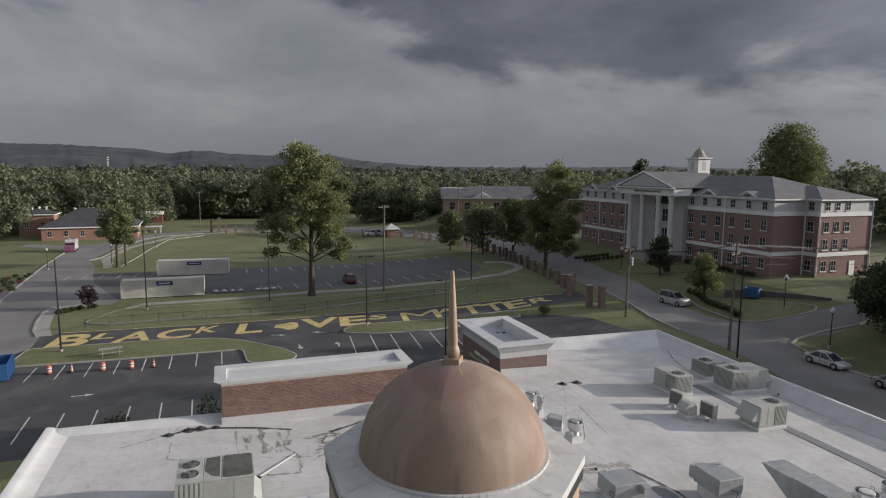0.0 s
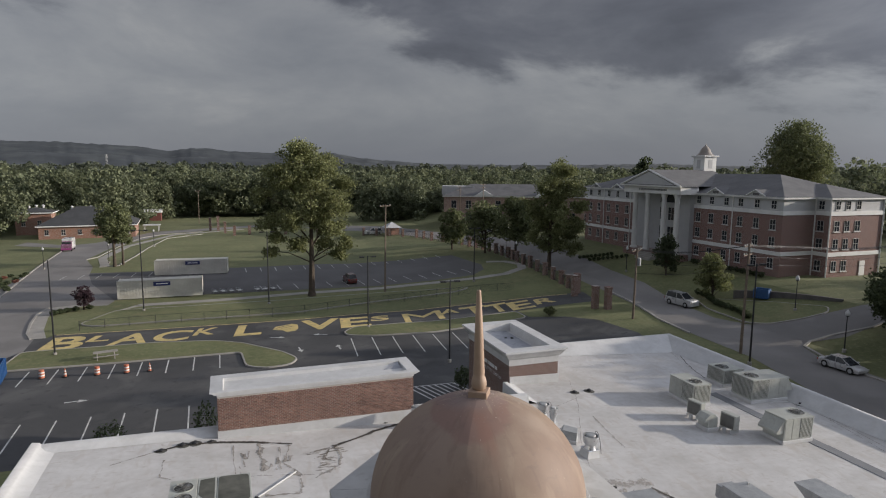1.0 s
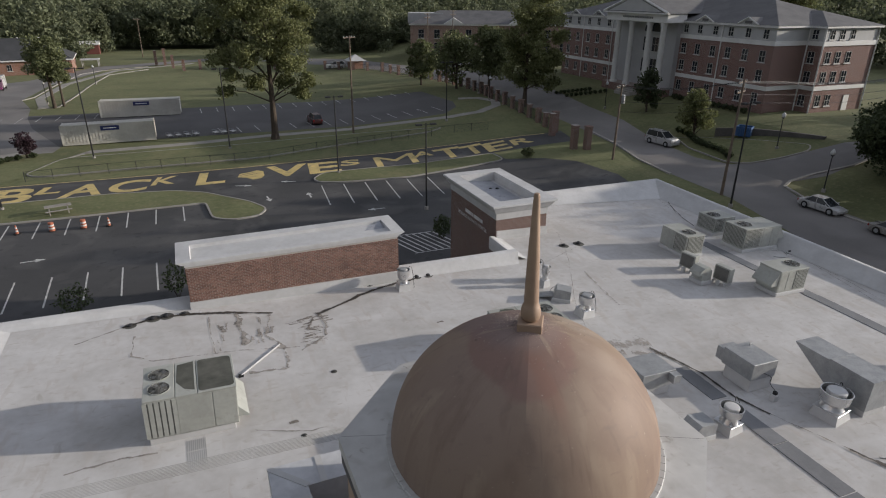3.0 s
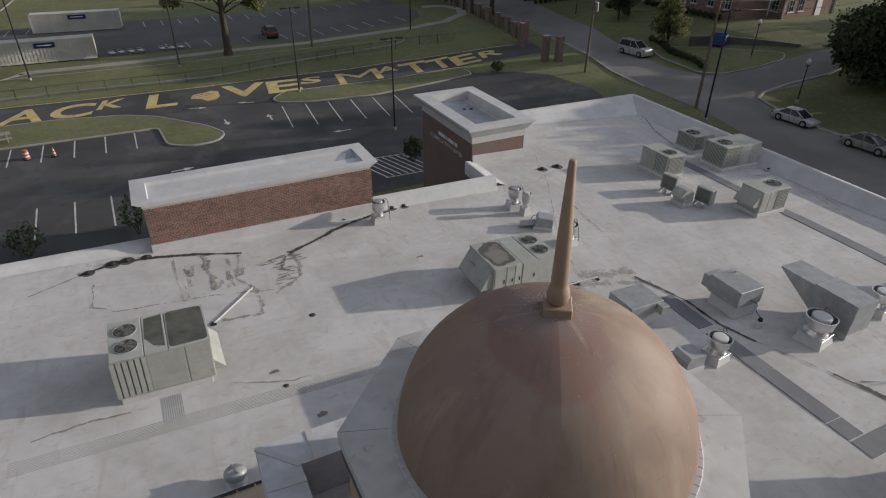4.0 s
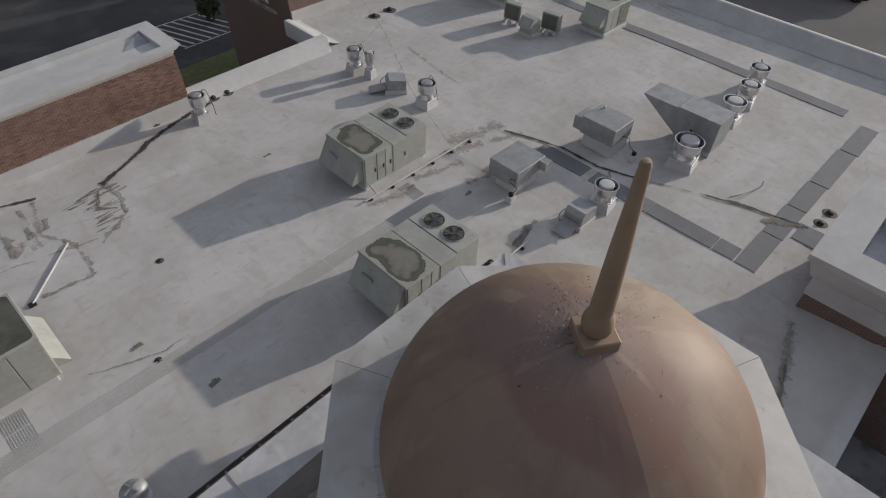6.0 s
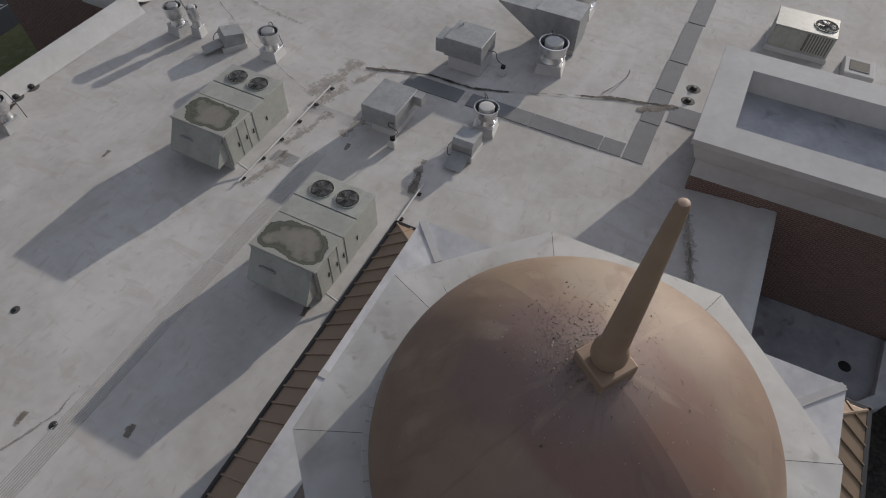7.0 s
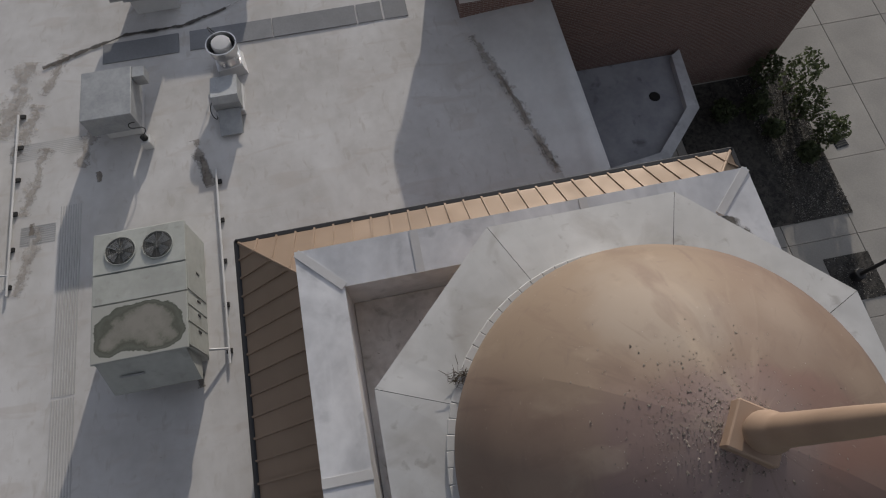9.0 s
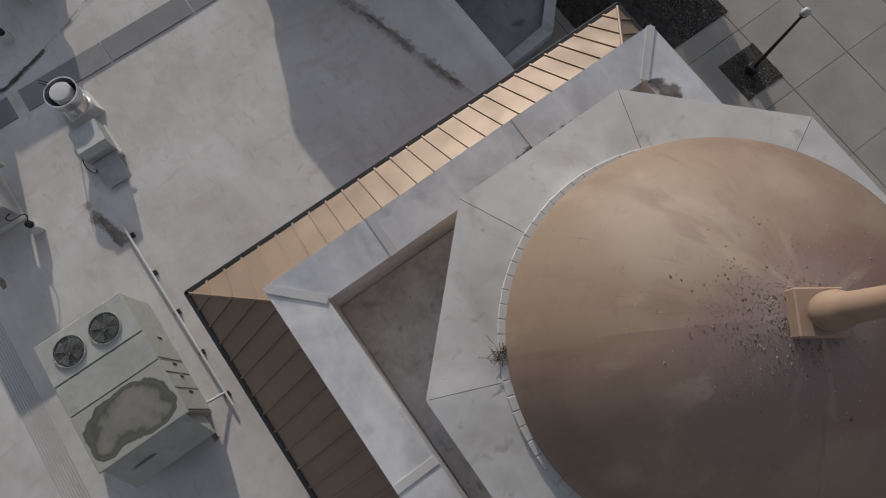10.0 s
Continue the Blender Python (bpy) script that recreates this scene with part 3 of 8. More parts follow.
def arrow(x, y, turn, s=1.0):
    c, t = math.cos(turn), math.sin(turn)
    pts = [(-0.9, -0.09), (0.15, -0.09), (0.15, -0.36), (0.95, 0), (0.15, 0.36), (0.15, 0.09), (-0.9, 0.09)]
    part("arrow", laid([(x + s * (c * a - t * b), y + s * (t * a + c * b)) for a, b in pts], 0.02), M_LINE, paint)


for x, y, turn in ((5.8, 63.6, 2.8), (2.8, 57.9, -1.5), (7.1, 57.6, 1.6), (0.8, 63.8, -0.3), (-17.3, 48.4, 0.05), (12.5, 50.5, 3.1), (-2.5, 47.2, 0.1)):
    arrow(x, y, turn)
for k in range(8):
    stripe((11.0 + 0.62 * k, 42.6), (12.4 + 0.62 * k, 38.4), 0.16)
stripe((10.9, 42.7), (15.7, 42.5)), stripe((12.2, 38.3), (17.0, 38.2))

edging = thing("road_edge_line", "yellow painted line along the road's edge", "road marking", kind="structure")
for p, q in (((-24.4, 72.95), (-12, 72.3)), ((-12, 72.3), (2, 71.9)), ((2, 71.9), (15, 72.55)), ((15, 72.55), (28.7, 71.85)), ((28.7, 71.85), (43.6, 69.2))):
    stripe(p, q, 0.22, M_YELLOW, "edge_line", edging)


def glyph(text, weight=0.0):
    cu = bpy.data.curves.new("glyph", "FONT")
    cu.body, cu.size, cu.offset, cu.resolution_u = text, 1.0, weight, 4
    ob = new("glyph", cu)
    me = bpy.data.meshes.new_from_object(ob.evaluated_get(bpy.context.evaluated_depsgraph_get()))
    bpy.data.objects.remove(ob)
    bpy.data.curves.remove(cu)
    return me


lettering = thing("road_lettering", "huge yellow painted block letters along the access road", "road marking", kind="structure")
ROW = [("B", -24.5, -20.4, 66.0, 71.6), ("L", -20.2, -17.8, 68.4, 71.1), ("A", -17.7, -13.5, 66.2, 70.9), ("C", -13.2, -9.1, 66.0, 70.7), ("K", -8.6, -6.1, 67.6, 70.9), ("L", -3.9, -0.7, 65.8, 70.9),
       ("V", 3.9, 9.0, 65.9, 71.0), ("E", 9.1, 13.1, 65.7, 70.8), ("S", 13.4, 15.9, 67.9, 70.6), ("M", 17.7, 23.3, 65.8, 70.6), ("A", 23.2, 26.1, 67.9, 70.5),
       ("T", 26.1, 30.0, 65.5, 70.4), ("T", 29.8, 33.2, 65.4, 69.9), ("E", 33.0, 36.6, 65.0, 69.3), ("R", 37.2, 40.4, 65.9, 68.7)]
for ch, x0, x1, y0, y1 in ROW:
    me = glyph(ch, 0.0 if ch == "M" else 0.025)
    me.transform(Matrix.Identity(4))
    co = np.empty(len(me.vertices) * 3)
    me.vertices.foreach_get("co", co)
    co = co.reshape(-1, 3)
    lo, hi = co.min(0), co.max(0)
    for v in me.vertices:
        u, w = (v.co.x - lo[0]) / (hi[0] - lo[0]), (v.co.y - lo[1]) / (hi[1] - lo[1])
        x = x0 + u * (x1 - x0) + (w - 0.5) * 0.7
        v.co = (x, y0 + w * (y1 - y0), land(x) + 0.032)
    me.materials.append(M_YELLOW)
    ob = new("letter", me)
    ob.parent = lettering
part("raised_fist_sign", laid([(0.5, 67.6), (0.9, 68.9), (2.2, 69.4), (3.0, 69.9), (3.7, 69.2), (3.6, 67.2), (3.1, 66.2), (2.1, 65.9), (1.6, 66.9)], 0.022), M_YELLOW, lettering)
for k in range(3):
    part("finger_gap", laid(strip([(1.1 + 0.6 * k, 68.7 + 0.25 * k), (1.7 + 0.6 * k, 67.9 + 0.2 * k)], 0.12), 0.027), M_ASPHALT, lettering)

# ---- paved forecourt by the entrance ----
forecourt = thing("forecourt", "grid of pale concrete slabs outside the entrance", "paving", kind="structure")
part("bed", laid(rect(-14, 26, -40, -5.2), 0.006), M_MORTAR, forecourt)
slab = mesh_of(new_box(-1.491, 1.491, -1.291, 1.291, 0, 0.06, 0.008), "slab", M_CONC)
for i in range(13):
    for j in range(11):
        ob = new("slab", slab)
        ob.parent, ob.location = forecourt, (-11.1 + 3 * i, -7.45 - 2.6 * j, 0.012)

# kerbs and footways along the side road and the street corner
for i, pts in enumerate(([(-36.5, 86), (-38.1, 100.1), (-39.5, 114.6), (-40.9, 132.1), (-41.9, 149.8), (-42.5, 163.6)], [(-26.7, 71.7), (-27.8, 74.5), (-28.8, 79.7), (-29.5, 85.5), (-29.0, 89.3)],
                         [(-33.9, 139.3), (-32.3, 143.0), (-30.9, 161.8), (-27.9, 181.8), (-23.6, 188.5), (-12.3, 194.8)], [(-29.3, 127.6), (-26.0, 128.4), (-24.6, 142.1), (-23.6, 157.2), (-21.1, 177.9), (-12.0, 187.6)],
                         [(49.9, 24.0), (49.9, 27.6), (51.2, 33.0), (52.5, 36.2), (54.3, 37.1), (57.2, 36.7), (61.3, 35.4), (67, 35.2)], [(45.3, 45.0), (46.2, 51.5), (48.6, 59.3), (50.0, 67.0)])):
    setting(f"kerb_{i + 1}", laid(strip(pts, 0.28), 0.14, 0.14), M_CONC, "pale concrete kerb beside asphalt", "kerb")
setting("verge", laid([(-25.1, 71.6), (-26.4, 76.0), (-27.6, 83.0), (-27.9, 87.4), (-24.8, 89.1), (-17.0, 88.5), (-20.0, 84.0), (-22.7, 77.4)], 0.05), M_GRASS, "mown grass verge beside the footway", "verge")
setting("footway", laid([(-26.7, 71.7), (-27.8, 74.5), (-28.8, 79.7), (-29.5, 85.5), (-29.0, 89.3), (-24.8, 90.8), (-24.8, 89.1), (-27.9, 87.4), (-27.6, 83.0), (-26.4, 76.0), (-25.1, 71.6)], 0.06), M_CONC, "pale concrete footway round the corner", "footpath")
bm = bmesh.new()
WALL = [(59.6, 53.2), (61.3, 51.3), (62.7, 49.1), (63.9, 46.6), (64.9, 44.2), (65.6, 42.3)]
ring = []
for k, (x, y) in enumerate(WALL):
    g = land(x)
    h = 1.15 - 0.16 * k
    ring.append([bm.verts.new(p) for p in ((x, y, g - 0.1), (x, y, g + h), (x + 0.35, y + 0.12, g + h), (x + 0.35, y + 0.12, g - 0.1))])
for a, b in zip(ring, ring[1:]):
    for i in range(3):
        bm.faces.new((a[i], b[i], b[i + 1], a[i + 1]))
setting("retaining_wall", bm, surface("dark_block_wall", (0.13, 0.12, 0.115), (0.08, 0.075, 0.07), 0.9, grain=6, stain=0.8, amount=0.6), "low dark block retaining wall below the hall lawn", "wall")

# ---- the activity centre: walls, roof and parapets ----
def roof_z(x, y):
    return 6.49 - 0.0382 * x + 0.0091 * y


def brick_face(name, base, joint, scale=1.0):
    """Brickwork too far off to build brick by brick."""
    m = surface(name, base, tuple(c * 0.65 for c in base), 0.88, grain=20, stain=0.6, amount=0.5, bump=0.0)
    nt = m.node_tree
    bsdf = nt.nodes["Principled BSDF"]
    co = nt.nodes.new("ShaderNodeTexCoord")
    sep = nt.nodes.new("ShaderNodeSeparateXYZ")
    add = nt.nodes.new("ShaderNodeMath")
    comb = nt.nodes.new("ShaderNodeCombineXYZ")
    nt.links.new(co.outputs["Object"], sep.inputs[0])
    nt.links.new(sep.outputs[0], add.inputs[0])
    nt.links.new(sep.outputs[1], add.inputs[1])
    nt.links.new(add.outputs[0], comb.inputs[0])
    nt.links.new(sep.outputs[2], comb.inputs[1])
    tex = nt.nodes.new("ShaderNodeTexBrick")
    tex.inputs["Scale"].default_value = 1.0
    tex.inputs["Brick Width"].default_value, tex.inputs["Row Height"].default_value = 0.225 * scale, 0.077 * scale
    tex.inputs["Mortar Size"].default_value = 0.008 * scale
    tex.inputs["Mortar"].default_value = (*joint, 1)
    tex.inputs["Color2"].default_value = (*[c * 0.7 for c in base], 1)
    nt.links.new(comb.outputs[0], tex.inputs["Vector"])
    old = bsdf.inputs["Base Color"].links[0].from_socket
    nt.links.new(old, tex.inputs["Color1"])
    nt.links.new(tex.outputs["Color"], bsdf.inputs["Base Color"])
    b = nt.nodes.new("ShaderNodeBump")
    b.inputs["Strength"].default_value, b.inputs["Distance"].default_value, b.invert = 0.5, 0.01, True
    nt.links.new(tex.outputs["Fac"], b.inputs["Height"])
    nt.links.new(b.outputs[0], bsdf.inputs["Normal"])
    return m


M_BRICKWALL = brick_face("brick_wall", (0.235, 0.135, 0.105), (0.36, 0.325, 0.295))
M_BRICKDARK = brick_face("tower_brick", (0.215, 0.132, 0.11), (0.28, 0.245, 0.225))
centre = thing("activity_centre", "low brick activity centre with a white membrane roof", "building")
WEST, EAST, NORTH_W, NORTH_E, SOUTH_W, SOUTH_E, STEP = -13.2, 30.8, 21.75, 31.35, -3.5, -13.2, 12.6
OUTLINE = [(WEST, SOUTH_W), (STEP + 0.3, SOUTH_W), (STEP + 0.3, SOUTH_E), (EAST, SOUTH_E), (EAST, NORTH_E), (STEP + 0.3, NORTH_E), (STEP + 0.3, 24.9), (STEP, 24.9), (STEP, NORTH_W), (WEST, NORTH_W)]
part("wall", prism(bmesh.new(), [(x + (0.02 if x > 0 else 0.02), y) for x, y in OUTLINE], 0, lambda x, y: roof_z(x, y) - 0.25), M_BRICKWALL, centre)
# the membrane is drawn tight over boards: a fine grid with slight dips
bm = bmesh.new()


def deck(x0, x1, y0, y1, step=0.65):
    nx, ny = max(1, round((x1 - x0) / step)), max(1, round((y1 - y0) / step))
    vs = [[bm.verts.new((x0 + (x1 - x0) * i / nx, y0 + (y1 - y0) * j / ny, 0)) for j in range(ny + 1)] for i in range(nx + 1)]
    for i in range(nx):
        for j in range(ny):
            bm.faces.new((vs[i][j], vs[i + 1][j], vs[i + 1][j + 1], vs[i][j + 1]))


deck(WEST, STEP, SOUTH_W, NORTH_W), deck(STEP, EAST, SOUTH_W, 24.9), deck(STEP + 0.3, EAST, 24.9, NORTH_E), deck(STEP + 0.3, EAST, SOUTH_E, SOUTH_W)
for v in bm.verts:
    v.co.z = roof_z(v.co.x, v.co.y) + 0.012 * noise.noise(Vector((v.co.x * 0.45, v.co.y * 0.45, 0))) + 0.006 * noise.noise(Vector((v.co.x * 1.4, v.co.y * 1.4, 3)))
smooth(part("roof", bm, M_ROOF, centre, "stained white membrane roof"), 60)


def parapet(p, q, inward, height=0.30, cant=0.75, width=0.30, cant_end=None, tops=None):
    """A low upstand along a roof edge with a sloping inner side. inward: unit direction into the roof. tops: heights of its two ends where its top runs level."""
    bm = bmesh.new()
    n = max(2, int((Vector(q) - Vector(p)).length / 1.2))
    rings = []
    for k in range(n + 1):
        t = k / n
        x, y = p[0] + (q[0] - p[0]) * t, p[1] + (q[1] - p[1]) * t
        c = cant + ((cant_end or cant) - cant) * t
        if tops:
            height = tops[0] + (tops[1] - tops[0]) * t - roof_z(x, y)
        sect = [(-0.05, -0.55), (-0.05, height - 0.02), (0.0, height + 0.03), (width, height), (width + 0.06, height - 0.06), (width + 0.06 + 0.33 * (c - 0.06), 0.62 * height if cant_end else 0.10 + 0.3 * max(height - 0.3, 0)), (width + c, 0.012)]
        wob = 0.008 * noise.noise(Vector((x * 0.8, y * 0.8, 7)))
        rings.append([bm.verts.new((x + inward[0] * o, y + inward[1] * o, roof_z(x + inward[0] * o, y + inward[1] * o) + h + wob)) for o, h in sect])
    for a, b in zip(rings, rings[1:]):
        for i in range(len(sect) - 1):
            bm.faces.new((a[i], b[i], b[i + 1], a[i + 1]))
    smooth(part("parapet", bm, M_WHITE, centre, "white membrane-covered parapet"), 50)


parapet((WEST, SOUTH_W), (WEST, NORTH_W), (1, 0)), parapet((WEST, NORTH_W), (STEP - 0.3, NORTH_W), (0, -1), cant=0.34, tops=(7.38, 6.86))
parapet((STEP - 0.3, NORTH_W - 0.2), (STEP - 0.3, 24.9), (1, 0), 0.22, 0.5), parapet((16.3, NORTH_E), (EAST, NORTH_E), (0, -1), cant=0.9, cant_end=2.2, tops=(6.62, 6.44))
parapet((EAST, NORTH_E), (EAST, SOUTH_E), (-1, 0), 0.42, 1.3, 0.30, 0.45, tops=(6.44, 5.72)), parapet((STEP + 0.4, SOUTH_E), (EAST, SOUTH_E), (0, 1))
parapet((5.4, SOUTH_W), (STEP + 0.2, SOUTH_W), (0, 1), 0.26, 0.34, 0.42, 2.2), parapet((WEST, SOUTH_W), (-5.4, SOUTH_W), (0, 1))


def cornice_box(name, x0, x1, y0, y1, z0, brick_top, top, over, well, floor, label, flash=0.0, brick=True, step=0.18, lining=None, front=None, level=None):
    """A brick block with a white frieze, a stepped white cornice and a sunken roof behind it. front: a plain overhang on the y0 side; level: z of the flashing's top."""
    b = thing(name, label, "roof structure")
    if brick:
        part("brickwork", new_box(x0, x1, y0, y1, z0, brick_top), M_BRICKDARK, b)
    frieze_top = brick_top + (top - brick_top) * 0.42
    o = over
    bm = bmesh.new()
    box(bm, x0 - 0.03, x1 + 0.03, y0 - 0.03, y1 + 0.03, brick_top, frieze_top)
    part("frieze", bm, M_WHITE, b, "white frieze board")
    bm = bmesh.new()
    h = top - frieze_top
    steps = [(0.05, frieze_top + 0.003), (0.12, frieze_top + 0.08 * h), (0.16, frieze_top + 0.2 * h), (o * 0.72, top - 0.36 * h), (o * 0.78, top - 0.27 * h), (o, top - 0.2 * h), (o, top)]
    outer = [[bm.verts.new((x, y, z)) for x, y in rect(x0 - d, x1 + d, y0 - (d if front is None else min(d, front)), y1 + d)] for d, z in steps]
    inner = [[bm.verts.new((x, y, z)) for x, y in rect(x0 + well - o - s, x1 - well + o + s, y0 + well - o - s, y1 - well + o + s)] for s, z in ((0.0, top + 0.02), (-0.05, floor))]
    rings = outer + inner
    for a, c in zip(rings, rings[1:]):
        for k in range(4):
            bm.faces.new((a[k], a[(k + 1) % 4], c[(k + 1) % 4], c[k]))
    part("cornice", bm, M_WHITE, b, "stepped white cornice and coping")
    fx0, fx1, fy0, fy1 = x0 + well - o - 0.02, x1 - well + o + 0.02, y0 + well - o - 0.02, y1 - well + o + 0.02
    bm = bmesh.new()
    prism(bm, rect(fx0, fx1, fy0, fy1), floor - 0.1, lambda x, y: floor + 0.006 + (step if x < (fx0 + fx1) / 2 else 0.0))
    part("sunken_roof", bm, lining or M_SUNK, b, "stained sunken roof")
    if flash:
        bm = bmesh.new()
        prism(bm, rect(x0 + 0.04 if brick else x0 - 0.05, x1 + 0.05, y0 - 0.07, y1 - 0.05), lambda x, y: roof_z(x, y) - 0.3, lambda x, y: roof_z(x, y) + flash if level is None else level - 0.013 * (x - x0))
        part("flashing", bm, M_WHITE, b, "white membrane flashing")
    return b


front_box = cornice_box("roof_parapet_box", -5.06, 5.0, 21.0, 23.3, 6.0, 9.0, 9.24, 0.36, 0.62, 8.98, "long brick parapet box with a white cornice", 0.42, brick=False, step=0.0, lining=M_ROOF, front=0.06, level=7.24)
bm = bmesh.new()
for f in ((0, 1, 2), (0, 2, 3), (0, 3, 1), (1, 3, 2)):
    c = ((2.45, 21.3, 8.988), (4.73, 21.3, 8.988), (4.73, 23.03, 8.988), (4.66, 23.0, 9.21))
    bm.faces.new([bm.verts.new(c[i]) for i in f])
part("cricket", bm, M_SUNK, front_box, "grey sloping cricket at the well's end")
part("backing", new_box(-5.05, 4.99, 21.012, 23.29, 6.0, 8.999), M_MORTAR, front_box, "pale mortar joints")
north_tower = cornice_box("sign_tower", 12.7, 16.3, 24.9, 31.9, 0.0, 7.5, 8.52, 0.45, 0.85, 7.9, "brick sign tower with a white cornice", 0.55)
south_tower = cornice_box("sign_tower", 12.66, 16.75, -13.2, -0.82, 0.0, 6.62, 8.3, 0.40, 1.0, 7.55, "brick sign tower beside the entrance", 0.0)
for tower, x, y0 in ((north_tower, 16.3, 24.9), (south_tower, 16.75, -0.8)):
    for k in range(2):
        bm = turned(bmesh.new(), [(0.0, 0.12), (0.07, 0.12), (0.12, 0.08), (0.14, 0.0)], 10, (0, 0))
        d = part("drain_dome", bm, M_DARK, tower, "rusty black drain strainer")
        d.location = (14.6 + 0.45 * k, (29.5 if tower is north_tower else -8.5) - 0.1 * k, (7.92 if tower is north_tower else 7.57) + (0.18 if 14.6 + 0.45 * k < 14.4 else 0.0))

# lettering on the two towers
M_LETTER = plain("white_letters", (0.75, 0.75, 0.74), 0.4)


def sign(tower, x, y_left, z, length):
    me = glyph("STUDENT ACTIVITY CENTER", 0.004)
    co = np.empty(len(me.vertices) * 3)
    me.vertices.foreach_get("co", co)
    co = co.reshape(-1, 3)
    s = length / (co[:, 0].max() - co[:, 0].min())
    for v in me.vertices:
        v.co = (x - 0.03, y_left - (v.co.x - co[:, 0].min()) * s, z + v.co.y * s)
    me.materials.append(M_LETTER)
    ob = new("lettering", me)
    ob.parent = tower
    tagged(ob, "white letters reading student activity center")
    bm = bmesh.new()
    at = y_left - length * 0.27
    for w in (1.05, 0.16, 0.95, 0.34):
        box(bm, x - 0.035, x - 0.012, at - w * length / 5.0, at, z + 0.43, z + 0.66)
        at -= (w + 0.14) * length / 5.0
    part("name_bars", bm, M_LETTER, tower, "row of plain white bars")


sign(south_tower, 12.66, -7.6, 5.38, 4.85)
sign(north_tower, 12.7, 30.6, 6.2, 4.5)

# low canopy in the nook beside the entrance
canopy = thing("entrance_canopy", "low grey canopy roof with a drain in the nook", "canopy")
CAN = [(12.64, -3.6), (12.64, -8.86), (10.15, -8.72), (8.35, -7.0), (8.05, -3.6)]
part("slab", prism(bmesh.new(), CAN, 1.95, 2.36), M_SUNK, canopy)
bm = bmesh.new()
cc = Vector((10.9, -6.0))
for (a, b) in zip(CAN, CAN[1:]):
    a, b = Vector(a), Vector(b)
    if a.x > 12.6 and b.x > 12.6:
        continue
    ia, ib = a + (cc - a).normalized() * 0.42, b + (cc - b).normalized() * 0.42
    prism(bm, [a, b, ib, ia], 2.361, 2.62)
part("kerb", bm, M_LEDGE, canopy)
part("drain", turned(bmesh.new(), [(0.0, 2.4), (0.14, 2.4), (0.2, 2.362)], 14, (11.05, -7.5)), M_BLACK, canopy, "dark round drain")
for x, y in ((10.3, -8.4), (8.75, -6.9)):
    part("post", tube(bmesh.new(), (x, y, 0.0), (x, y, 1.95), 0.09), M_WHITE, canopy)

# ---- domed entrance tower ----
SHIFT = Vector((0.15, 0.064, 0))   # the square lower tower stands a little off the dome's axis


def lower(name, bm, material, parent, label=""):
    ob = part(name, bm, material, parent, label)
    ob.location = SHIFT
    return ob


rotunda = thing("domed_tower", "square tower with a copper mansard, white octagon and copper-coloured dome", "tower")
lower("wall", new_box(-5.0, 5.0, -5.0, 5.0, 0, 9.0), M_BRICKWALL, rotunda)
lower("upper_wall", new_box(-3.65, 3.65, -3.65, 3.65, 9.0, 10.2), M_WHITE, rotunda, "pale wall above the copper skirt")
lower("inner_roof", new_box(-2.99, 2.99, -2.99, 2.99, 10.201, 10.67), M_DECK, rotunda, "dark grey inner roof")
lower("soffit", new_box(-5.25, 5.25, -5.21, 5.21, 8.54, 8.66), M_DARK, rotunda)
EAVE, RIM, Z_EAVE, Z_RIM = 5.37, 3.655, 8.72, 11.65
HEAD, Z_HEAD = 3.67, 10.2   # top of the copper skirt
bm = bmesh.new()
for s in range(4):
    box(bm, -EAVE - 0.08, EAVE + 0.08, EAVE - 0.02, EAVE + 0.10, Z_EAVE - 0.14, Z_EAVE + 0.01, 0.02, pose(0, 0, 0, 0, 0, 90 * s))
lower("gutter", bm, M_DARK, rotunda, "dark eaves gutter")
# standing-seam pans, wedge-shaped towards the hips
bm = bmesh.new()
frame_ring(bm, rect(-EAVE, EAVE, -EAVE, EAVE), rect(-HEAD, HEAD, -HEAD, HEAD), Z_EAVE - 0.03, Z_HEAD - 0.03)
lower("mansard_board", bm, M_DARK, rotunda)
PANS = 27
for side in range(4):
    turn = pose(0, 0, 0, 0, 0, 90 * side)
    for k in range(PANS):
        a, b = -EAVE + 2 * EAVE * k / PANS, -EAVE + 2 * EAVE * (k + 1) / PANS

        def up(u):
            return min(1.0, (EAVE - abs(u)) / (EAVE - HEAD))

        def on(u, t, lift=0.0):
            d = EAVE - (EAVE - HEAD) * t
            return Vector((u, d + lift * 0.63, Z_EAVE + (Z_HEAD - Z_EAVE) * t + lift * 0.77))
        bm = bmesh.new()
        g = 0.006
        pts = [on(a + g, 0), on(b - g, 0), on(b - g, up(b - g)), on(a + g, up(a + g))]
        if up(a + g) < 0.02:
            pts = pts[:3]
        if up(b - g) < 0.02:
            pts = [pts[0], pts[1], pts[3]]
        bm.faces.new([bm.verts.new(p) for p in pts])
        if up(a + g) > 0.05:
            p, q = on(a + g, 0.0), on(a + g, up(a + g) * 0.985)
            off = on(0, 0, 0.035) - on(0, 0)
            w = Vector((0.02, 0, 0))
            v = [bm.verts.new(c) for c in (p - w, q - w, q + w, p + w, p - w + off, q - w + off, q + w + off, p + w + off)]
            for f in ((4, 5, 6, 7), (0, 1, 5, 4), (3, 2, 6, 7), (0, 3, 7, 4), (1, 2, 6, 5)):
                bm.faces.new([v[i] for i in f])
        bmesh.ops.transform(bm, matrix=turn, verts=bm.verts)
        lower("copper_pan", bm, M_COPPER, rotunda)
for sx, sy in ((1, 1), (1, -1), (-1, 1), (-1, -1)):
    lower("hip_cap", tube(bmesh.new(), (sx * EAVE, sy * EAVE, Z_EAVE), (sx * HEAD, sy * HEAD, Z_HEAD), 0.035, n=6), M_COPPER, rotunda)
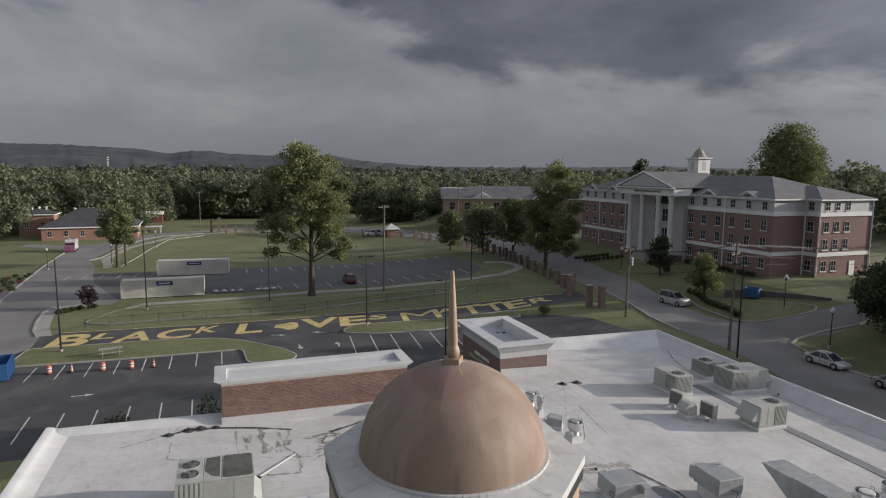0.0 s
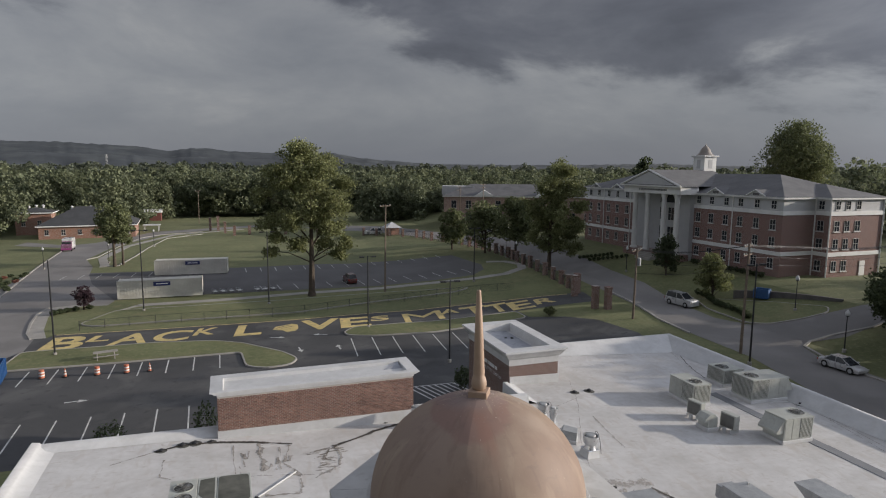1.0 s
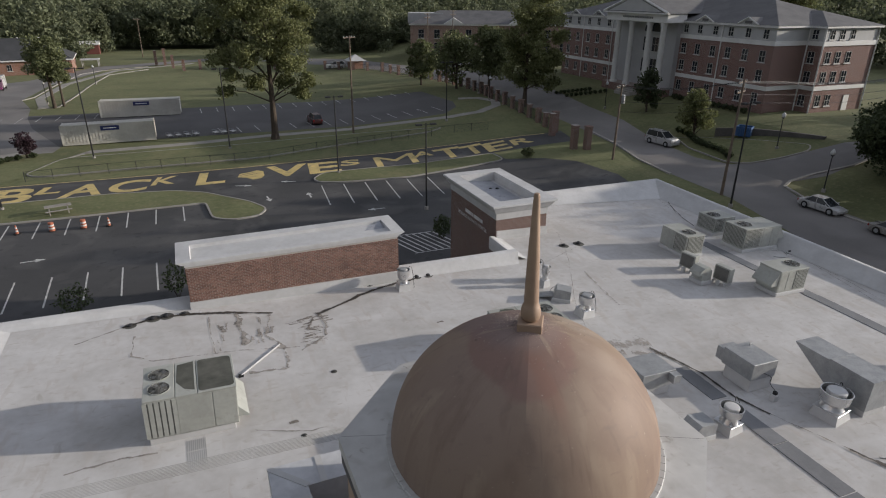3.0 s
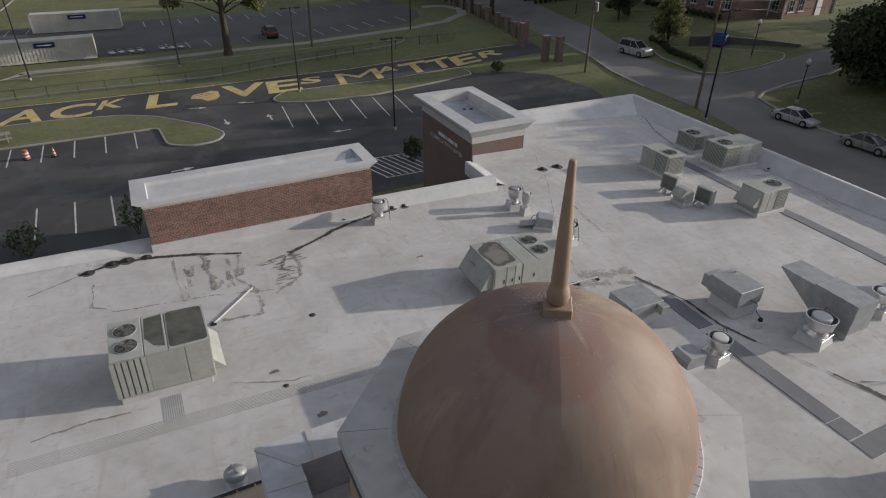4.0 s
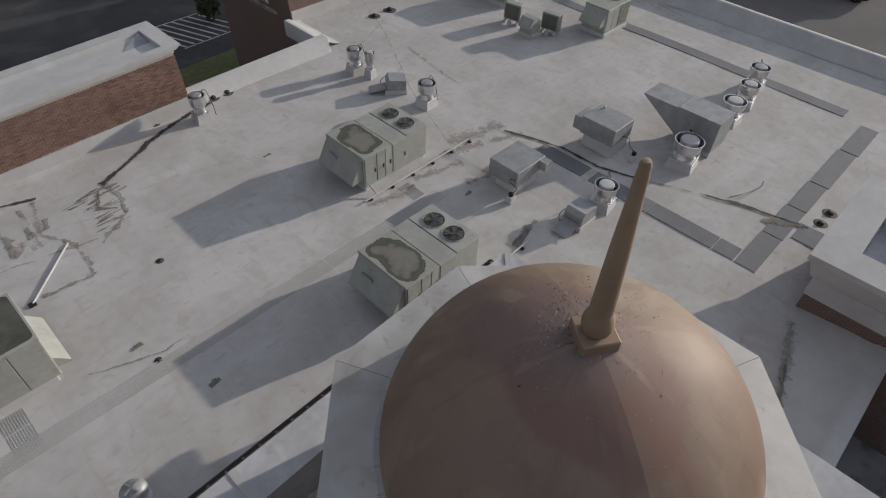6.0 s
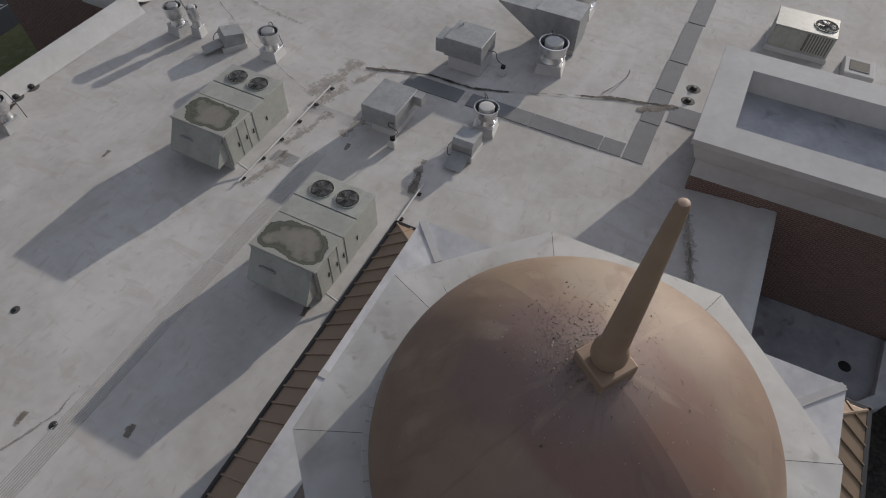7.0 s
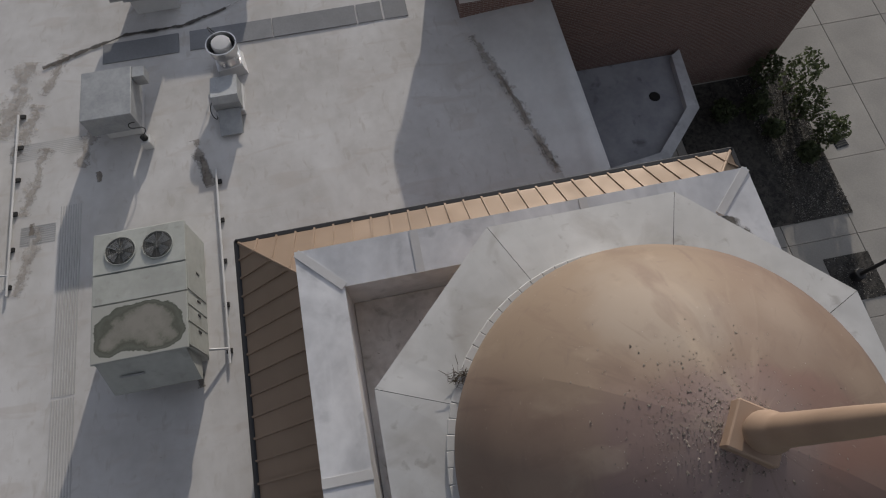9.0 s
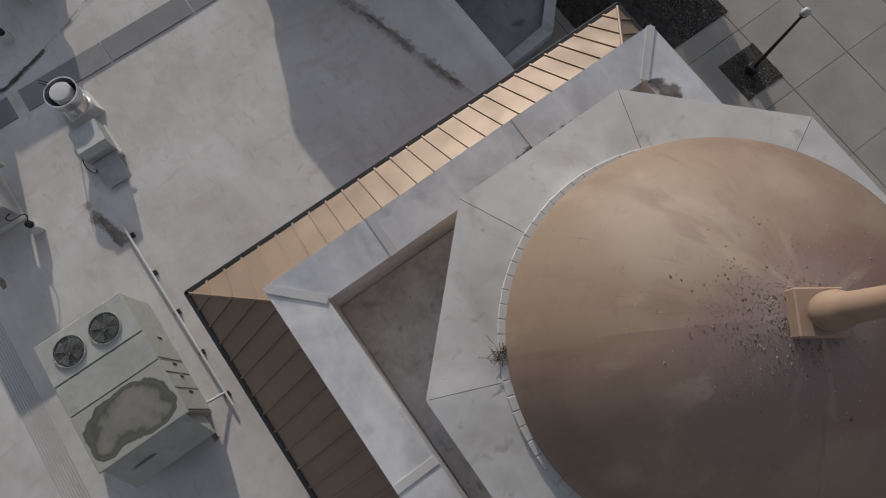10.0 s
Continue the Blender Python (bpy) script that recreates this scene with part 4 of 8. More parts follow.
# broad sheet-metal ledge on top of the mansard, rising inwards
LEDGE_IN, Z_IN = 3.0, 11.59
for side in range(4):
    turn = pose(0, 0, 0, 0, 0, 90 * side)
    bm = bmesh.new()
    v = [bm.verts.new(p) for p in ((-RIM - 0.03, RIM + 0.03, Z_RIM), (RIM + 0.03, RIM + 0.03, Z_RIM), (LEDGE_IN, LEDGE_IN, Z_IN), (-LEDGE_IN, LEDGE_IN, Z_IN),
                                   (-RIM - 0.03, RIM + 0.03, 10.19), (RIM + 0.03, RIM + 0.03, 10.19), (LEDGE_IN, LEDGE_IN, 10.21), (-LEDGE_IN, LEDGE_IN, 10.21))]
    for f in ((0, 1, 2, 3), (4, 5, 1, 0), (3, 2, 6, 7)):
        bm.faces.new([v[i] for i in f])
    bmesh.ops.transform(bm, matrix=turn, verts=bm.verts)
    lower("ledge", bm, M_LEDGE, rotunda, "streaked pale metal ledge")
    for u in ((0.2, -2.75) if side == 0 else (-1.9, 0.9, 2.6) if side == 1 else (-1.88, 0.86)):
        bm = bmesh.new()
        z_at = lambda d: Z_RIM + (Z_IN - Z_RIM) * (RIM - d) / (RIM - LEDGE_IN)
        v = [bm.verts.new(p) for p in ((u, RIM + 0.03, Z_RIM + 0.015), (u + 0.13, RIM + 0.03, Z_RIM + 0.015), (u + 0.13, LEDGE_IN - 0.01, Z_IN + 0.015), (u, LEDGE_IN - 0.01, Z_IN + 0.015))]
        bm.faces.new(v)
        r = bmesh.ops.extrude_face_region(bm, geom=bm.faces[:])
        for e in r["geom"]:
            if isinstance(e, bmesh.types.BMVert):
                e.co.z -= 0.03
        bmesh.ops.transform(bm, matrix=turn, verts=bm.verts)
        lower("cover_strip", bm, M_WHITE, rotunda)
    bm = bmesh.new()
    w = 0.045
    v = [bm.verts.new((x, y, z)) for lift in (0.022, -0.015) for x, y, z in ((RIM - w, RIM + w, Z_RIM + lift), (RIM + w, RIM - w, Z_RIM + lift), (LEDGE_IN + w, LEDGE_IN - w, Z_IN + lift), (LEDGE_IN - w, LEDGE_IN + w, Z_IN + lift))]
    for f in ((0, 1, 2, 3), (4, 5, 1, 0), (5, 6, 2, 1), (6, 7, 3, 2), (7, 4, 0, 3)):
        bm.faces.new([v[i] for i in f])
    bmesh.ops.recalc_face_normals(bm, faces=bm.faces)
    bmesh.ops.transform(bm, matrix=turn, verts=bm.verts)
    lower("mitre_strip", bm, M_WHITE, rotunda)
# octagon drum and deck
A, B, CX, CY = 2.597, 1.09, 0.025, 0.02
Z_OCT = 14.2
OCT = [(x + CX, y + CY) for x, y in ((A, -B), (A, B), (B, A), (-B, A), (-A, B), (-A, -B), (-B, -A), (B, -A))]
part("drum", prism(bmesh.new(), [(x * 0.965, (y - CY) * 0.965 + CY) for x, y in OCT], 10.3, 13.8), plain("drum_paint", (0.42, 0.30, 0.21), 0.6), rotunda, "tan octagonal drum")
DOME_R, DOME_Z = 1.985, 14.31
for k in range(8):
    (ax, ay), (bx, by) = OCT[k], OCT[(k + 1) % 8]
    bm = bmesh.new()
    n = 6
    out = [Vector((ax + (bx - ax) * i / n, ay + (by - ay) * i / n, Z_OCT)) for i in range(n + 1)]
    a0, a1 = math.atan2(ay - CY, ax), math.atan2(by - CY, bx)
    if a1 < a0:
        a1 += 2 * math.pi
    inn = [Vector(((DOME_R - 0.03) * math.cos(a0 + (a1 - a0) * i / n), (DOME_R - 0.03) * math.sin(a0 + (a1 - a0) * i / n), Z_OCT + 0.07)) for i in range(n + 1)]
    g = Vector((bx - ax, by - ay, 0)).normalized() * 0.003
    for row in (out, inn):
        row[0] += g
        row[-1] -= g
    vo, vi, vd = [bm.verts.new(p) for p in out], [bm.verts.new(p) for p in inn], [bm.verts.new(p - Vector((0, 0, 0.2))) for p in out]
    for i in range(n):
        bm.faces.new((vo[i], vo[i + 1], vi[i + 1], vi[i]))
        bm.faces.new((vd[i], vd[i + 1], vo[i + 1], vo[i]))
    part("deck_panel", bm, M_PANEL, rotunda, "stained white octagon deck panel")
part("deck_joint", prism(bmesh.new(), [(x * 0.99, (y - CY) * 0.99 + CY) for x, y in OCT], 13.7, 14.17), M_DARK, rotunda)
# the dome is made of four gores that flatten towards the top
bm = bmesh.new()
GORES, PER, RINGS = 4, 26, 26
N = GORES * PER
rows = []
for j in range(RINGS):
    e = math.pi / 2 * j / RINGS
    w = 0.17 * (j / RINGS) ** 2.0
    row = []
    for i in range(N):
        th = 2 * math.pi * i / N + radians(59)
        rel = 2 * math.pi * (i % PER) / N - math.pi / GORES
        r = DOME_R * math.cos(e) * (1 - w + w * math.cos(math.pi / GORES) / math.cos(rel) * 1.10) * (1 + 0.004 * noise.noise(Vector((math.cos(th) * 2, math.sin(th) * 2, e * 3))))
        row.append(bm.verts.new((r * math.cos(th), r * math.sin(th), DOME_Z - 0.06 + 1.885 * math.sin(e) ** 0.97 + 0.07 * (j / RINGS) ** 8)))
    rows.append(row)
top_v = bm.verts.new((0, 0, DOME_Z + 1.895))
for a, b in zip(rows, rows[1:]):
    for i in range(N):
        bm.faces.new((a[i], a[(i + 1) % N], b[(i + 1) % N], b[i]))
for i in range(N):
    bm.faces.new((rows[-1][i], rows[-1][(i + 1) % N], top_v))
for j in range(RINGS // 2, RINGS - 1):
    for k in range(GORES):
        bm.edges.get((rows[j][k * PER], rows[j + 1][k * PER])).smooth = False
for f in bm.faces:
    f.smooth = True
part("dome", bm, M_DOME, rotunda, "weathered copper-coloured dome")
tab = mesh_of(new_box(-0.075, 0.075, -0.045, 0.05, -0.02, 0.035, 0.008), "flashing_tab", M_PANEL)
for k in range(84):
    th = 2 * math.pi * k / 84
    ob = new("flashing_tab", tab)
    ob.parent = rotunda
    ob.matrix_local = pose(2.015 * math.cos(th), 2.015 * math.sin(th), DOME_Z - 0.03, 0, 0, math.degrees(th) + 90 + random.uniform(-3, 3))
finial = thing("finial", "tall tapered copper-coloured finial on a square plinth", "finial")
part("plinth", new_box(-0.172, 0.172, -0.172, 0.172, 16.02, 16.28, 0.012, pose(0.005, 0, 0, 0, 0, 55)), M_SPIRE, finial)
bm = turned(bmesh.new(), [(0.0, 16.28), (0.09, 16.28), (0.125, 16.31), (0.14, 16.37), (0.138, 16.44), (0.118, 16.51), (0.1, 16.55), (0.104, 16.60), (0.1, 16.70), (0.080, 17.3), (0.046, 18.02), (0.042, 18.05), (0.044, 18.08), (0.032, 18.12), (0.0, 18.13)], 20)
for v in bm.verts:   # it leans a little
    v.co.x, v.co.y = v.co.x - 0.02 * (v.co.z - 16.28), v.co.y - 0.006 * (v.co.z - 16.28)
smooth(part("spire", bm, M_SPIRE, finial), 40)

# windblown grit and bird litter round the plinth, and a nest in the gutter joint
def dome_z(r, th):
    rel, r0 = (th - radians(59)) % (math.pi / 2) - math.pi / 4, r
    for k in range(3):
        u = math.acos(min(1.0, r0 / DOME_R)) / (math.pi / 2)
        w = 0.17 * u ** 2
        r0 = r / (1 - w + w * math.cos(math.pi / 4) / math.cos(rel) * 1.10)
    return DOME_Z - 0.06 + 1.885 * math.sin(u * math.pi / 2) ** 0.97 + 0.07 * u ** 8


rng_d = np.random.default_rng(31)
gv, gf = [], []
for k in range(1500):
    r = 0.20 + abs(rng_d.normal(0, 0.36))
    th = rng_d.uniform(0, 2 * math.pi) if k % 3 == 0 else rng_d.normal(1.15, 0.75)
    if k % 6 == 0:
        r, th = rng_d.uniform(0.19, 0.27), rng_d.uniform(0, 2 * math.pi)
    if r > 1.5:
        continue
    s = rng_d.uniform(0.002, 0.0075) * (2.2 if rng_d.random() < 0.1 else 1)
    c = Vector((r * math.cos(th), r * math.sin(th), dome_z(r, th) + s * 0.1))
    n = len(gv)
    for q in ((1, 0, 0), (-0.6, 0.8, 0), (-0.5, -0.9, 0), (0.1, 0, 0.5)):
        gv.append(tuple(c + s * Vector((q[0] * rng_d.uniform(0.6, 1.6), q[1], q[2]))))
    gf.extend([(n, n + 1, n + 3), (n + 1, n + 2, n + 3), (n + 2, n, n + 3), (n, n + 2, n + 1)])
me = bpy.data.meshes.new("litter")
me.from_pydata(gv, [], gf)
M_LITTER = leaf_material("litter", (0.50, 0.44, 0.38), (0.27, 0.22, 0.19), 0.35, 1.5)
me.materials.append(M_LITTER)
litter = new("litter", me)
litter.parent = rotunda
tagged(litter, "pale and dark specks of windblown litter", kind="stuff")
nest = thing("bird_nest", "small ragged bird nest of twigs at the dome's rim", "nest", at=pose(2.03 * math.cos(radians(59.2)), 2.03 * math.sin(radians(59.2)), DOME_Z - 0.02))
bm = bmesh.new()
for k in range(70):
    a, e = rng_d.uniform(0, 6.28), rng_d.uniform(-0.1, 0.5)
    p = Vector((rng_d.normal(0, 0.04), rng_d.normal(0, 0.05), rng_d.uniform(0.0, 0.05)))
    tube(bm, p, p + Vector((math.cos(a) * math.cos(e), math.sin(a) * math.cos(e), math.sin(e))) * rng_d.uniform(0.05, 0.13), 0.004, 0.002, 3)
part("twigs", bm, M_BARK, nest)

# ---- plant on the roof ----
def on_roof(x, y, turn=0.0):
    """The pose of a thing that stands on the sloping roof."""
    slope = Matrix.Rotation(math.atan(0.0382), 4, "Y") @ Matrix.Rotation(math.atan(0.0091), 4, "X")
    return Matrix.Translation((x, y, roof_z(x, y) - 0.012)) @ slope @ pose(0, 0, 0, 0, 0, turn)


# flat disc under the blades; its colour stands for shade in the well
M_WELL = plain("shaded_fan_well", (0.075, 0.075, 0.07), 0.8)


def fan_guard(parent, x, y, z, r):
    """A fan opening with a dark well, four pale blades, a hub and a wire guard."""
    bm = turned(bmesh.new(), [(r, -0.02), (r * 1.06, 0.012), (r * 1.06, 0.03), (r, 0.03), (r * 0.97, 0.0)], 24)
    rim = part("fan", bm, M_UNIT, parent)
    rim.location = (x, y, z)
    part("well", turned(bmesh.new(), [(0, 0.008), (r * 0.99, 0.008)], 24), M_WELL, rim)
    for k in range(4):   # broad swept blades, wider towards their tips
        bm = bmesh.new()
        a = radians(90 * k + 37 * (x + 3 * y))
        arc = [(0.07, -0.5, 0.5), (r * 0.5, -0.62, 0.36), (r * 0.9, -0.55, 0.30)]
        up = [bm.verts.new((q * math.cos(a + hi), q * math.sin(a + hi), 0.040)) for q, lo, hi in arc]
        dn = [bm.verts.new((q * math.cos(a + lo), q * math.sin(a + lo), 0.014)) for q, lo, hi in arc]
        for i in range(2):
            bm.faces.new((dn[i], dn[i + 1], up[i + 1], up[i]))
        bmesh.ops.solidify(bm, geom=bm.faces[:], thickness=0.004)
        part("blade", bm, M_GALV, rim)
    part("hub", turned(bmesh.new(), [(0.085, 0.01), (0.085, 0.045), (0, 0.05)], 12), M_GRILLE, rim)
    bm = bmesh.new()
    for q in (0.22, 0.36, 0.50, 0.64, 0.78, 0.91):
        ring = [(r * q * math.cos(a), r * q * math.sin(a)) for a in [2 * math.pi * i / 20 for i in range(20)]]
        for i in range(20):
            a, b = ring[i], ring[(i + 1) % 20]
            tube(bm, (*a, 0.055), (*b, 0.055), 0.004, n=3, caps=False)
    for k in range(4):
        t = math.pi / 4 * k
        tube(bm, (-r * math.cos(t), -r * math.sin(t), 0.05), (r * math.cos(t), r * math.sin(t), 0.05), 0.006, n=3, caps=False)
    part("wire_guard", bm, M_GRILLE, rim)
    return rim


def lid_material():
    m = surface("ponded_lid", (0.30, 0.30, 0.27), (0.20, 0.20, 0.18), 0.7, grain=8, stain=2.0, amount=0.5, bump=0.03)
    nt = m.node_tree
    bsdf = nt.nodes["Principled BSDF"]
    co = nt.nodes.new("ShaderNodeTexCoord")
    mp = nt.nodes.new("ShaderNodeMapping")
    mp.inputs["Location"].default_value, mp.inputs["Scale"].default_value = (-1.0, -1.0, 0), (2, 2, 0)
    nt.links.new(co.outputs["Generated"], mp.inputs[0])
    nz = nt.nodes.new("ShaderNodeTexNoise")
    nz.noise_dimensions = "4D"
    nz.inputs["Scale"].default_value, nz.inputs["Detail"].default_value, nz.inputs["Roughness"].default_value = 1.35, 6.0, 0.6
    nt.links.new(co.outputs["Object"], nz.inputs["Vector"])
    which, far = nt.nodes.new("ShaderNodeObjectInfo"), nt.nodes.new("ShaderNodeMath")
    far.operation, far.inputs[1].default_value = "MULTIPLY", 9.0
    nt.links.new(which.outputs["Random"], far.inputs[0])
    nt.links.new(far.outputs[0], nz.inputs["W"])
    ab = nt.nodes.new("ShaderNodeVectorMath")
    ab.operation = "ABSOLUTE"
    nt.links.new(mp.outputs[0], ab.inputs[0])
    sep = nt.nodes.new("ShaderNodeSeparateXYZ")
    nt.links.new(ab.outputs[0], sep.inputs[0])
    pw = []
    for i in range(2):
        q = nt.nodes.new("ShaderNodeMath")
        q.operation, q.inputs[1].default_value = "POWER", 4.0
        nt.links.new(sep.outputs[i], q.inputs[0])
        pw.append(q)
    su = nt.nodes.new("ShaderNodeMath")
    nt.links.new(pw[0].outputs[0], su.inputs[0])
    nt.links.new(pw[1].outputs[0], su.inputs[1])
    wob = nt.nodes.new("ShaderNodeMath")
    wob.operation, wob.inputs[1].default_value = "MULTIPLY_ADD", 2.0
    nt.links.new(nz.outputs["Fac"], wob.inputs[0])
    nt.links.new(su.outputs[0], wob.inputs[2])
    ramp = nt.nodes.new("ShaderNodeValToRGB")
    el = ramp.color_ramp.elements
    el[0].position, el[0].color = 0.22, (0.205, 0.195, 0.17, 1)
    el[1].position, el[1].color = 0.98, (0.33, 0.33, 0.30, 1)
    for pos, col in ((0.40, (0.165, 0.16, 0.135, 1)), (0.54, (0.075, 0.078, 0.06, 1)), (0.70, (0.10, 0.105, 0.085, 1)), (0.86, (0.07, 0.075, 0.058, 1)), (0.90, (0.32, 0.325, 0.295, 1))):
        e = el.new(pos)
        e.color = col
    off = nt.nodes.new("ShaderNodeMath")
    off.inputs[1].default_value = -0.72
    nt.links.new(wob.outputs[0], off.inputs[0])
    nt.links.new(off.outputs[0], ramp.inputs[0])
    nt.links.new(ramp.outputs[0], bsdf.inputs["Base Color"])
    return m


M_LID = lid_material()
M_SOIL = surface("dried_dirt", (0.125, 0.122, 0.105), (0.065, 0.068, 0.055), 0.8, grain=5, stain=1.3, amount=0.7, bump=0.05)


def packaged_unit(m, length, width, height, label, louvred=False):
    """A rooftop unit: two fans at its far end, a ponded lid and a weather hood at the near end."""
    u = thing("rooftop_unit", label, "air conditioner", "rooftop units", at=m)
    L, W, H, k = length, width, height, 0.26
    part("kerb", new_box(0.12, L - 0.02, -W / 2 + 0.1, W / 2 - 0.05, 0, k, 0.02), M_WHITE, u, "white membrane-covered kerb")
    part("body", new_box(0.0, L, -W / 2, W / 2, k, H - 0.05, 0.015), M_UNIT, u)
    f = L * 0.67
    part("fan_deck", new_box(f, L + 0.015, -W / 2 - 0.015, W / 2 + 0.015, H - 0.052, H, 0.012), M_UNIT, u)
    part("middle_lid", new_box(L * 0.43, f - 0.025, -W / 2 - 0.015, W / 2 + 0.015, H - 0.052, H - 0.008, 0.012), M_UNIT, u)
    part("end_lid", new_box(-0.02, L * 0.43 - 0.025, -W / 2 - 0.015, W / 2 + 0.015, H - 0.052, H - 0.004, 0.012), M_UNIT, u)
    if louvred:
        part("lid_pool", prism(bmesh.new(), rounded([(0.05, -W / 2 + 0.06), (L * 0.43 - 0.07, -W / 2 + 0.04), (L * 0.43 - 0.06, W / 2 - 0.07), (0.04, W / 2 - 0.10)], 0.16), H - 0.006, H + 0.002), M_SOIL, u, "lid covered in dried dirt")
        part("lid_pool", prism(bmesh.new(), [(L * 0.45, -W / 2 + 0.05), (f - 0.1, -W / 2 + 0.15), (f - 0.06, W * 0.1), (f - 0.3, W / 2 - 0.35), (L * 0.45, W / 2 - 0.2)], H - 0.010, H - 0.004), M_SOIL, u, "lid covered in dried dirt")
    else:
        part("lid_pool", new_box(0.0, L * 0.43 - 0.03, -W / 2 + 0.01, W / 2 - 0.01, H - 0.006, H + 0.002), M_LID, u, "lid with a ring of dried dirt")
    for s in (-1, 1):
        fan_guard(u, f + L * 0.165, s * W * 0.205, H, W * 0.165)
    for s in (-1, 1):
        y0, y1 = (s * W / 2, s * (W / 2 + 0.018)) if s > 0 else (s * (W / 2 + 0.018), s * W / 2)
        for a, b in ((0.01, 0.27), (0.275, 0.66)) if louvred else ((0.02, 0.19), (0.20, 0.32), (0.33, 0.43), (0.45, 0.66)):
            pn = part("access_panel", new_box(a * L, b * L - 0.015, y0, y1, k + 0.06, H - 0.08, 0.006), M_UNIT, u)
            yy = y1 if s > 0 else y0
            if not louvred:
                part("latch", new_box(b * L - 0.09, b * L - 0.05, yy - 0.015, yy + 0.015, k + 0.5, k + 0.66), M_DARK, pn)
        if louvred:
            for i in range(6):
                xb = f + 0.03 + i * (L - f - 0.06) / 5
                part("louvre_bar", new_box(xb - 0.064, xb + 0.064, y0 - 0.01, y1 + 0.01, k + 0.06, H - 0.08), M_UNIT, u)
            part("coil", new_box(f, L - 0.02, y0 - 0.004, y1 - 0.012 if s > 0 else y1, k + 0.08, H - 0.1), M_GRILLE, u, "dark coil behind bars")
    # weather hood over the air intake
    bm = bmesh.new()
    prof = [(0.0, H * 0.50), (-0.34, H * 0.28), (-0.34, H * 0.25), (-0.31, H * 0.25), (0.0, H * 0.27)] if louvred else [(0.0, H - 0.06), (-0.48, H * 0.42), (-0.48, H * 0.36), (-0.44, H * 0.36), (0.0, H * 0.40)]
    lo = [bm.verts.new((x, -W / 2 + 0.06, z)) for x, z in prof]
    hi = [bm.verts.new((x, W / 2 - 0.06, z)) for x, z in prof]
    bm.faces.new(lo), bm.faces.new(hi[::-1])
    for i in range(len(prof)):
        j = (i + 1) % len(prof)
        bm.faces.new((lo[i], lo[j], hi[j], hi[i]))
    part("weather_hood", bm, M_UNIT, u)
    if not louvred:
        part("rating_plate", new_box(-0.26, -0.25, W * 0.05, W * 0.3, H * 0.66, H * 0.74, 0, None), M_GALV, u)
    return u


packaged_unit(on_roof(6.62, 13.1), 3.0, 2.0, 1.55, "grey-green rooftop air conditioner beside a pipe run")
packaged_unit(on_roof(3.72, 7.9), 2.98, 2.0, 1.52, "grey-green rooftop air conditioner beside the copper mansard")
packaged_unit(on_roof(-3.85, 12.7, 180), 2.8, 2.0, 1.75, "large grey rooftop air conditioner with louvred coil end", True)


def single_fan_unit(m, length, width, height, label, hood=True, fan_at=0.3):
    """A smaller rooftop unit with one fan, ribbed coil sides and a hood."""
    u = thing("condenser_unit", label, "air conditioner", "condenser units", at=m)
    L, W, H, k = length, width, height, 0.22
    part("kerb", new_box(-0.06, L + 0.06, -W / 2 - 0.06, W / 2 + 0.06, 0, k, 0.03), M_WHITE, u, "white membrane-covered kerb")
    part("body", new_box(0, L, -W / 2, W / 2, k, H - 0.04, 0.012), M_UNIT, u)
    part("top", new_box(-0.02, L + 0.02, -W / 2 - 0.02, W / 2 + 0.02, H - 0.04, H, 0.012), M_UNIT, u)
    fan_guard(u, L * fan_at, 0, H, min(W * 0.3, 0.45))
    bm = bmesh.new()
    n = int(L * 0.45 / 0.1)
    for s in (-1, 1):
        for i in range(n):
            x = 0.05 + i * 0.1
            box(bm, x, x + 0.045, s * (W / 2 + 0.012) - 0.012, s * (W / 2 + 0.012) + 0.012, k + 0.1, H - 0.08)
    for i in range(int(W / 0.1) - 1):
        y = -W / 2 + 0.08 + i * 0.1
        box(bm, -0.024, 0.0, y, y + 0.045, k + 0.1, H - 0.08)
    part("coil_ribs", bm, M_UNIT, u)
    bm = bmesh.new()
    box(bm, -0.006, 0.001, -W / 2 + 0.05, W / 2 - 0.05, k + 0.1, H - 0.08)
    for s in (-1, 1):
        box(bm, 0.05, L * 0.45, s * W / 2 - 0.006, s * W / 2 + 0.006, k + 0.1, H - 0.08)
    part("coil", bm, M_GRILLE, u, "grey condenser coil")
    for s in (-1, 1):
        for a, b in ((0.5, 0.72), (0.74, 0.97)):
            part("access_panel", new_box(a * L, b * L, s * W / 2 - 0.012, s * W / 2 + 0.012, k + 0.08, H - 0.08, 0.005), M_UNIT, u)
    if hood:
        bm = bmesh.new()
        prof = [(L, H - 0.1), (L + 0.45, H * 0.5), (L + 0.45, H * 0.42), (L, H * 0.42)]
        lo = [bm.verts.new((x, -W / 2 + 0.05, z)) for x, z in prof]
        hi = [bm.verts.new((x, W / 2 - 0.05, z)) for x, z in prof]
        bm.faces.new(lo), bm.faces.new(hi[::-1])
        for i in range(4):
            bm.faces.new((lo[i], lo[(i + 1) % 4], hi[(i + 1) % 4], hi[i]))
        part("weather_hood", bm, M_UNIT, u)
    return u


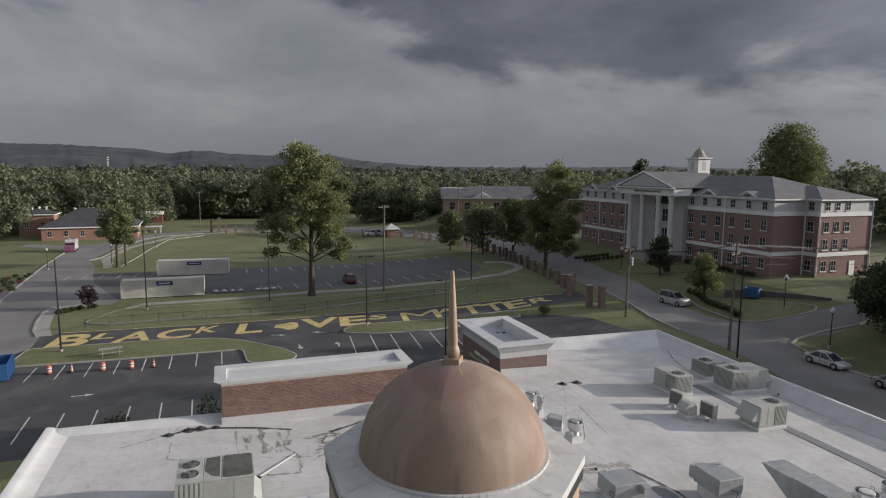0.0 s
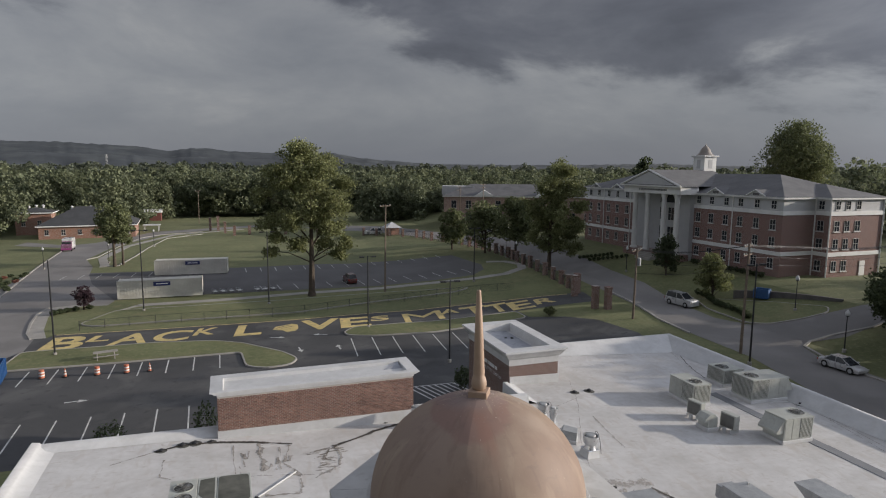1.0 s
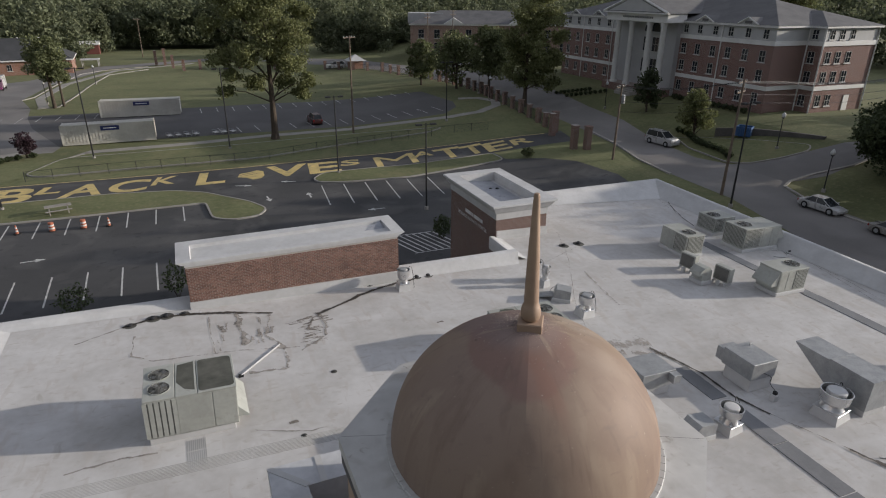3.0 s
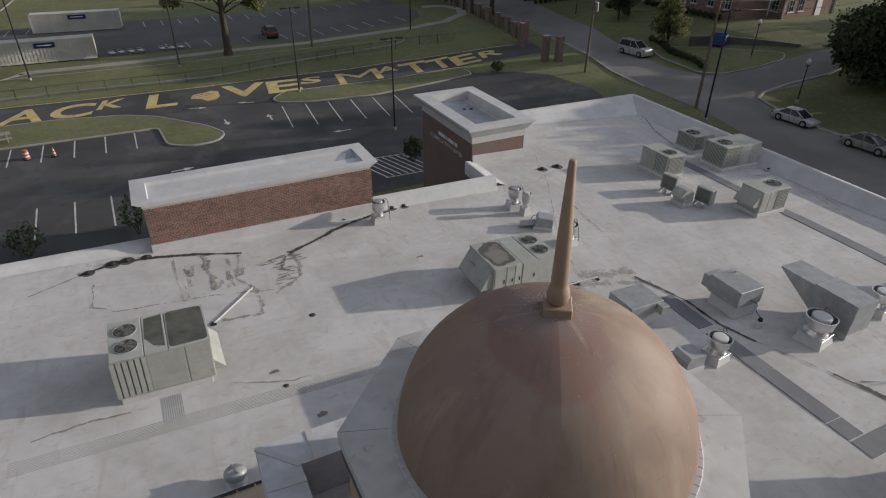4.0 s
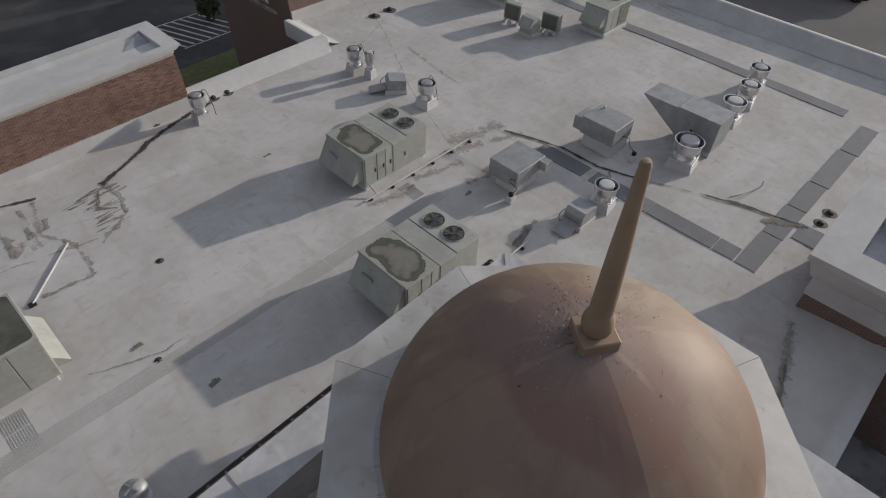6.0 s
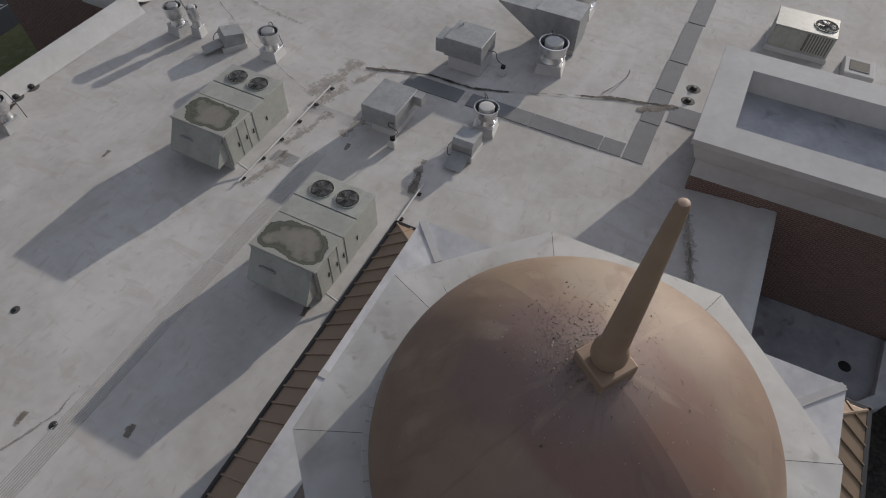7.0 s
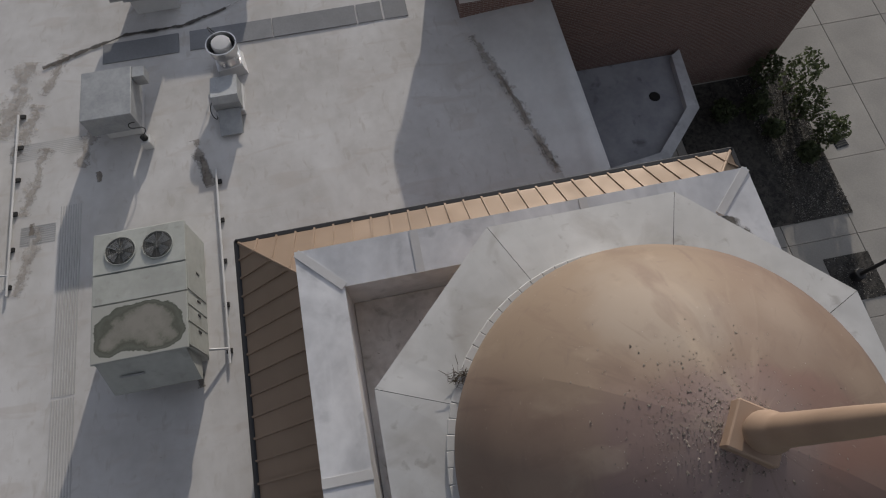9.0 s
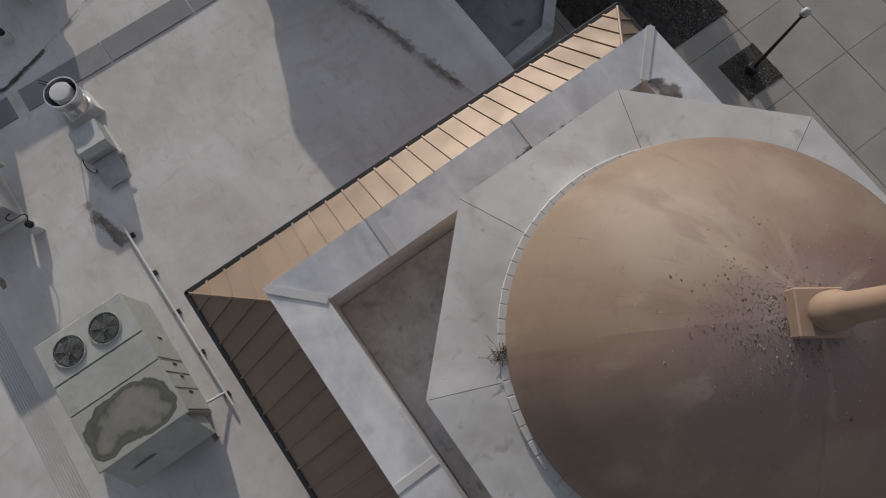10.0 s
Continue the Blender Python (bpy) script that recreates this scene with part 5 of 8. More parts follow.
single_fan_unit(on_roof(22.9, 18.85, 90), 2.15, 1.35, 1.4, "grey condenser unit with a ribbed coil end", False)
single_fan_unit(on_roof(27.0, 22.1, 0), 1.7, 1.5, 1.2, "small grey condenser unit near the parapet")
single_fan_unit(on_roof(26.5, 19.3, 0), 3.0, 1.65, 1.55, "large grey condenser unit with ribbed coil sides", True, 0.22)
single_fan_unit(on_roof(25.35, 13.95, 180), 2.05, 1.35, 1.45, "grey condenser unit with a sloping hood", True, 0.25)
single_fan_unit(on_roof(22.55, -4.1, 90), 2.2, 1.4, 1.12, "grey condenser unit behind the sign tower", False, 0.2)


def heat_pump(m, label):
    u = thing("heat_pump", label, "air conditioner", "heat pumps", at=m)
    for s in (-1, 1):
        part("sleeper", new_box(-0.3, 0.3, s * 0.35 - 0.05, s * 0.35 + 0.05, 0, 0.22, 0.01), M_WHITE, u)
    part("body", new_box(-0.19, 0.19, -0.48, 0.48, 0.22, 1.05, 0.02), M_UNIT, u)
    part("grille", new_box(-0.205, -0.19, -0.40, 0.40, 0.28, 0.98), M_GRILLE, u, "grey fan grille")
    part("junction_box", new_box(-0.5, -0.32, -0.1, 0.08, 0, 0.3, 0.02), M_WHITE, u)
    for i in range(4):
        part("valve", tube(bmesh.new(), (0.19, -0.3, 0.35 + 0.16 * i), (0.26, -0.3, 0.35 + 0.16 * i), 0.045, n=8), M_DARK, u)
    return u


heat_pump(on_roof(21.2, 17.45, 10), "small grey heat pump on white sleepers")
heat_pump(on_roof(21.75, 15.45, 8), "small grey heat pump beside a duct hood")
g = thing("gooseneck_vent", "squat grey gooseneck vent on a white kerb", "roof vent", at=on_roof(20.75, 16.0, 0))
part("kerb", new_box(-0.4, 0.4, -0.45, 0.45, 0, 0.25, 0.03), M_WHITE, g)
bm = bmesh.new()
prism(bm, rect(-0.33, 0.33, -0.38, 0.38), 0.25, 0.45)
prof = [(-0.33, 0.45), (0.33, 0.45), (0.3, 0.8), (0.1, 1.0), (-0.25, 0.98), (-0.5, 0.75), (-0.55, 0.55), (-0.35, 0.6)]
lo, hi = [bm.verts.new((x, -0.38, z)) for x, z in prof], [bm.verts.new((x, 0.38, z)) for x, z in prof]
bm.faces.new(lo), bm.faces.new(hi[::-1])
for i in range(len(prof)):
    bm.faces.new((lo[i], lo[(i + 1) % len(prof)], hi[(i + 1) % len(prof)], hi[i]))
part("hood", bm, M_UNIT, g)


def wire(parent, pts, r=0.014, mat=None):
    cu = bpy.data.curves.new("conduit", "CURVE")
    cu.dimensions, cu.bevel_depth, cu.bevel_resolution, cu.resolution_u = "3D", r, 1, 5
    sp = cu.splines.new("BEZIER")
    sp.bezier_points.add(len(pts) - 1)
    for bp, p in zip(sp.bezier_points, pts):
        bp.co, bp.handle_left_type, bp.handle_right_type = p, "AUTO", "AUTO"
    tmp = new("conduit", cu)
    me = bpy.data.meshes.new_from_object(tmp.evaluated_get(bpy.context.evaluated_depsgraph_get()))
    bpy.data.objects.remove(tmp)
    bpy.data.curves.remove(cu)
    me.materials.clear()
    me.materials.append(mat or M_DARK)
    ob = new("conduit", me)
    ob.parent = parent
    return ob


def upblast_fan(x, y, s, label, cable=True, tall=1.0, dark=False):
    """A round aluminium exhaust fan on a kerb with an open bowl and a domed cap."""
    u = thing("exhaust_fan", label, "roof fan", "exhaust fans", at=on_roof(x, y, random.uniform(-12, 12)))
    bm = bmesh.new()
    a, b = 0.42 * s, 0.34 * s
    v = [bm.verts.new((px, py, 0)) for px, py in rect(-a, a, -a, a)] + [bm.verts.new((px, py, 0.34 * tall)) for px, py in rect(-b, b, -b, b)]
    bm.faces.new(v[4:])
    for i in range(4):
        bm.faces.new((v[i], v[(i + 1) % 4], v[4 + (i + 1) % 4], v[4 + i]))
    part("kerb", bm, M_WHITE, u, "white membrane-covered kerb")
    z = 0.34 * tall
    part("base_plate", new_box(-0.38 * s, 0.38 * s, -0.38 * s, 0.38 * s, z, z + 0.04, 0.01), M_ALU, u)
    smooth(part("throat", turned(bmesh.new(), [(0.34 * s, z + 0.04), (0.30 * s, z + 0.12), (0.27 * s, z + 0.24)], 24), M_ALU, u))
    smooth(part("bowl", turned(bmesh.new(), [(0.27 * s, z + 0.22), (0.36 * s, z + 0.30), (0.405 * s, z + 0.36), (0.425 * s, z + 0.66 * tall), (0.445 * s, z + 0.66 * tall), (0.445 * s, z + 0.68 * tall), (0.41 * s, z + 0.68 * tall), (0.385 * s, z + 0.40)], 28), M_ALU, u, "bright aluminium bowl"))
    # black disc stands for the shade between bowl and motor cap
    part("shaded_gap", turned(bmesh.new(), [(0.0, z + 0.44), (0.395 * s, z + 0.44)], 24), M_BLACK, u)
    smooth(part("cap", turned(bmesh.new(), [(0.27 * s, z + 0.44), (0.28 * s, z + 0.69 * tall), (0.26 * s, z + 0.72 * tall), (0.0, z + 0.75 * tall)], 24), M_GALV if dark else M_WHITE, u, "pale domed motor cap"))
    if cable:
        wire(u, [(0.36 * s, 0.1, z + 0.55), (0.55 * s, 0.22, z + 0.75), (0.75 * s, 0.12, z + 0.35), (0.78 * s, -0.05, 0.02)])
    return u


for x, y, s, tall, dark, text in ((12.3, 14.8, 0.88, 1.05, True, "aluminium exhaust fan beside a hooded vent"), (11.9, 18.95, 0.8, 1.1, True, "tall aluminium exhaust fan near the front parapet"), (12.1, 18.15, 0.52, 1.15, False, "small aluminium exhaust fan near the front parapet"),
                           (12.25, 5.95, 0.95, 0.95, False, "aluminium exhaust fan beside grey walkway pads"), (16.6, 5.2, 1.25, 1.1, False, "large aluminium exhaust fan beside a duct"),
                           (20.8, 5.35, 1.1, 1.0, False, "aluminium exhaust fan in a row of three"), (22.6, 5.5, 1.0, 1.0, False, "aluminium exhaust fan in a row of three"), (24.4, 5.85, 1.0, 1.0, True, "aluminium exhaust fan in a row of three"),
                           (4.9, 20.05, 0.75, 1.1, True, "small aluminium exhaust fan beside the brick parapet box")):
    upblast_fan(x, y, s, text, s > 0.7, tall, dark)


def relief_hood(m, label):
    u = thing("relief_hood", label, "roof vent", "relief hoods", at=m)
    part("kerb", new_box(-0.5, 0.45, -0.4, 0.4, 0, 0.2, 0.02), M_WHITE, u)
    bm = bmesh.new()
    prof = [(0.42, 0.2), (0.42, 0.62), (-0.30, 0.70), (-0.42, 0.52), (-0.40, 0.20)]
    lo, hi = [bm.verts.new((x, -0.36, z)) for x, z in prof], [bm.verts.new((x, 0.36, z)) for x, z in prof]
    bm.faces.new(lo), bm.faces.new(hi[::-1])
    for i in range(5):
        bm.faces.new((lo[i], lo[(i + 1) % 5], hi[(i + 1) % 5], hi[i]))
    part("hood", bm, M_GALV, u)
    part("open_flap", new_box(-0.75, 0.0, -0.30, 0.30, 0, 0.025, 0, pose(-0.42, 0, 0.26, 0, -12, 0)), M_GALV, u, "open galvanised flap")
    wire(u, [(-0.2, 0.36, 0.5), (-0.5, 0.45, 0.4), (-0.6, 0.38, 0.15), (-0.4, 0.36, 0.1)])
    return u


relief_hood(on_roof(11.0, 6.05, 0), "galvanised relief hood with an open flap")
relief_hood(on_roof(12.15, 16.55, -35), "galvanised relief hood with an open flap beside a fan")
b = thing("supply_fan", "grey steel supply fan box on a white kerb", "roof fan", at=on_roof(10.25, 8.92))
part("kerb", new_box(0.2, 1.55, -0.5, 0.45, 0, 0.5, 0.03), M_WHITE, b)
part("housing", new_box(0.0, 1.55, -0.64, 0.64, 0.48, 1.15, 0.012), M_GALV, b)
part("motor_box", new_box(1.2, 1.55, -0.95, -0.64, 0.75, 1.1, 0.01), M_GALV, b)
part("junction_box", new_box(-0.35, -0.05, -0.75, -0.5, 0, 0.3, 0.02), M_WHITE, b)
part("switch", turned(bmesh.new(), [(0.09, 0.3), (0.09, 0.4), (0.0, 0.42)], 10, (-0.2, -0.62)), M_BLACK, b)
wire(b, [(0.05, -0.62, 0.75), (-0.15, -0.45, 0.85), (-0.1, -0.75, 0.6), (-0.2, -0.62, 0.4)])
b = thing("make_up_fan", "grey steel make-up air fan box on a white kerb", "roof fan", at=on_roof(14.68, 8.0))
part("kerb", new_box(0.1, 1.35, -0.68, 0.62, 0, 0.62, 0.04), M_WHITE, b)
part("housing", new_box(0.0, 1.3, -0.74, 0.74, 0.6, 1.32, 0.012), M_GALV, b)
part("intake", new_box(0.05, 0.9, 0.74, 1.12, 0.62, 1.18, 0.02), M_GALV, b)
part("lifting_eye", new_box(1.05, 1.2, 0.45, 0.5, 1.32, 1.42, 0.01), M_GALV, b)
part("junction_box", new_box(0.55, 0.8, -1.5, -1.25, 0, 0.3, 0.02), M_WHITE, b)
part("switch", turned(bmesh.new(), [(0.09, 0.3), (0.09, 0.4), (0.0, 0.42)], 10, (0.68, -1.38)), M_BLACK, b)
wire(b, [(0.65, -0.74, 0.85), (0.75, -1.0, 0.8), (0.55, -1.15, 0.7), (0.68, -1.38, 0.42)])
b = thing("intake_duct", "grey steel duct with a long undercut intake hood", "duct", at=on_roof(17.65, 4.65))
part("kerb", new_box(0.05, 1.2, 0.02, 1.35, 0, 0.28, 0.02), M_WHITE, b)
bm = bmesh.new()
prof = [(0.0, 0.28), (1.4, 0.28), (3.25, 1.45), (3.25, 1.5), (1.72, 1.5), (1.70, 1.56), (0.0, 1.56)]
lo, hi = [bm.verts.new((0.0, y, z)) for y, z in prof], [bm.verts.new((1.25, y, z)) for y, z in prof]
bm.faces.new(lo), bm.faces.new(hi[::-1])
for i in range(len(prof)):
    bm.faces.new((lo[i], lo[(i + 1) % len(prof)], hi[(i + 1) % len(prof)], hi[i]))
part("casing", bm, M_GALV, b)
part("seam", new_box(-0.01, 1.26, 1.66, 1.74, 1.5, 1.575), M_GALV, b)
b = thing("roof_hatch_vent", "low white kerb vent with a dark grille", "roof vent", at=on_roof(21.85, -5.3))
part("kerb", new_box(-0.6, 0.6, -0.55, 0.55, 0, 0.3, 0.04), M_WHITE, b)
part("grille", new_box(-0.35, 0.35, -0.35, 0.35, 0.3, 0.32), M_FILTER, b)
b = thing("turbine_vent", "round white-coated vent on the roof by the copper mansard", "roof vent", at=on_roof(-4.0, 7.45))
smooth(part("stack", turned(bmesh.new(), [(0.34, 0.0), (0.22, 0.05), (0.20, 0.28), (0.26, 0.30)], 18), M_WHITE, b), 40)
smooth(part("cap", turned(bmesh.new(), [(0.26, 0.30), (0.30, 0.33), (0.30, 0.42), (0.22, 0.52), (0.08, 0.57), (0.0, 0.575)], 18), M_GALV, b, "grey domed cap"), 45)
for a in (0, 90):
    part("cap_strap", new_box(-0.2, 0.2, -0.02, 0.02, 0.55, 0.585, 0, pose(0, 0, 0, 0, 0, a + 20)), M_GALV, b)

hose = thing("refrigerant_hose", "pale looped hoses beside the large condenser unit", "hose", at=on_roof(28.6, 17.6))
wire(hose, [(-0.9, 0.5, 0.1), (-0.3, 0.7, 0.05), (0.5, 0.45, 0.04), (1.1, 0.1, 0.05)], 0.028, M_WHITE)
wire(hose, [(-0.6, -0.2, 0.05), (0.0, -0.5, 0.04), (0.5, -0.3, 0.05), (0.8, 0.3, 0.05)], 0.024, M_WHITE)

# pipe runs, loose pipe, drains
b = thing("gas_pipe", "white painted gas pipe on black blocks", "pipe", "gas pipes", at=on_roof(6.3, 11.72))
part("pipe", tube(bmesh.new(), (0, 0, 0.10), (5.4, 0.1, 0.10), 0.03, n=8), M_WHITE, b)
part("branch", tube(bmesh.new(), (0.55, 0, 0.10), (0.55, 0.42, 0.30), 0.03, n=8), M_WHITE, b)
for k in range(6):
    part("block", new_box(0.2 + k * 1.02, 0.31 + k * 1.02, -0.06, 0.07, 0, 0.07), M_BLACK, b)
b = thing("gas_pipe", "white painted gas pipe on black blocks", "pipe", "gas pipes", at=on_roof(3.6, 6.5))
part("pipe", tube(bmesh.new(), (0, 0, 0.10), (5.3, 0.06, 0.10), 0.03, n=8), M_WHITE, b)
part("branch", tube(bmesh.new(), (0.35, 0, 0.10), (0.35, 0.4, 0.30), 0.03, n=8), M_WHITE, b)
for k in range(5):
    part("block", new_box(0.25 + k * 1.15, 0.36 + k * 1.15, -0.06, 0.07, 0, 0.07), M_BLACK, b)
b = thing("loose_pipe", "short white pipe lying on the stained roof", "pipe", at=on_roof(-3.5, 14.82))
part("pipe", tube(bmesh.new(), (0, 0, 0.05), (1.72, 1.8, 0.05), 0.034, n=10), M_WHITE, b)
part("end_block", new_box(-0.12, 0.08, -0.1, 0.08, 0, 0.06), M_BLACK, b)
b = thing("conduit_bend", "short bent pipe standing on the roof", "pipe", at=on_roof(17.4, 2.4))
wire(b, [(-1.3, 0.55, 0.05), (-0.2, 0.08, 0.05), (0.0, 0.0, 0.15), (0.0, 0.0, 0.36)], 0.026, M_WHITE)
for x, y, s in ((17.4, 22.75, 1), (16.3, 22.72, 0.9), (29.7, 17.6, 1), (30.2, 17.6, 0.9), (29.6, 30.9, 0.9), (30.0, 30.6, 1), (17.9, 0.03, 0.75), (17.1, 0.06, 0.7), (6.7, 21.2, 0.8), (6.05, 21.2, 0.8), (5.25, 21.1, 0.7), (-6.15, 20.66, 0.9), (-6.7, 20.58, 0.9), (-7.6, 20.2, 0.75), (-5.4, 20.68, 0.65), (-0.09, 13.98, 0.35), (-1.9, 10.6, 0.3), (3.4, 21.0, 0.5)):
    b = thing("roof_drain", "rusty black roof drain strainer", "drain", "roof drains", at=on_roof(x, y))
    part("sump", turned(bmesh.new(), [(0.0, 0.025), (0.30 * s, 0.022), (0.36 * s, 0.012)], 14), M_FILTER, b, "dark stained drain sump")
    part("strainer", turned(bmesh.new(), [(0.17 * s, 0.03), (0.16 * s, 0.10 * s), (0.09 * s, 0.16 * s), (0.0, 0.17 * s)], 10), M_DARK, b)

# walkway pads and ribbed mats
M_PAD = surface("walkway_pad", (0.21, 0.215, 0.225), (0.15, 0.155, 0.165), 0.85, grain=14, stain=1.0, amount=0.5, spread=0.06)
pads = thing("walkway_pads", "flat grey walkway pads laid over the white roof", "walkway pad")


def pad(x0, x1, y0, y1):
    part("pad", prism(bmesh.new(), rect(x0, x1, y0, y1), lambda x, y: roof_z(x, y) - 0.01, lambda x, y: roof_z(x, y) + 0.028), M_PAD, pads)


for x0, x1, y0, y1 in ((13.08, 13.8, 7.42, 9.6), (13.08, 13.8, 4.7, 7.1), (13.08, 13.8, 2.2, 4.66), (13.08, 13.8, 1.42, 2.15), (13.08, 15.15, 0.66, 1.36), (15.22, 17.2, 0.64, 1.34), (17.28, 19.2, 0.62, 1.3), (19.28, 22.2, 0.56, 1.26),
                       (22.3, 24.8, 0.5, 1.2), (25.08, 25.75, 16.3, 20.6), (25.08, 25.75, 12.6, 16.26), (15.6, 16.6, -0.75, 0.5)):
    pad(x0, x1, y0, y1)
part("pad", prism(bmesh.new(), strip([(25.45, 12.6), (25.45, 9.5), (25.35, 6.2), (25.3, 2.0)], 0.7), lambda x, y: roof_z(x, y) - 0.01, lambda x, y: roof_z(x, y) + 0.026), M_PAD, pads)
M_MAT = surface("ribbed_mat", (0.43, 0.425, 0.415), (0.35, 0.345, 0.335), 0.7, grain=8, stain=0.6, amount=0.5)
mats = thing("ribbed_mats", "pale ribbed walkway mats welded to the roof", "walkway pad")


def ribbed(x0, x1, y0, y1, along_x=True, pitch=0.062):
    n = int(((y1 - y0) if along_x else (x1 - x0)) / pitch)
    for k in range(n):
        a = (y0 if along_x else x0) + k * pitch
        r = rect(x0, x1, a, a + 0.026) if along_x else rect(a, a + 0.026, y0, y1)
        part("rib", prism(bmesh.new(), r, lambda x, y: roof_z(x, y) - 0.02, lambda x, y: roof_z(x, y) + (0.011 if along_x else 0.006)), M_MAT, mats)


ribbed(-9.5, 3.55, 10.05, 10.66), ribbed(3.63, 8.6, 10.05, 10.66)
ribbed(-5.55, -4.93, 10.25, 11.0, False), ribbed(-5.55, -4.93, 11.05, 11.6, False)
ribbed(7.65, 8.25, 10.68, 11.25, False), ribbed(7.65, 8.25, 11.3, 11.55, False)
ribbed(10.2, 10.8, 10.0, 12.0, False)

# open, dirt-filled seams and old patch outlines in the membrane
def stain_material(name, base, dark, cut, grain, cover=0.85):
    """A dirt deposit whose ragged edge fades out across the band that carries it."""
    m = surface(name, base, dark, 0.9, grain=12, stain=3, amount=0.9, bump=0.1)
    nt = m.node_tree
    uv = nt.nodes.new("ShaderNodeUVMap")
    sep = nt.nodes.new("ShaderNodeSeparateXYZ")
    nt.links.new(uv.outputs[0], sep.inputs[0])
    co = nt.nodes.new("ShaderNodeTexCoord")
    nz = nt.nodes.new("ShaderNodeTexNoise")
    nz.inputs["Scale"].default_value, nz.inputs["Detail"].default_value, nz.inputs["Roughness"].default_value = grain, 8.0, 0.65
    nt.links.new(co.outputs["Object"], nz.inputs["Vector"])
    away = nt.nodes.new("ShaderNodeMath")
    away.operation = "ABSOLUTE"
    nt.links.new(sep.outputs[0], away.inputs[0])
    sub = nt.nodes.new("ShaderNodeMath")
    sub.operation, sub.inputs[1].default_value = "MULTIPLY_ADD", -0.42
    nt.links.new(away.outputs[0], sub.inputs[0])
    nt.links.new(nz.outputs["Fac"], sub.inputs[2])
    rg = nt.nodes.new("ShaderNodeMapRange")
    rg.inputs["From Min"].default_value, rg.inputs["From Max"].default_value = cut, cut + 0.14
    rg.inputs["To Max"].default_value = cover
    nt.links.new(sub.outputs[0], rg.inputs["Value"])
    nt.links.new(rg.outputs[0], nt.nodes["Principled BSDF"].inputs["Alpha"])
    return m


M_TAR = stain_material("dirt_seam", (0.085, 0.068, 0.055), (0.035, 0.03, 0.026), 0.13, 3.5)
M_GRIME = stain_material("brown_grime", (0.27, 0.24, 0.21), (0.15, 0.13, 0.11), 0.28, 3.0)
M_STAIN = stain_material("faded_stain", (0.43, 0.395, 0.355), (0.27, 0.245, 0.22), 0.35, 2.4)
M_SILT = stain_material("dried_silt", (0.20, 0.19, 0.17), (0.08, 0.075, 0.066), 0.26, 3.5, 0.8)
M_FAINT = stain_material("faint_brown_mottle", (0.44, 0.405, 0.365), (0.33, 0.295, 0.26), 0.30, 5.0, 0.5)
seams = thing("roof_seams", "dark dirt-filled seams and faded patch outlines on the membrane", "roof seam", kind="stuff")


def seam(pts, width, mat, lift=0.02, seed=0.0, rough=0.8):
    bm = bmesh.new()
    uv = bm.loops.layers.uv.new("across")
    prev = None
    for (ax, ay), (bx, by) in zip(pts, pts[1:]):
        n = max(2, int(math.hypot(bx - ax, by - ay) / 0.2))
        d = Vector((bx - ax, by - ay)).normalized()
        o = Vector((-d.y, d.x))
        for k in range(n + 1):
            t = k / n
            x, y = ax + (bx - ax) * t, ay + (by - ay) * t
            j = noise.noise(Vector((x * 2.2, y * 2.2, seed)))
            w = width * 1.5 * max(0.45, 1 + rough * 0.9 * noise.noise(Vector((x * 2.1, y * 2.1, seed + 5)))) / 2
            x, y = x + o.x * j * 0.05, y + o.y * j * 0.05
            row = [bm.verts.new((x + o.x * w * s, y + o.y * w * s, roof_z(x, y) + lift)) for s in (-1, 1)]
            if prev:
                f = bm.faces.new((prev[0], row[0], row[1], prev[1]))
                for lp, u in zip(f.loops, (-1, -1, 1, 1)):
                    lp[uv].uv = (u, 0)
            prev = row
    part("seam", bm, mat, seams)


seam([(-9.6, 19.2), (-8.6, 19.75), (-7.72, 20.19)], 0.12, M_STAIN, 0.023, 1)
seam([(-7.9, 20.1), (-6.86, 20.5), (-6.08, 20.6), (-5.34, 20.55), (-4.53, 20.4), (-3.39, 20.1), (-1.66, 19.5)], 0.16, M_TAR, 0.024)
seam([(5.8, 20.95), (4.06, 20.6), (2.81, 20.1), (1.72, 19.5), (0.54, 18.9), (0.25, 18.75)], 0.18, M_TAR, 0.024, 2)
seam([(0.3, 18.8), (0.45, 17.8), (0.2, 16.8), (-0.6, 16.2), (-1.0, 15.9)], 0.30, M_STAIN, 0.018, 4, 1.0)
seam([(0.0, 18.5), (-0.4, 17.6), (0.1, 17.2)], 0.18, M_GRIME, 0.02, 14, 1.2)
seam([(-3.2, 20.0), (-3.2, 18.6), (-3.0, 17.2), (-3.3, 16.7)], 0.34, M_STAIN, 0.018, 6, 1.0)
seam([(-7.4, 19.2), (-7.45, 17.6), (-6.6, 16.95), (-3.3, 16.7), (-1.0, 16.2)], 0.13, M_STAIN, 0.019, 7, 1.0)
seam([(-4.4, 20.0), (-4.4, 18.2), (-4.3, 16.8)], 0.10, M_STAIN, 0.019, 8, 1.0)
seam([(-1.8, 19.4), (-2.2, 17.6), (-1.6, 16.4), (-1.7, 14.8), (-3.2, 14.9)], 0.22, M_STAIN, 0.0185, 9, 1.0)
seam([(-3.4, 11.4), (-2.4, 11.0), (-1.6, 10.75), (-0.9, 10.8)], 0.10, M_STAIN, 0.019, 10, 1.0)
seam([(-9.0, 11.2), (-7.5, 11.4), (-6.4, 11.3)], 0.16, M_STAIN, 0.019, 17, 1.0)
seam([(12.0, 19.9), (14.0, 20.9), (17.5, 22.6)], 0.035, M_STAIN, 0.016, 20, 0.3)
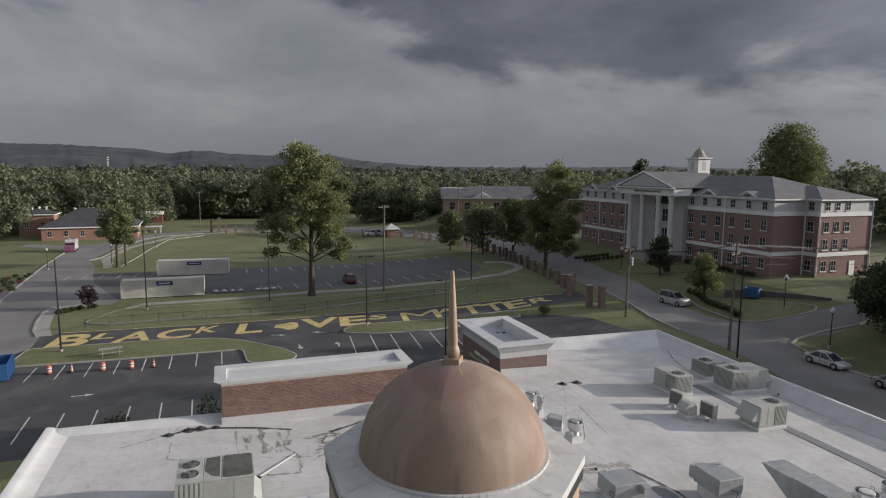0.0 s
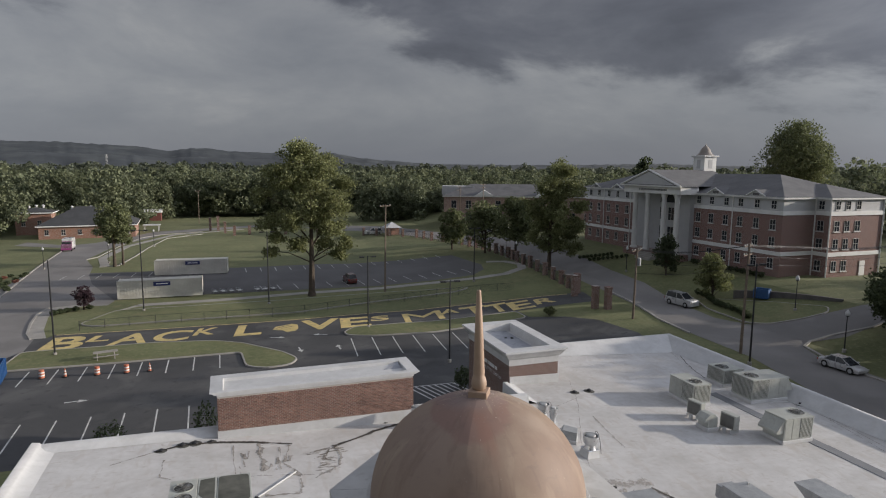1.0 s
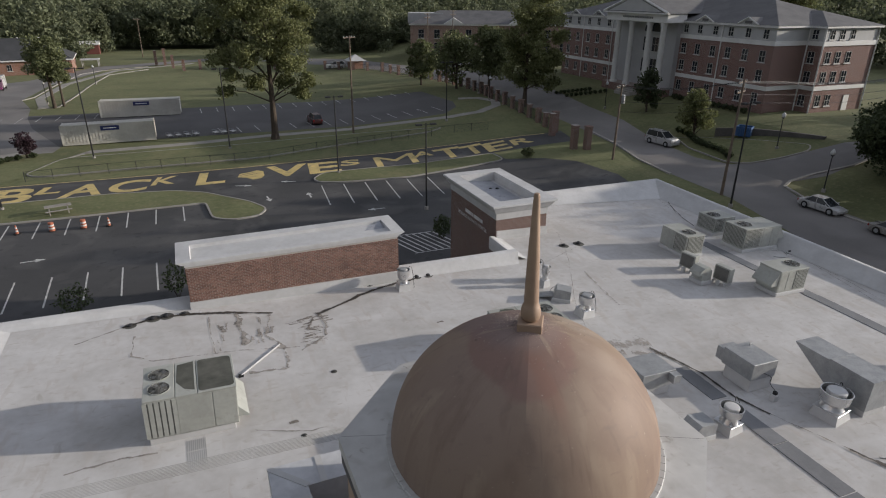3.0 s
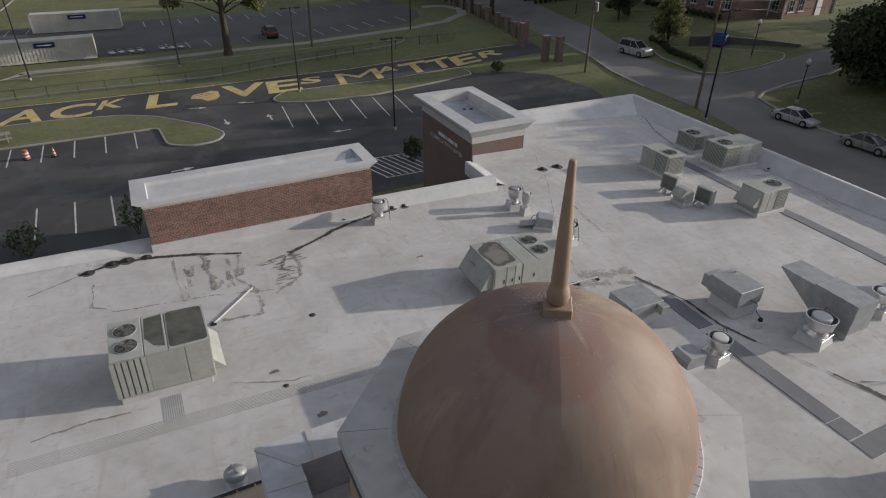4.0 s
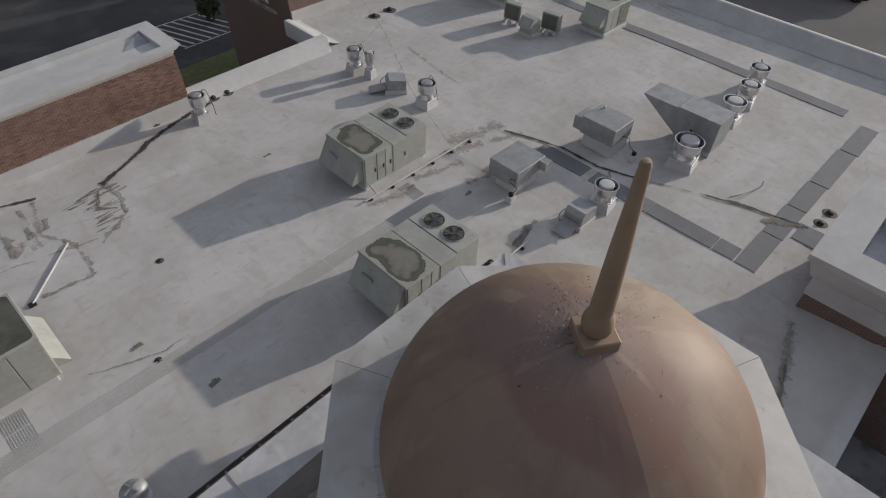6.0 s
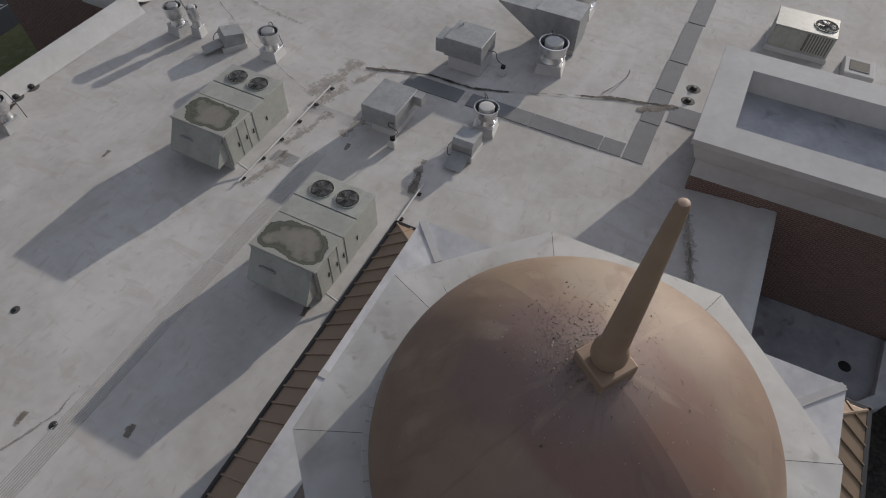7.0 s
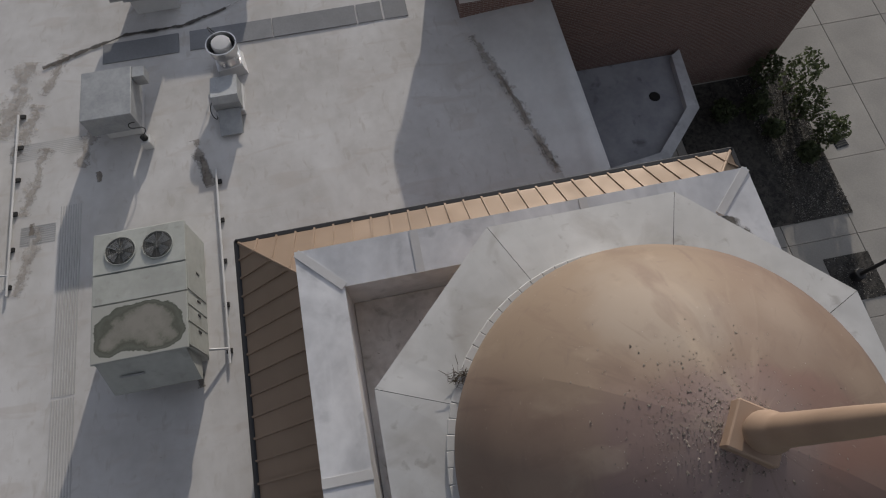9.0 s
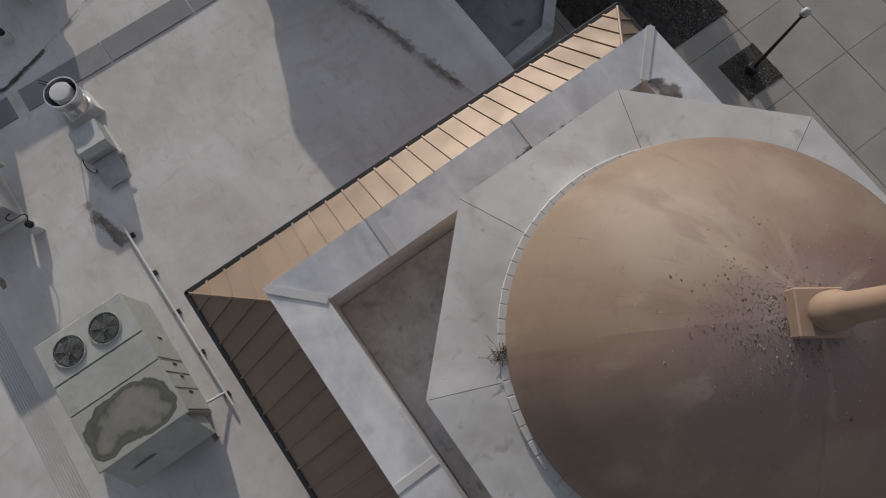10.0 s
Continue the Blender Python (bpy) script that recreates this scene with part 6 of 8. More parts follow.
seam([(10.8, 11.7), (12.6, 16.0), (15.6, 21.2), (17.2, 24.9)], 0.05, M_STAIN, 0.016, 21, 0.5)
seam([(29.8, 30.7), (28.4, 27.2), (27.4, 24.0)], 0.05, M_STAIN, 0.016, 23, 0.4)
seam([(29.8, 17.4), (29.2, 13.5), (28.2, 9.0)], 0.05, M_STAIN, 0.016, 24, 0.4)
seam([(30.8, 31.0), (28.3, 26.3), (27.7, 24.9), (27.2, 23.2)], 0.05, M_TAR, 0.022, 41, 0.9)
seam([(30.2, 19.2), (29.2, 15.0), (28.2, 11.2)], 0.06, M_STAIN, 0.022, 42, 0.6)
seam([(15.3, 19.1), (14.9, 17.0), (14.6, 15.1)], 0.16, M_FAINT, 0.018, 43, 0.6)
# short washed-out dashes where water stands by the long parapet box
rng_s = np.random.default_rng(9)
for k in range(34):
    x, y = rng_s.normal(-0.1, 0.45), rng_s.uniform(16.2, 18.7)
    d = rng_s.uniform(0.12, 0.4)
    seam([(x - d, y - rng_s.uniform(-0.03, 0.06)), (x + d, y + rng_s.uniform(0, 0.08))], rng_s.uniform(0.06, 0.14), (M_GRIME, M_STAIN, M_STAIN)[k % 3], 0.0225 + 0.0002 * k, 30 + k, 0.6)
for k in range(16):
    x, y = rng_s.normal(-3.0, 0.9), rng_s.uniform(16.6, 19.6)
    d = rng_s.uniform(0.15, 0.5)
    seam([(x, y - d), (x + rng_s.uniform(-0.1, 0.1), y + d)], rng_s.uniform(0.12, 0.3), M_STAIN, 0.0195 + 0.0002 * k, 70 + k, 0.6)
seam([(13.3, 11.3), (13.6, 10.4), (14.05, 8.95), (14.05, 7.3), (14.5, 6.0)], 0.10, M_TAR, 0.032, 11, 0.9)
seam([(14.5, 6.0), (15.3, 4.1), (15.7, 3.2)], 0.09, M_STAIN, 0.032, 12, 0.8)
seam([(15.5, 3.6), (16.0, 2.4), (16.23, 1.45), (16.5, 0.28)], 0.11, M_TAR, 0.034, 13, 1.0)
seam([(15.7, 1.6), (16.1, 0.9), (16.4, 0.4)], 0.42, M_GRIME, 0.036, 15, 0.8)
for k, (x, y, d, w) in enumerate(((12.3, 12.0, 1.3, 0.9), (11.2, 11.6, 0.8, 0.6), (13.0, 11.0, 0.7, 0.5), (9.5, 11.3, 1.0, 0.5), (7.2, 11.35, 0.9, 0.45), (10.6, 9.9, 0.9, 0.5))):
    seam([(x - d, y + 0.25), (x, y - 0.05), (x + d, y - 0.3)], w, M_FAINT, 0.017 + 0.0003 * k, 90 + k, 0.9)
seam([(11.9, -1.0), (10.6, -1.4), (9.4, -1.7), (8.3, -1.95), (6.95, -2.3)], 0.42, M_FAINT, 0.06, 25, 0.9)
seam([(10.4, -1.45), (9.4, -1.72), (8.6, -1.88)], 0.15, M_GRIME, 0.064, 26, 1.0)
seam([(8.2, -1.98), (7.6, -2.1), (7.1, -2.25)], 0.16, M_GRIME, 0.064, 29, 1.0)
seam([(8.4, 6.75), (8.9, 6.85), (9.5, 7.0), (9.95, 7.05)], 0.55, M_STAIN, 0.018, 27, 0.5)
seam([(8.45, 6.78), (9.0, 6.85), (9.4, 6.95)], 0.3, M_GRIME, 0.021, 28, 0.9)
# dark silt where water stands against the inner edge of the tower's ledges
for side, u0, u1, wide in ((3, 0.3, 2.55, 0.30), (2, -2.95, -1.75, 0.62)):
    bm = bmesh.new()
    uv = bm.loops.layers.uv.new("across")
    prev, n = None, 14
    for k in range(n + 1):
        u = u0 + (u1 - u0) * k / n
        d1 = LEDGE_IN + 0.01 + max(0.05, wide * (0.75 + 0.6 * noise.noise(Vector((u * 2.0, side, 3)))) * math.sin(math.pi * (k + 0.6) / (n + 1.2)) ** 0.6)
        row = [bm.verts.new((u, d, Z_IN + (Z_RIM - Z_IN) * (d - LEDGE_IN) / (RIM - LEDGE_IN) + 0.006)) for d in (LEDGE_IN + 0.005, min(d1, RIM - 0.02))]
        if prev:
            f = bm.faces.new((prev[0], row[0], row[1], prev[1]))
            for lp, e in zip(f.loops, (-0.5, -0.5, 1, 1)):
                lp[uv].uv = (e, 0)
        prev = row
    bmesh.ops.transform(bm, matrix=pose(0, 0, 0, 0, 0, 90 * side), verts=bm.verts)
    lower("silt_stain", bm, M_SILT, rotunda, "dark dried silt")
for k, (x, y) in enumerate(((-2.1, 11.35), (3.35, 7.14), (8.07, 11.23), (-1.2, 8.9), (5.4, 16.3), (9.3, 9.6))):
    seam([(x - 0.16, y), (x + 0.16, y + 0.05)], 0.2, M_GRIME, 0.0205, 120 + k, 0.7)

# ---- the brick hall up the street ----
M_GLASS = surface("dark_window_glass", (0.035, 0.04, 0.048), (0.02, 0.022, 0.026), 0.12, grain=2, stain=0.7, amount=0.5, bump=0.0)
M_HALLBRICK = brick_face("hall_brickwork", (0.26, 0.145, 0.122), (0.33, 0.275, 0.25), 1.3)
hall = thing("brick_hall", "long four-storey brick hall with a white portico and cupola", "building")
G0, B0, B1, U0, U1, EAVES, RIDGE = 4.4, 8.05, 8.62, 13.95, 14.55, 16.25, 19.7
XF, XB, YS, YN = 70.5, 88.0, 56.0, 107.0
MAIN = [(XF, YS), (76.7, YS), (76.7, 53.6), (87.2, 53.6), (87.2, YS), (XB, YS), (XB, YN), (XF, YN)]


def grown(poly, d):
    """An outline with square corners pushed outwards by d (counter-clockwise)."""
    out = []
    n = len(poly)
    for i in range(n):
        p, a, b = Vector(poly[i]), Vector(poly[i - 1]), Vector(poly[(i + 1) % n])
        u, v = (p - a).normalized(), (b - p).normalized()
        out.append((p.x + d * (u.y + v.y), p.y - d * (u.x + v.x)))
    return out


part("wall", prism(bmesh.new(), MAIN, G0, U0), M_HALLBRICK, hall, "dark red brick wall")
part("upper_wall", prism(bmesh.new(), MAIN, U1, EAVES), M_SIDING, hall, "grey panelled top storey")
part("lower_band", prism(bmesh.new(), grown(MAIN, 0.12), B0, B1), M_TRIM, hall, "white stone band")
part("upper_band", prism(bmesh.new(), grown(MAIN, 0.15), U0, U1), M_TRIM, hall, "white stone band")
part("eaves", prism(bmesh.new(), grown(MAIN, 0.45), EAVES, EAVES + 0.28), M_TRIM, hall, "white eaves board")


def hipped(poly_rect, z0, z1, over, name="roof", parent=hall, mat=M_SHINGLE):
    x0, x1, y0, y1 = poly_rect
    x0, x1, y0, y1 = x0 - over, x1 + over, y0 - over, y1 + over
    bm = bmesh.new()
    if x1 - x0 < y1 - y0:
        h = (x1 - x0) / 2
        r = [((x0 + x1) / 2, y0 + h), ((x0 + x1) / 2, y1 - h)]
    else:
        h = (y1 - y0) / 2
        r = [(x0 + h, (y0 + y1) / 2), (x1 - h, (y0 + y1) / 2)]
    v = [bm.verts.new((x, y, z0)) for x, y in rect(x0, x1, y0, y1)]
    a, b = (bm.verts.new((*p, z1)) for p in r)
    if x1 - x0 < y1 - y0:
        for f in ((v[0], v[1], a), (v[1], v[2], b, a), (v[2], v[3], b), (v[3], v[0], a, b)):
            bm.faces.new(f)
    else:
        for f in ((v[0], v[1], b, a), (v[1], v[2], b), (v[2], v[3], a, b), (v[3], v[0], a)):
            bm.faces.new(f)
    bm.faces.new(v[::-1])
    return part(name, bm, mat, parent, "grey shingle roof")


hipped((XF, XB, YS, YN), EAVES + 0.28, RIDGE, 0.5)
hipped((76.7, 87.2, 53.6, 66), EAVES + 0.27, RIDGE - 1.4, 0.5)


M_SASH = surface("weathered_window_paint", (0.56, 0.55, 0.53), (0.42, 0.41, 0.39), 0.6, grain=4, stain=0.5, amount=0.4)


def window_mesh(w, h):
    """Frame, two sashes and sill of a white window in the x = 0 plane that faces -x."""
    fr = bmesh.new()
    t = 0.035
    ys, zs = (-w / 2 - t, -w / 2, -0.018, 0.018, w / 2, w / 2 + t), (-h / 2 - t, -h / 2, -0.026, 0.026, h / 2, h / 2 + t)
    grid = [[fr.verts.new((-0.07, y, z)) for z in zs] for y in ys]
    for i in range(5):
        for j in range(5):
            if i % 2 == 0 or j % 2 == 0:
                fr.faces.new((grid[i][j], grid[i + 1][j], grid[i + 1][j + 1], grid[i][j + 1]))
    for e in bmesh.ops.extrude_face_region(fr, geom=fr.faces[:])["geom"]:
        if isinstance(e, bmesh.types.BMVert):
            e.co.x = 0.02
    pn = new_box(-0.02, 0.01, -w / 2, w / 2, -h / 2, h / 2)
    si = new_box(-0.16, 0.02, -w / 2 - 0.18, w / 2 + 0.18, -h / 2 - t - 0.14, -h / 2 - t)
    return mesh_of(fr, "window_frame", M_SASH), mesh_of(pn, "pane", M_GLASS), mesh_of(si, "window_sill", M_SASH)


W_STD, W_SMALL, W_TALL = window_mesh(0.95, 1.45), window_mesh(0.85, 1.15), window_mesh(1.5, 2.2)


def window(parent, meshes, x, y, z, turn=0):
    w = new("window", meshes[0])
    w.parent = parent
    w.matrix_local = pose(x, y, z, 0, 0, turn)
    for name, me in (("pane", meshes[1]), ("window_sill", meshes[2])):
        o = new(name, me)
        o.parent = w
    return w


for y in (72.6, 69.7, 66.6, 63.7, 60.6, 57.6, 105.0, 101.9, 98.4, 95.4, 92.2, 89.6):
    for z, kind in ((15.4, W_SMALL), (12.5, W_STD), (9.95, W_STD), (6.85, W_STD)):
        window(hall, kind, XF, y, z)
for z, kind in ((15.4, W_SMALL), (12.4, W_STD), (9.8, W_STD), (6.6, W_STD)):
    window(hall, kind, 76.7, 55.0, z)
    for x in (78.1, 80.1, 82.2):
        if z > 7 or x < 82:
            window(hall, kind, x, 53.6, z, 90)
door = part("door", new_box(83.3, 84.4, 53.5, 53.62, 4.9, 7.2), M_TRIM, hall, "pale side door")
for y in (65.2, 74.2, 91.0, 100.0):
    part("downpipe", tube(bmesh.new(), (XF - 0.12, y, G0), (XF - 0.12, y, EAVES), 0.09, n=6), M_TRIM, hall)
for x, y in ((76.6, 55.9), (76.6, 53.5), (87.3, 53.5)):
    part("downpipe", tube(bmesh.new(), (x, y, G0), (x, y, EAVES), 0.11, n=6), M_TRIM, hall)
# small gables along the eaves
for y in (60.5, 68.5, 95.0, 102.5):
    bm = bmesh.new()
    v = [bm.verts.new(p) for p in ((XF - 0.5, y - 1.7, EAVES + 0.3), (XF - 0.5, y + 1.7, EAVES + 0.3), (XF - 0.5, y, EAVES + 1.15))]
    bm.faces.new((v[0], v[1], v[2]))
    part("gable", bm, M_SIDING, hall, "small grey gable")
    bm = bmesh.new()
    v = [bm.verts.new(p) for p in ((XF - 0.62, y - 1.85, EAVES + 0.27), (XF - 0.62, y + 1.85, EAVES + 0.27), (XF - 0.62, y, EAVES + 1.24), (XF + 3.4, y - 1.85, EAVES + 0.27), (XF + 3.4, y + 1.85, EAVES + 0.27), (XF + 3.4, y, EAVES + 1.24))]
    bm.faces.new((v[0], v[2], v[5], v[3])), bm.faces.new((v[1], v[4], v[5], v[2]))
    part("gable_roof", bm, M_SHINGLE, hall)
    bm = bmesh.new()
    for s in (-1, 1):
        tube(bm, (XF - 0.62, y, EAVES + 1.2), (XF - 0.62, y + s * 1.85, EAVES + 0.28), 0.11, n=4)
    part("gable_trim", bm, M_TRIM, hall, "white raking trim")
    part("gable_vent", new_box(XF - 0.53, XF - 0.5, y - 0.6, y + 0.6, EAVES + 0.4, EAVES + 0.75), M_SHINGLE, hall)
# portico
part("portico_wall", new_box(69.6, 70.49, 73.6, 89.0, G0, 17.2), M_SIDING, hall, "pale grey wall behind the columns")
part("portico_floor", new_box(66.6, 69.6, 73.4, 87.5, G0, 5.9), M_HALLBRICK, hall)
for y in (74.1, 77.4, 81.8, 85.3):
    c = smooth(part("column", turned(bmesh.new(), [(0.62, 5.9), (0.62, 6.2), (0.5, 6.3), (0.47, 9.0), (0.43, 15.6), (0.55, 15.8), (0.55, 16.15)], 16, (67.3, y)), M_TRIM, hall, "tall round white column"), 40)
part("entablature", new_box(66.7, 70.6, 72.9, 88.2, 16.15, 17.55, 0.06), M_TRIM, hall, "white entablature")
bm = bmesh.new()
for i in range(18):
    box(bm, 66.66, 66.7, 76.2 + i * 0.42, 76.5 + i * 0.42, 16.7, 17.0)
part("name_bars", bm, M_SHINGLE, hall)
bm = bmesh.new()
for x0, x1 in ((66.3, 66.75),):
    v = [bm.verts.new(p) for x in (x0, 80.0) for p in ((x, 72.6, 17.55), (x, 88.4, 17.55), (x, 80.5, 20.35))]
    for f in ((0, 1, 2), (3, 5, 4), (0, 2, 5, 3), (1, 4, 5, 2), (0, 3, 4, 1)):
        bm.faces.new([v[i] for i in f])
part("portico_roof", bm, M_SHINGLE, hall)
bm = bmesh.new()
v = [bm.verts.new(p) for p in ((66.28, 73.9, 17.75), (66.28, 87.1, 17.75), (66.28, 80.5, 20.0))]
bm.faces.new(v)
part("tympanum", bm, M_SIDING, hall, "pale tympanum")
bm = bmesh.new()
for s in (-1, 1):
    tube(bm, (66.25, 80.5, 20.3), (66.25, 80.5 + s * 8.1, 17.6), 0.2, n=4)
box(bm, 66.1, 66.7, 72.5, 88.5, 17.4, 17.62)
part("pediment_trim", bm, M_TRIM, hall, "white raking cornice")
for y in (78.2, 80.4):
    for z, kind in ((12.6, W_TALL), (9.2, W_TALL)):
        window(hall, kind, 69.6, y, z)
bm = turned(bmesh.new(), [(0, 0), (1.9, 0)], 24)
bmesh.ops.bisect_plane(bm, geom=bm.verts[:] + bm.edges[:] + bm.faces[:], plane_co=(0, 0, 0), plane_no=(1, 0, 0), clear_outer=True)
bmesh.ops.transform(bm, matrix=pose(69.56, 79.3, 14.6, 0, 90, 0), verts=bm.verts)
part("fanlight", bm, M_GLASS, hall, "arched fanlight")
for k in range(4):
    part("porch_step", new_box(65.2 + 0.35 * k, 66.65, 78 - 0.1 * k, 82 + 0.1 * k, G0, 4.9 + 0.25 * k), M_CONC, hall)
M_CUPOLA = surface("faded_cupola_metal", (0.30, 0.262, 0.228), (0.22, 0.19, 0.165), 0.6, grain=3, stain=0.8, amount=0.5, bump=0.0)
cup = part("cupola", new_box(77.8, 80.6, 80.0, 82.8, 18.8, 22.7, 0.05), M_TRIM, hall, "white square cupola")
for t in range(4):
    part("louvre", new_box(-1.42, -1.40, -0.45, 0.45, 20.6, 22.2, 0, pose(79.2, 81.4, 0, 0, 0, 90 * t)), M_SIDING, cup)
part("cupola_cornice", new_box(77.5, 80.9, 79.7, 83.1, 22.7, 22.95, 0.05), M_TRIM, cup)
smooth(part("cupola_dome", turned(bmesh.new(), [(1.6, 22.95), (1.25, 23.25), (1.0, 23.6), (0.85, 24.0), (0.5, 24.5), (0.12, 24.75), (0.05, 25.1), (0, 25.1)], 20, (79.2, 81.4)), M_CUPOLA, cup, "bell-shaped grey-brown dome"))

# ---- the brick building beyond the lawn ----
far_hall = thing("brick_block", "two-storey brick block with a grey hipped roof and white gables", "building", at=pose(56.8, 162.7, 4.0, 0, 0, -23))
part("wall", new_box(0, 46, 0, 16, -4, 7.9), brick_face("pale_brickwork", (0.36, 0.235, 0.185), (0.40, 0.34, 0.30), 1.6), far_hall)
part("eaves", new_box(-0.4, 46.4, -0.4, 16.4, 7.9, 8.25), M_TRIM, far_hall, "white eaves board")
o = hipped((0, 46, 0, 16), 8.25, 11.6, 0.5, "roof", far_hall)
part("roof_block", new_box(-1.0, 9, 5.5, 14, 8.3, 10.9), M_SIDING, far_hall)
for x in (12, 30):
    bm = bmesh.new()
    v = [bm.verts.new(p) for p in ((x - 3, -0.5, 8.2), (x + 3, -0.5, 8.2), (x, -0.5, 9.9), (x - 3, 4, 8.3), (x + 3, 4, 8.3), (x, 4, 9.9))]
    bm.faces.new((v[0], v[1], v[2])), bm.faces.new((v[0], v[2], v[5], v[3])), bm.faces.new((v[1], v[4], v[5], v[2]))
    part("gable", bm, M_TRIM, far_hall, "white gable")
for i in range(10):
    for z in (2.2, 5.7):
        window(far_hall, W_TALL, 3.0 + i * 4.4, 0, z, 90)

# ---- low brick houses by the wood ----
def house(m, sx, sy, wall_h, roof_h, label, chimney=True):
    h = thing("house", label, "house", at=m)
    part("wall", new_box(0, sx, 0, sy, 0, wall_h), brick_house, h)
    part("fascia", new_box(-0.6, sx + 0.6, -0.6, sy + 0.6, wall_h, wall_h + 0.3), M_TRIM, h, "white fascia")
    hipped((0, sx, 0, sy), wall_h + 0.3, wall_h + roof_h, 0.6, "roof", h, M_SLATE)
    for i in range(int(sx / 4)):
        window(h, W_STD, 2.0 + i * 4, 0, wall_h * 0.55, 90)
    for i in range(3):
        part("roof_vent", turned(bmesh.new(), [(0.3, 0), (0.3, 0.6), (0.45, 0.7), (0.3, 1.0), (0, 1.05)], 10, (sx * (0.3 + 0.2 * i), sy * 0.55)), M_WHITE, h).location = (0, 0, wall_h + roof_h * 0.82)
    return h


brick_house = brick_face("house_brickwork", (0.33, 0.17, 0.12), (0.35, 0.28, 0.24), 1.6)
house(pose(-54, 184.5, 0, 0, 0, 4), 24, 17, 3.4, 5.2, "low brick house with a dark hipped roof")
tall = house(pose(-63, 198, 0, 0, 0, 4), 9, 10, 6.3, 1.6, "taller brick house end with a shallow roof")
shed = thing("garden_shed", "small red shed with a pale roof at the lawn's edge", "shed", at=pose(-34.5, 242, 0))
part("wall", new_box(0, 6, 0, 4, 0, 3.0), plain("red_boards", (0.17, 0.06, 0.05), 0.7), shed)
part("roof", prism(bmesh.new(), rect(-0.3, 6.3, -0.3, 4.3), 3.0, lambda x, y: 3.3 + (0.9 if y > 0 else 0)), M_TRIM, shed)
part("window", new_box(1.2, 2.2, -0.03, 0.0, 1.2, 2.0), M_TRIM, shed)
kiosk = thing("gatehouse", "small brick gatehouse with a pale roof", "kiosk", at=pose(38.2, 158, 1.0))
part("wall", new_box(0, 3.4, 0, 3.4, -1, 2.4), brick_house, kiosk)
hipped((0, 3.4, 0, 3.4001), 2.4, 4.0, 0.7, "roof", kiosk, M_SIDING)
shelter = thing("picnic_shelter", "low white picnic shelter by the road", "shelter", at=pose(-29.5, 200, 0))
part("roof", new_box(-0.3, 4.6, -0.3, 3.3, 1.9, 2.1), M_WHITE, shelter)
for x in (0.1, 4.2):
    for y in (0.1, 2.9):
        part("post", new_box(x - 0.08, x + 0.08, y - 0.08, y + 0.08, 0, 1.9), M_WHITE, shelter)

# ---- trees, hedges, woods and hills ----
def quads(name, centres, sizes, mat, rng, squash=1.0):
    """One mesh of small bent leaves (two triangles each) at the centres, turned at random."""
    n = len(centres)
    a = rng.normal(size=(n, 3))
    a /= np.linalg.norm(a, axis=1)[:, None]
    b = np.cross(a, rng.normal(size=(n, 3)))
    b /= np.linalg.norm(b, axis=1)[:, None] + 1e-9
    c = np.cross(a, b)
    s = np.asarray(sizes).reshape(-1, 1)
    pts = np.stack([centres - a * s, centres + b * s * 0.62 + c * s * 0.12, centres + a * s, centres - b * s * 0.62 + c * s * 0.12], 1).reshape(-1, 3)
    me = bpy.data.meshes.new(name)
    me.vertices.add(4 * n)
    me.vertices.foreach_set("co", pts.ravel())
    me.loops.add(4 * n)
    me.polygons.add(n)
    me.loops.foreach_set("vertex_index", np.arange(4 * n, dtype=np.int32))
    me.polygons.foreach_set("loop_start", np.arange(0, 4 * n, 4, dtype=np.int32))
    me.update(calc_edges=True)
    me.materials.append(mat)
    return me


def clumps(rng, n, rx, ry, rz, z0, ragged=0.35):
    """Centres of leaf clumps spread through an uneven egg-shaped crown above z0."""
    out = []
    while len(out) < n:
        p = rng.uniform(-1, 1, 3)
        r = np.linalg.norm(p)
        d = p / (r + 1e-9)
        lim = 1 - ragged * (0.5 + 0.5 * noise.noise(Vector(d) * 1.7 + Vector((n * 0.37, rx, rz))))
        if 0.25 < r < lim:
            out.append((p[0] * rx, p[1] * ry, z0 + rz + p[2] * rz))
    return np.array(out)


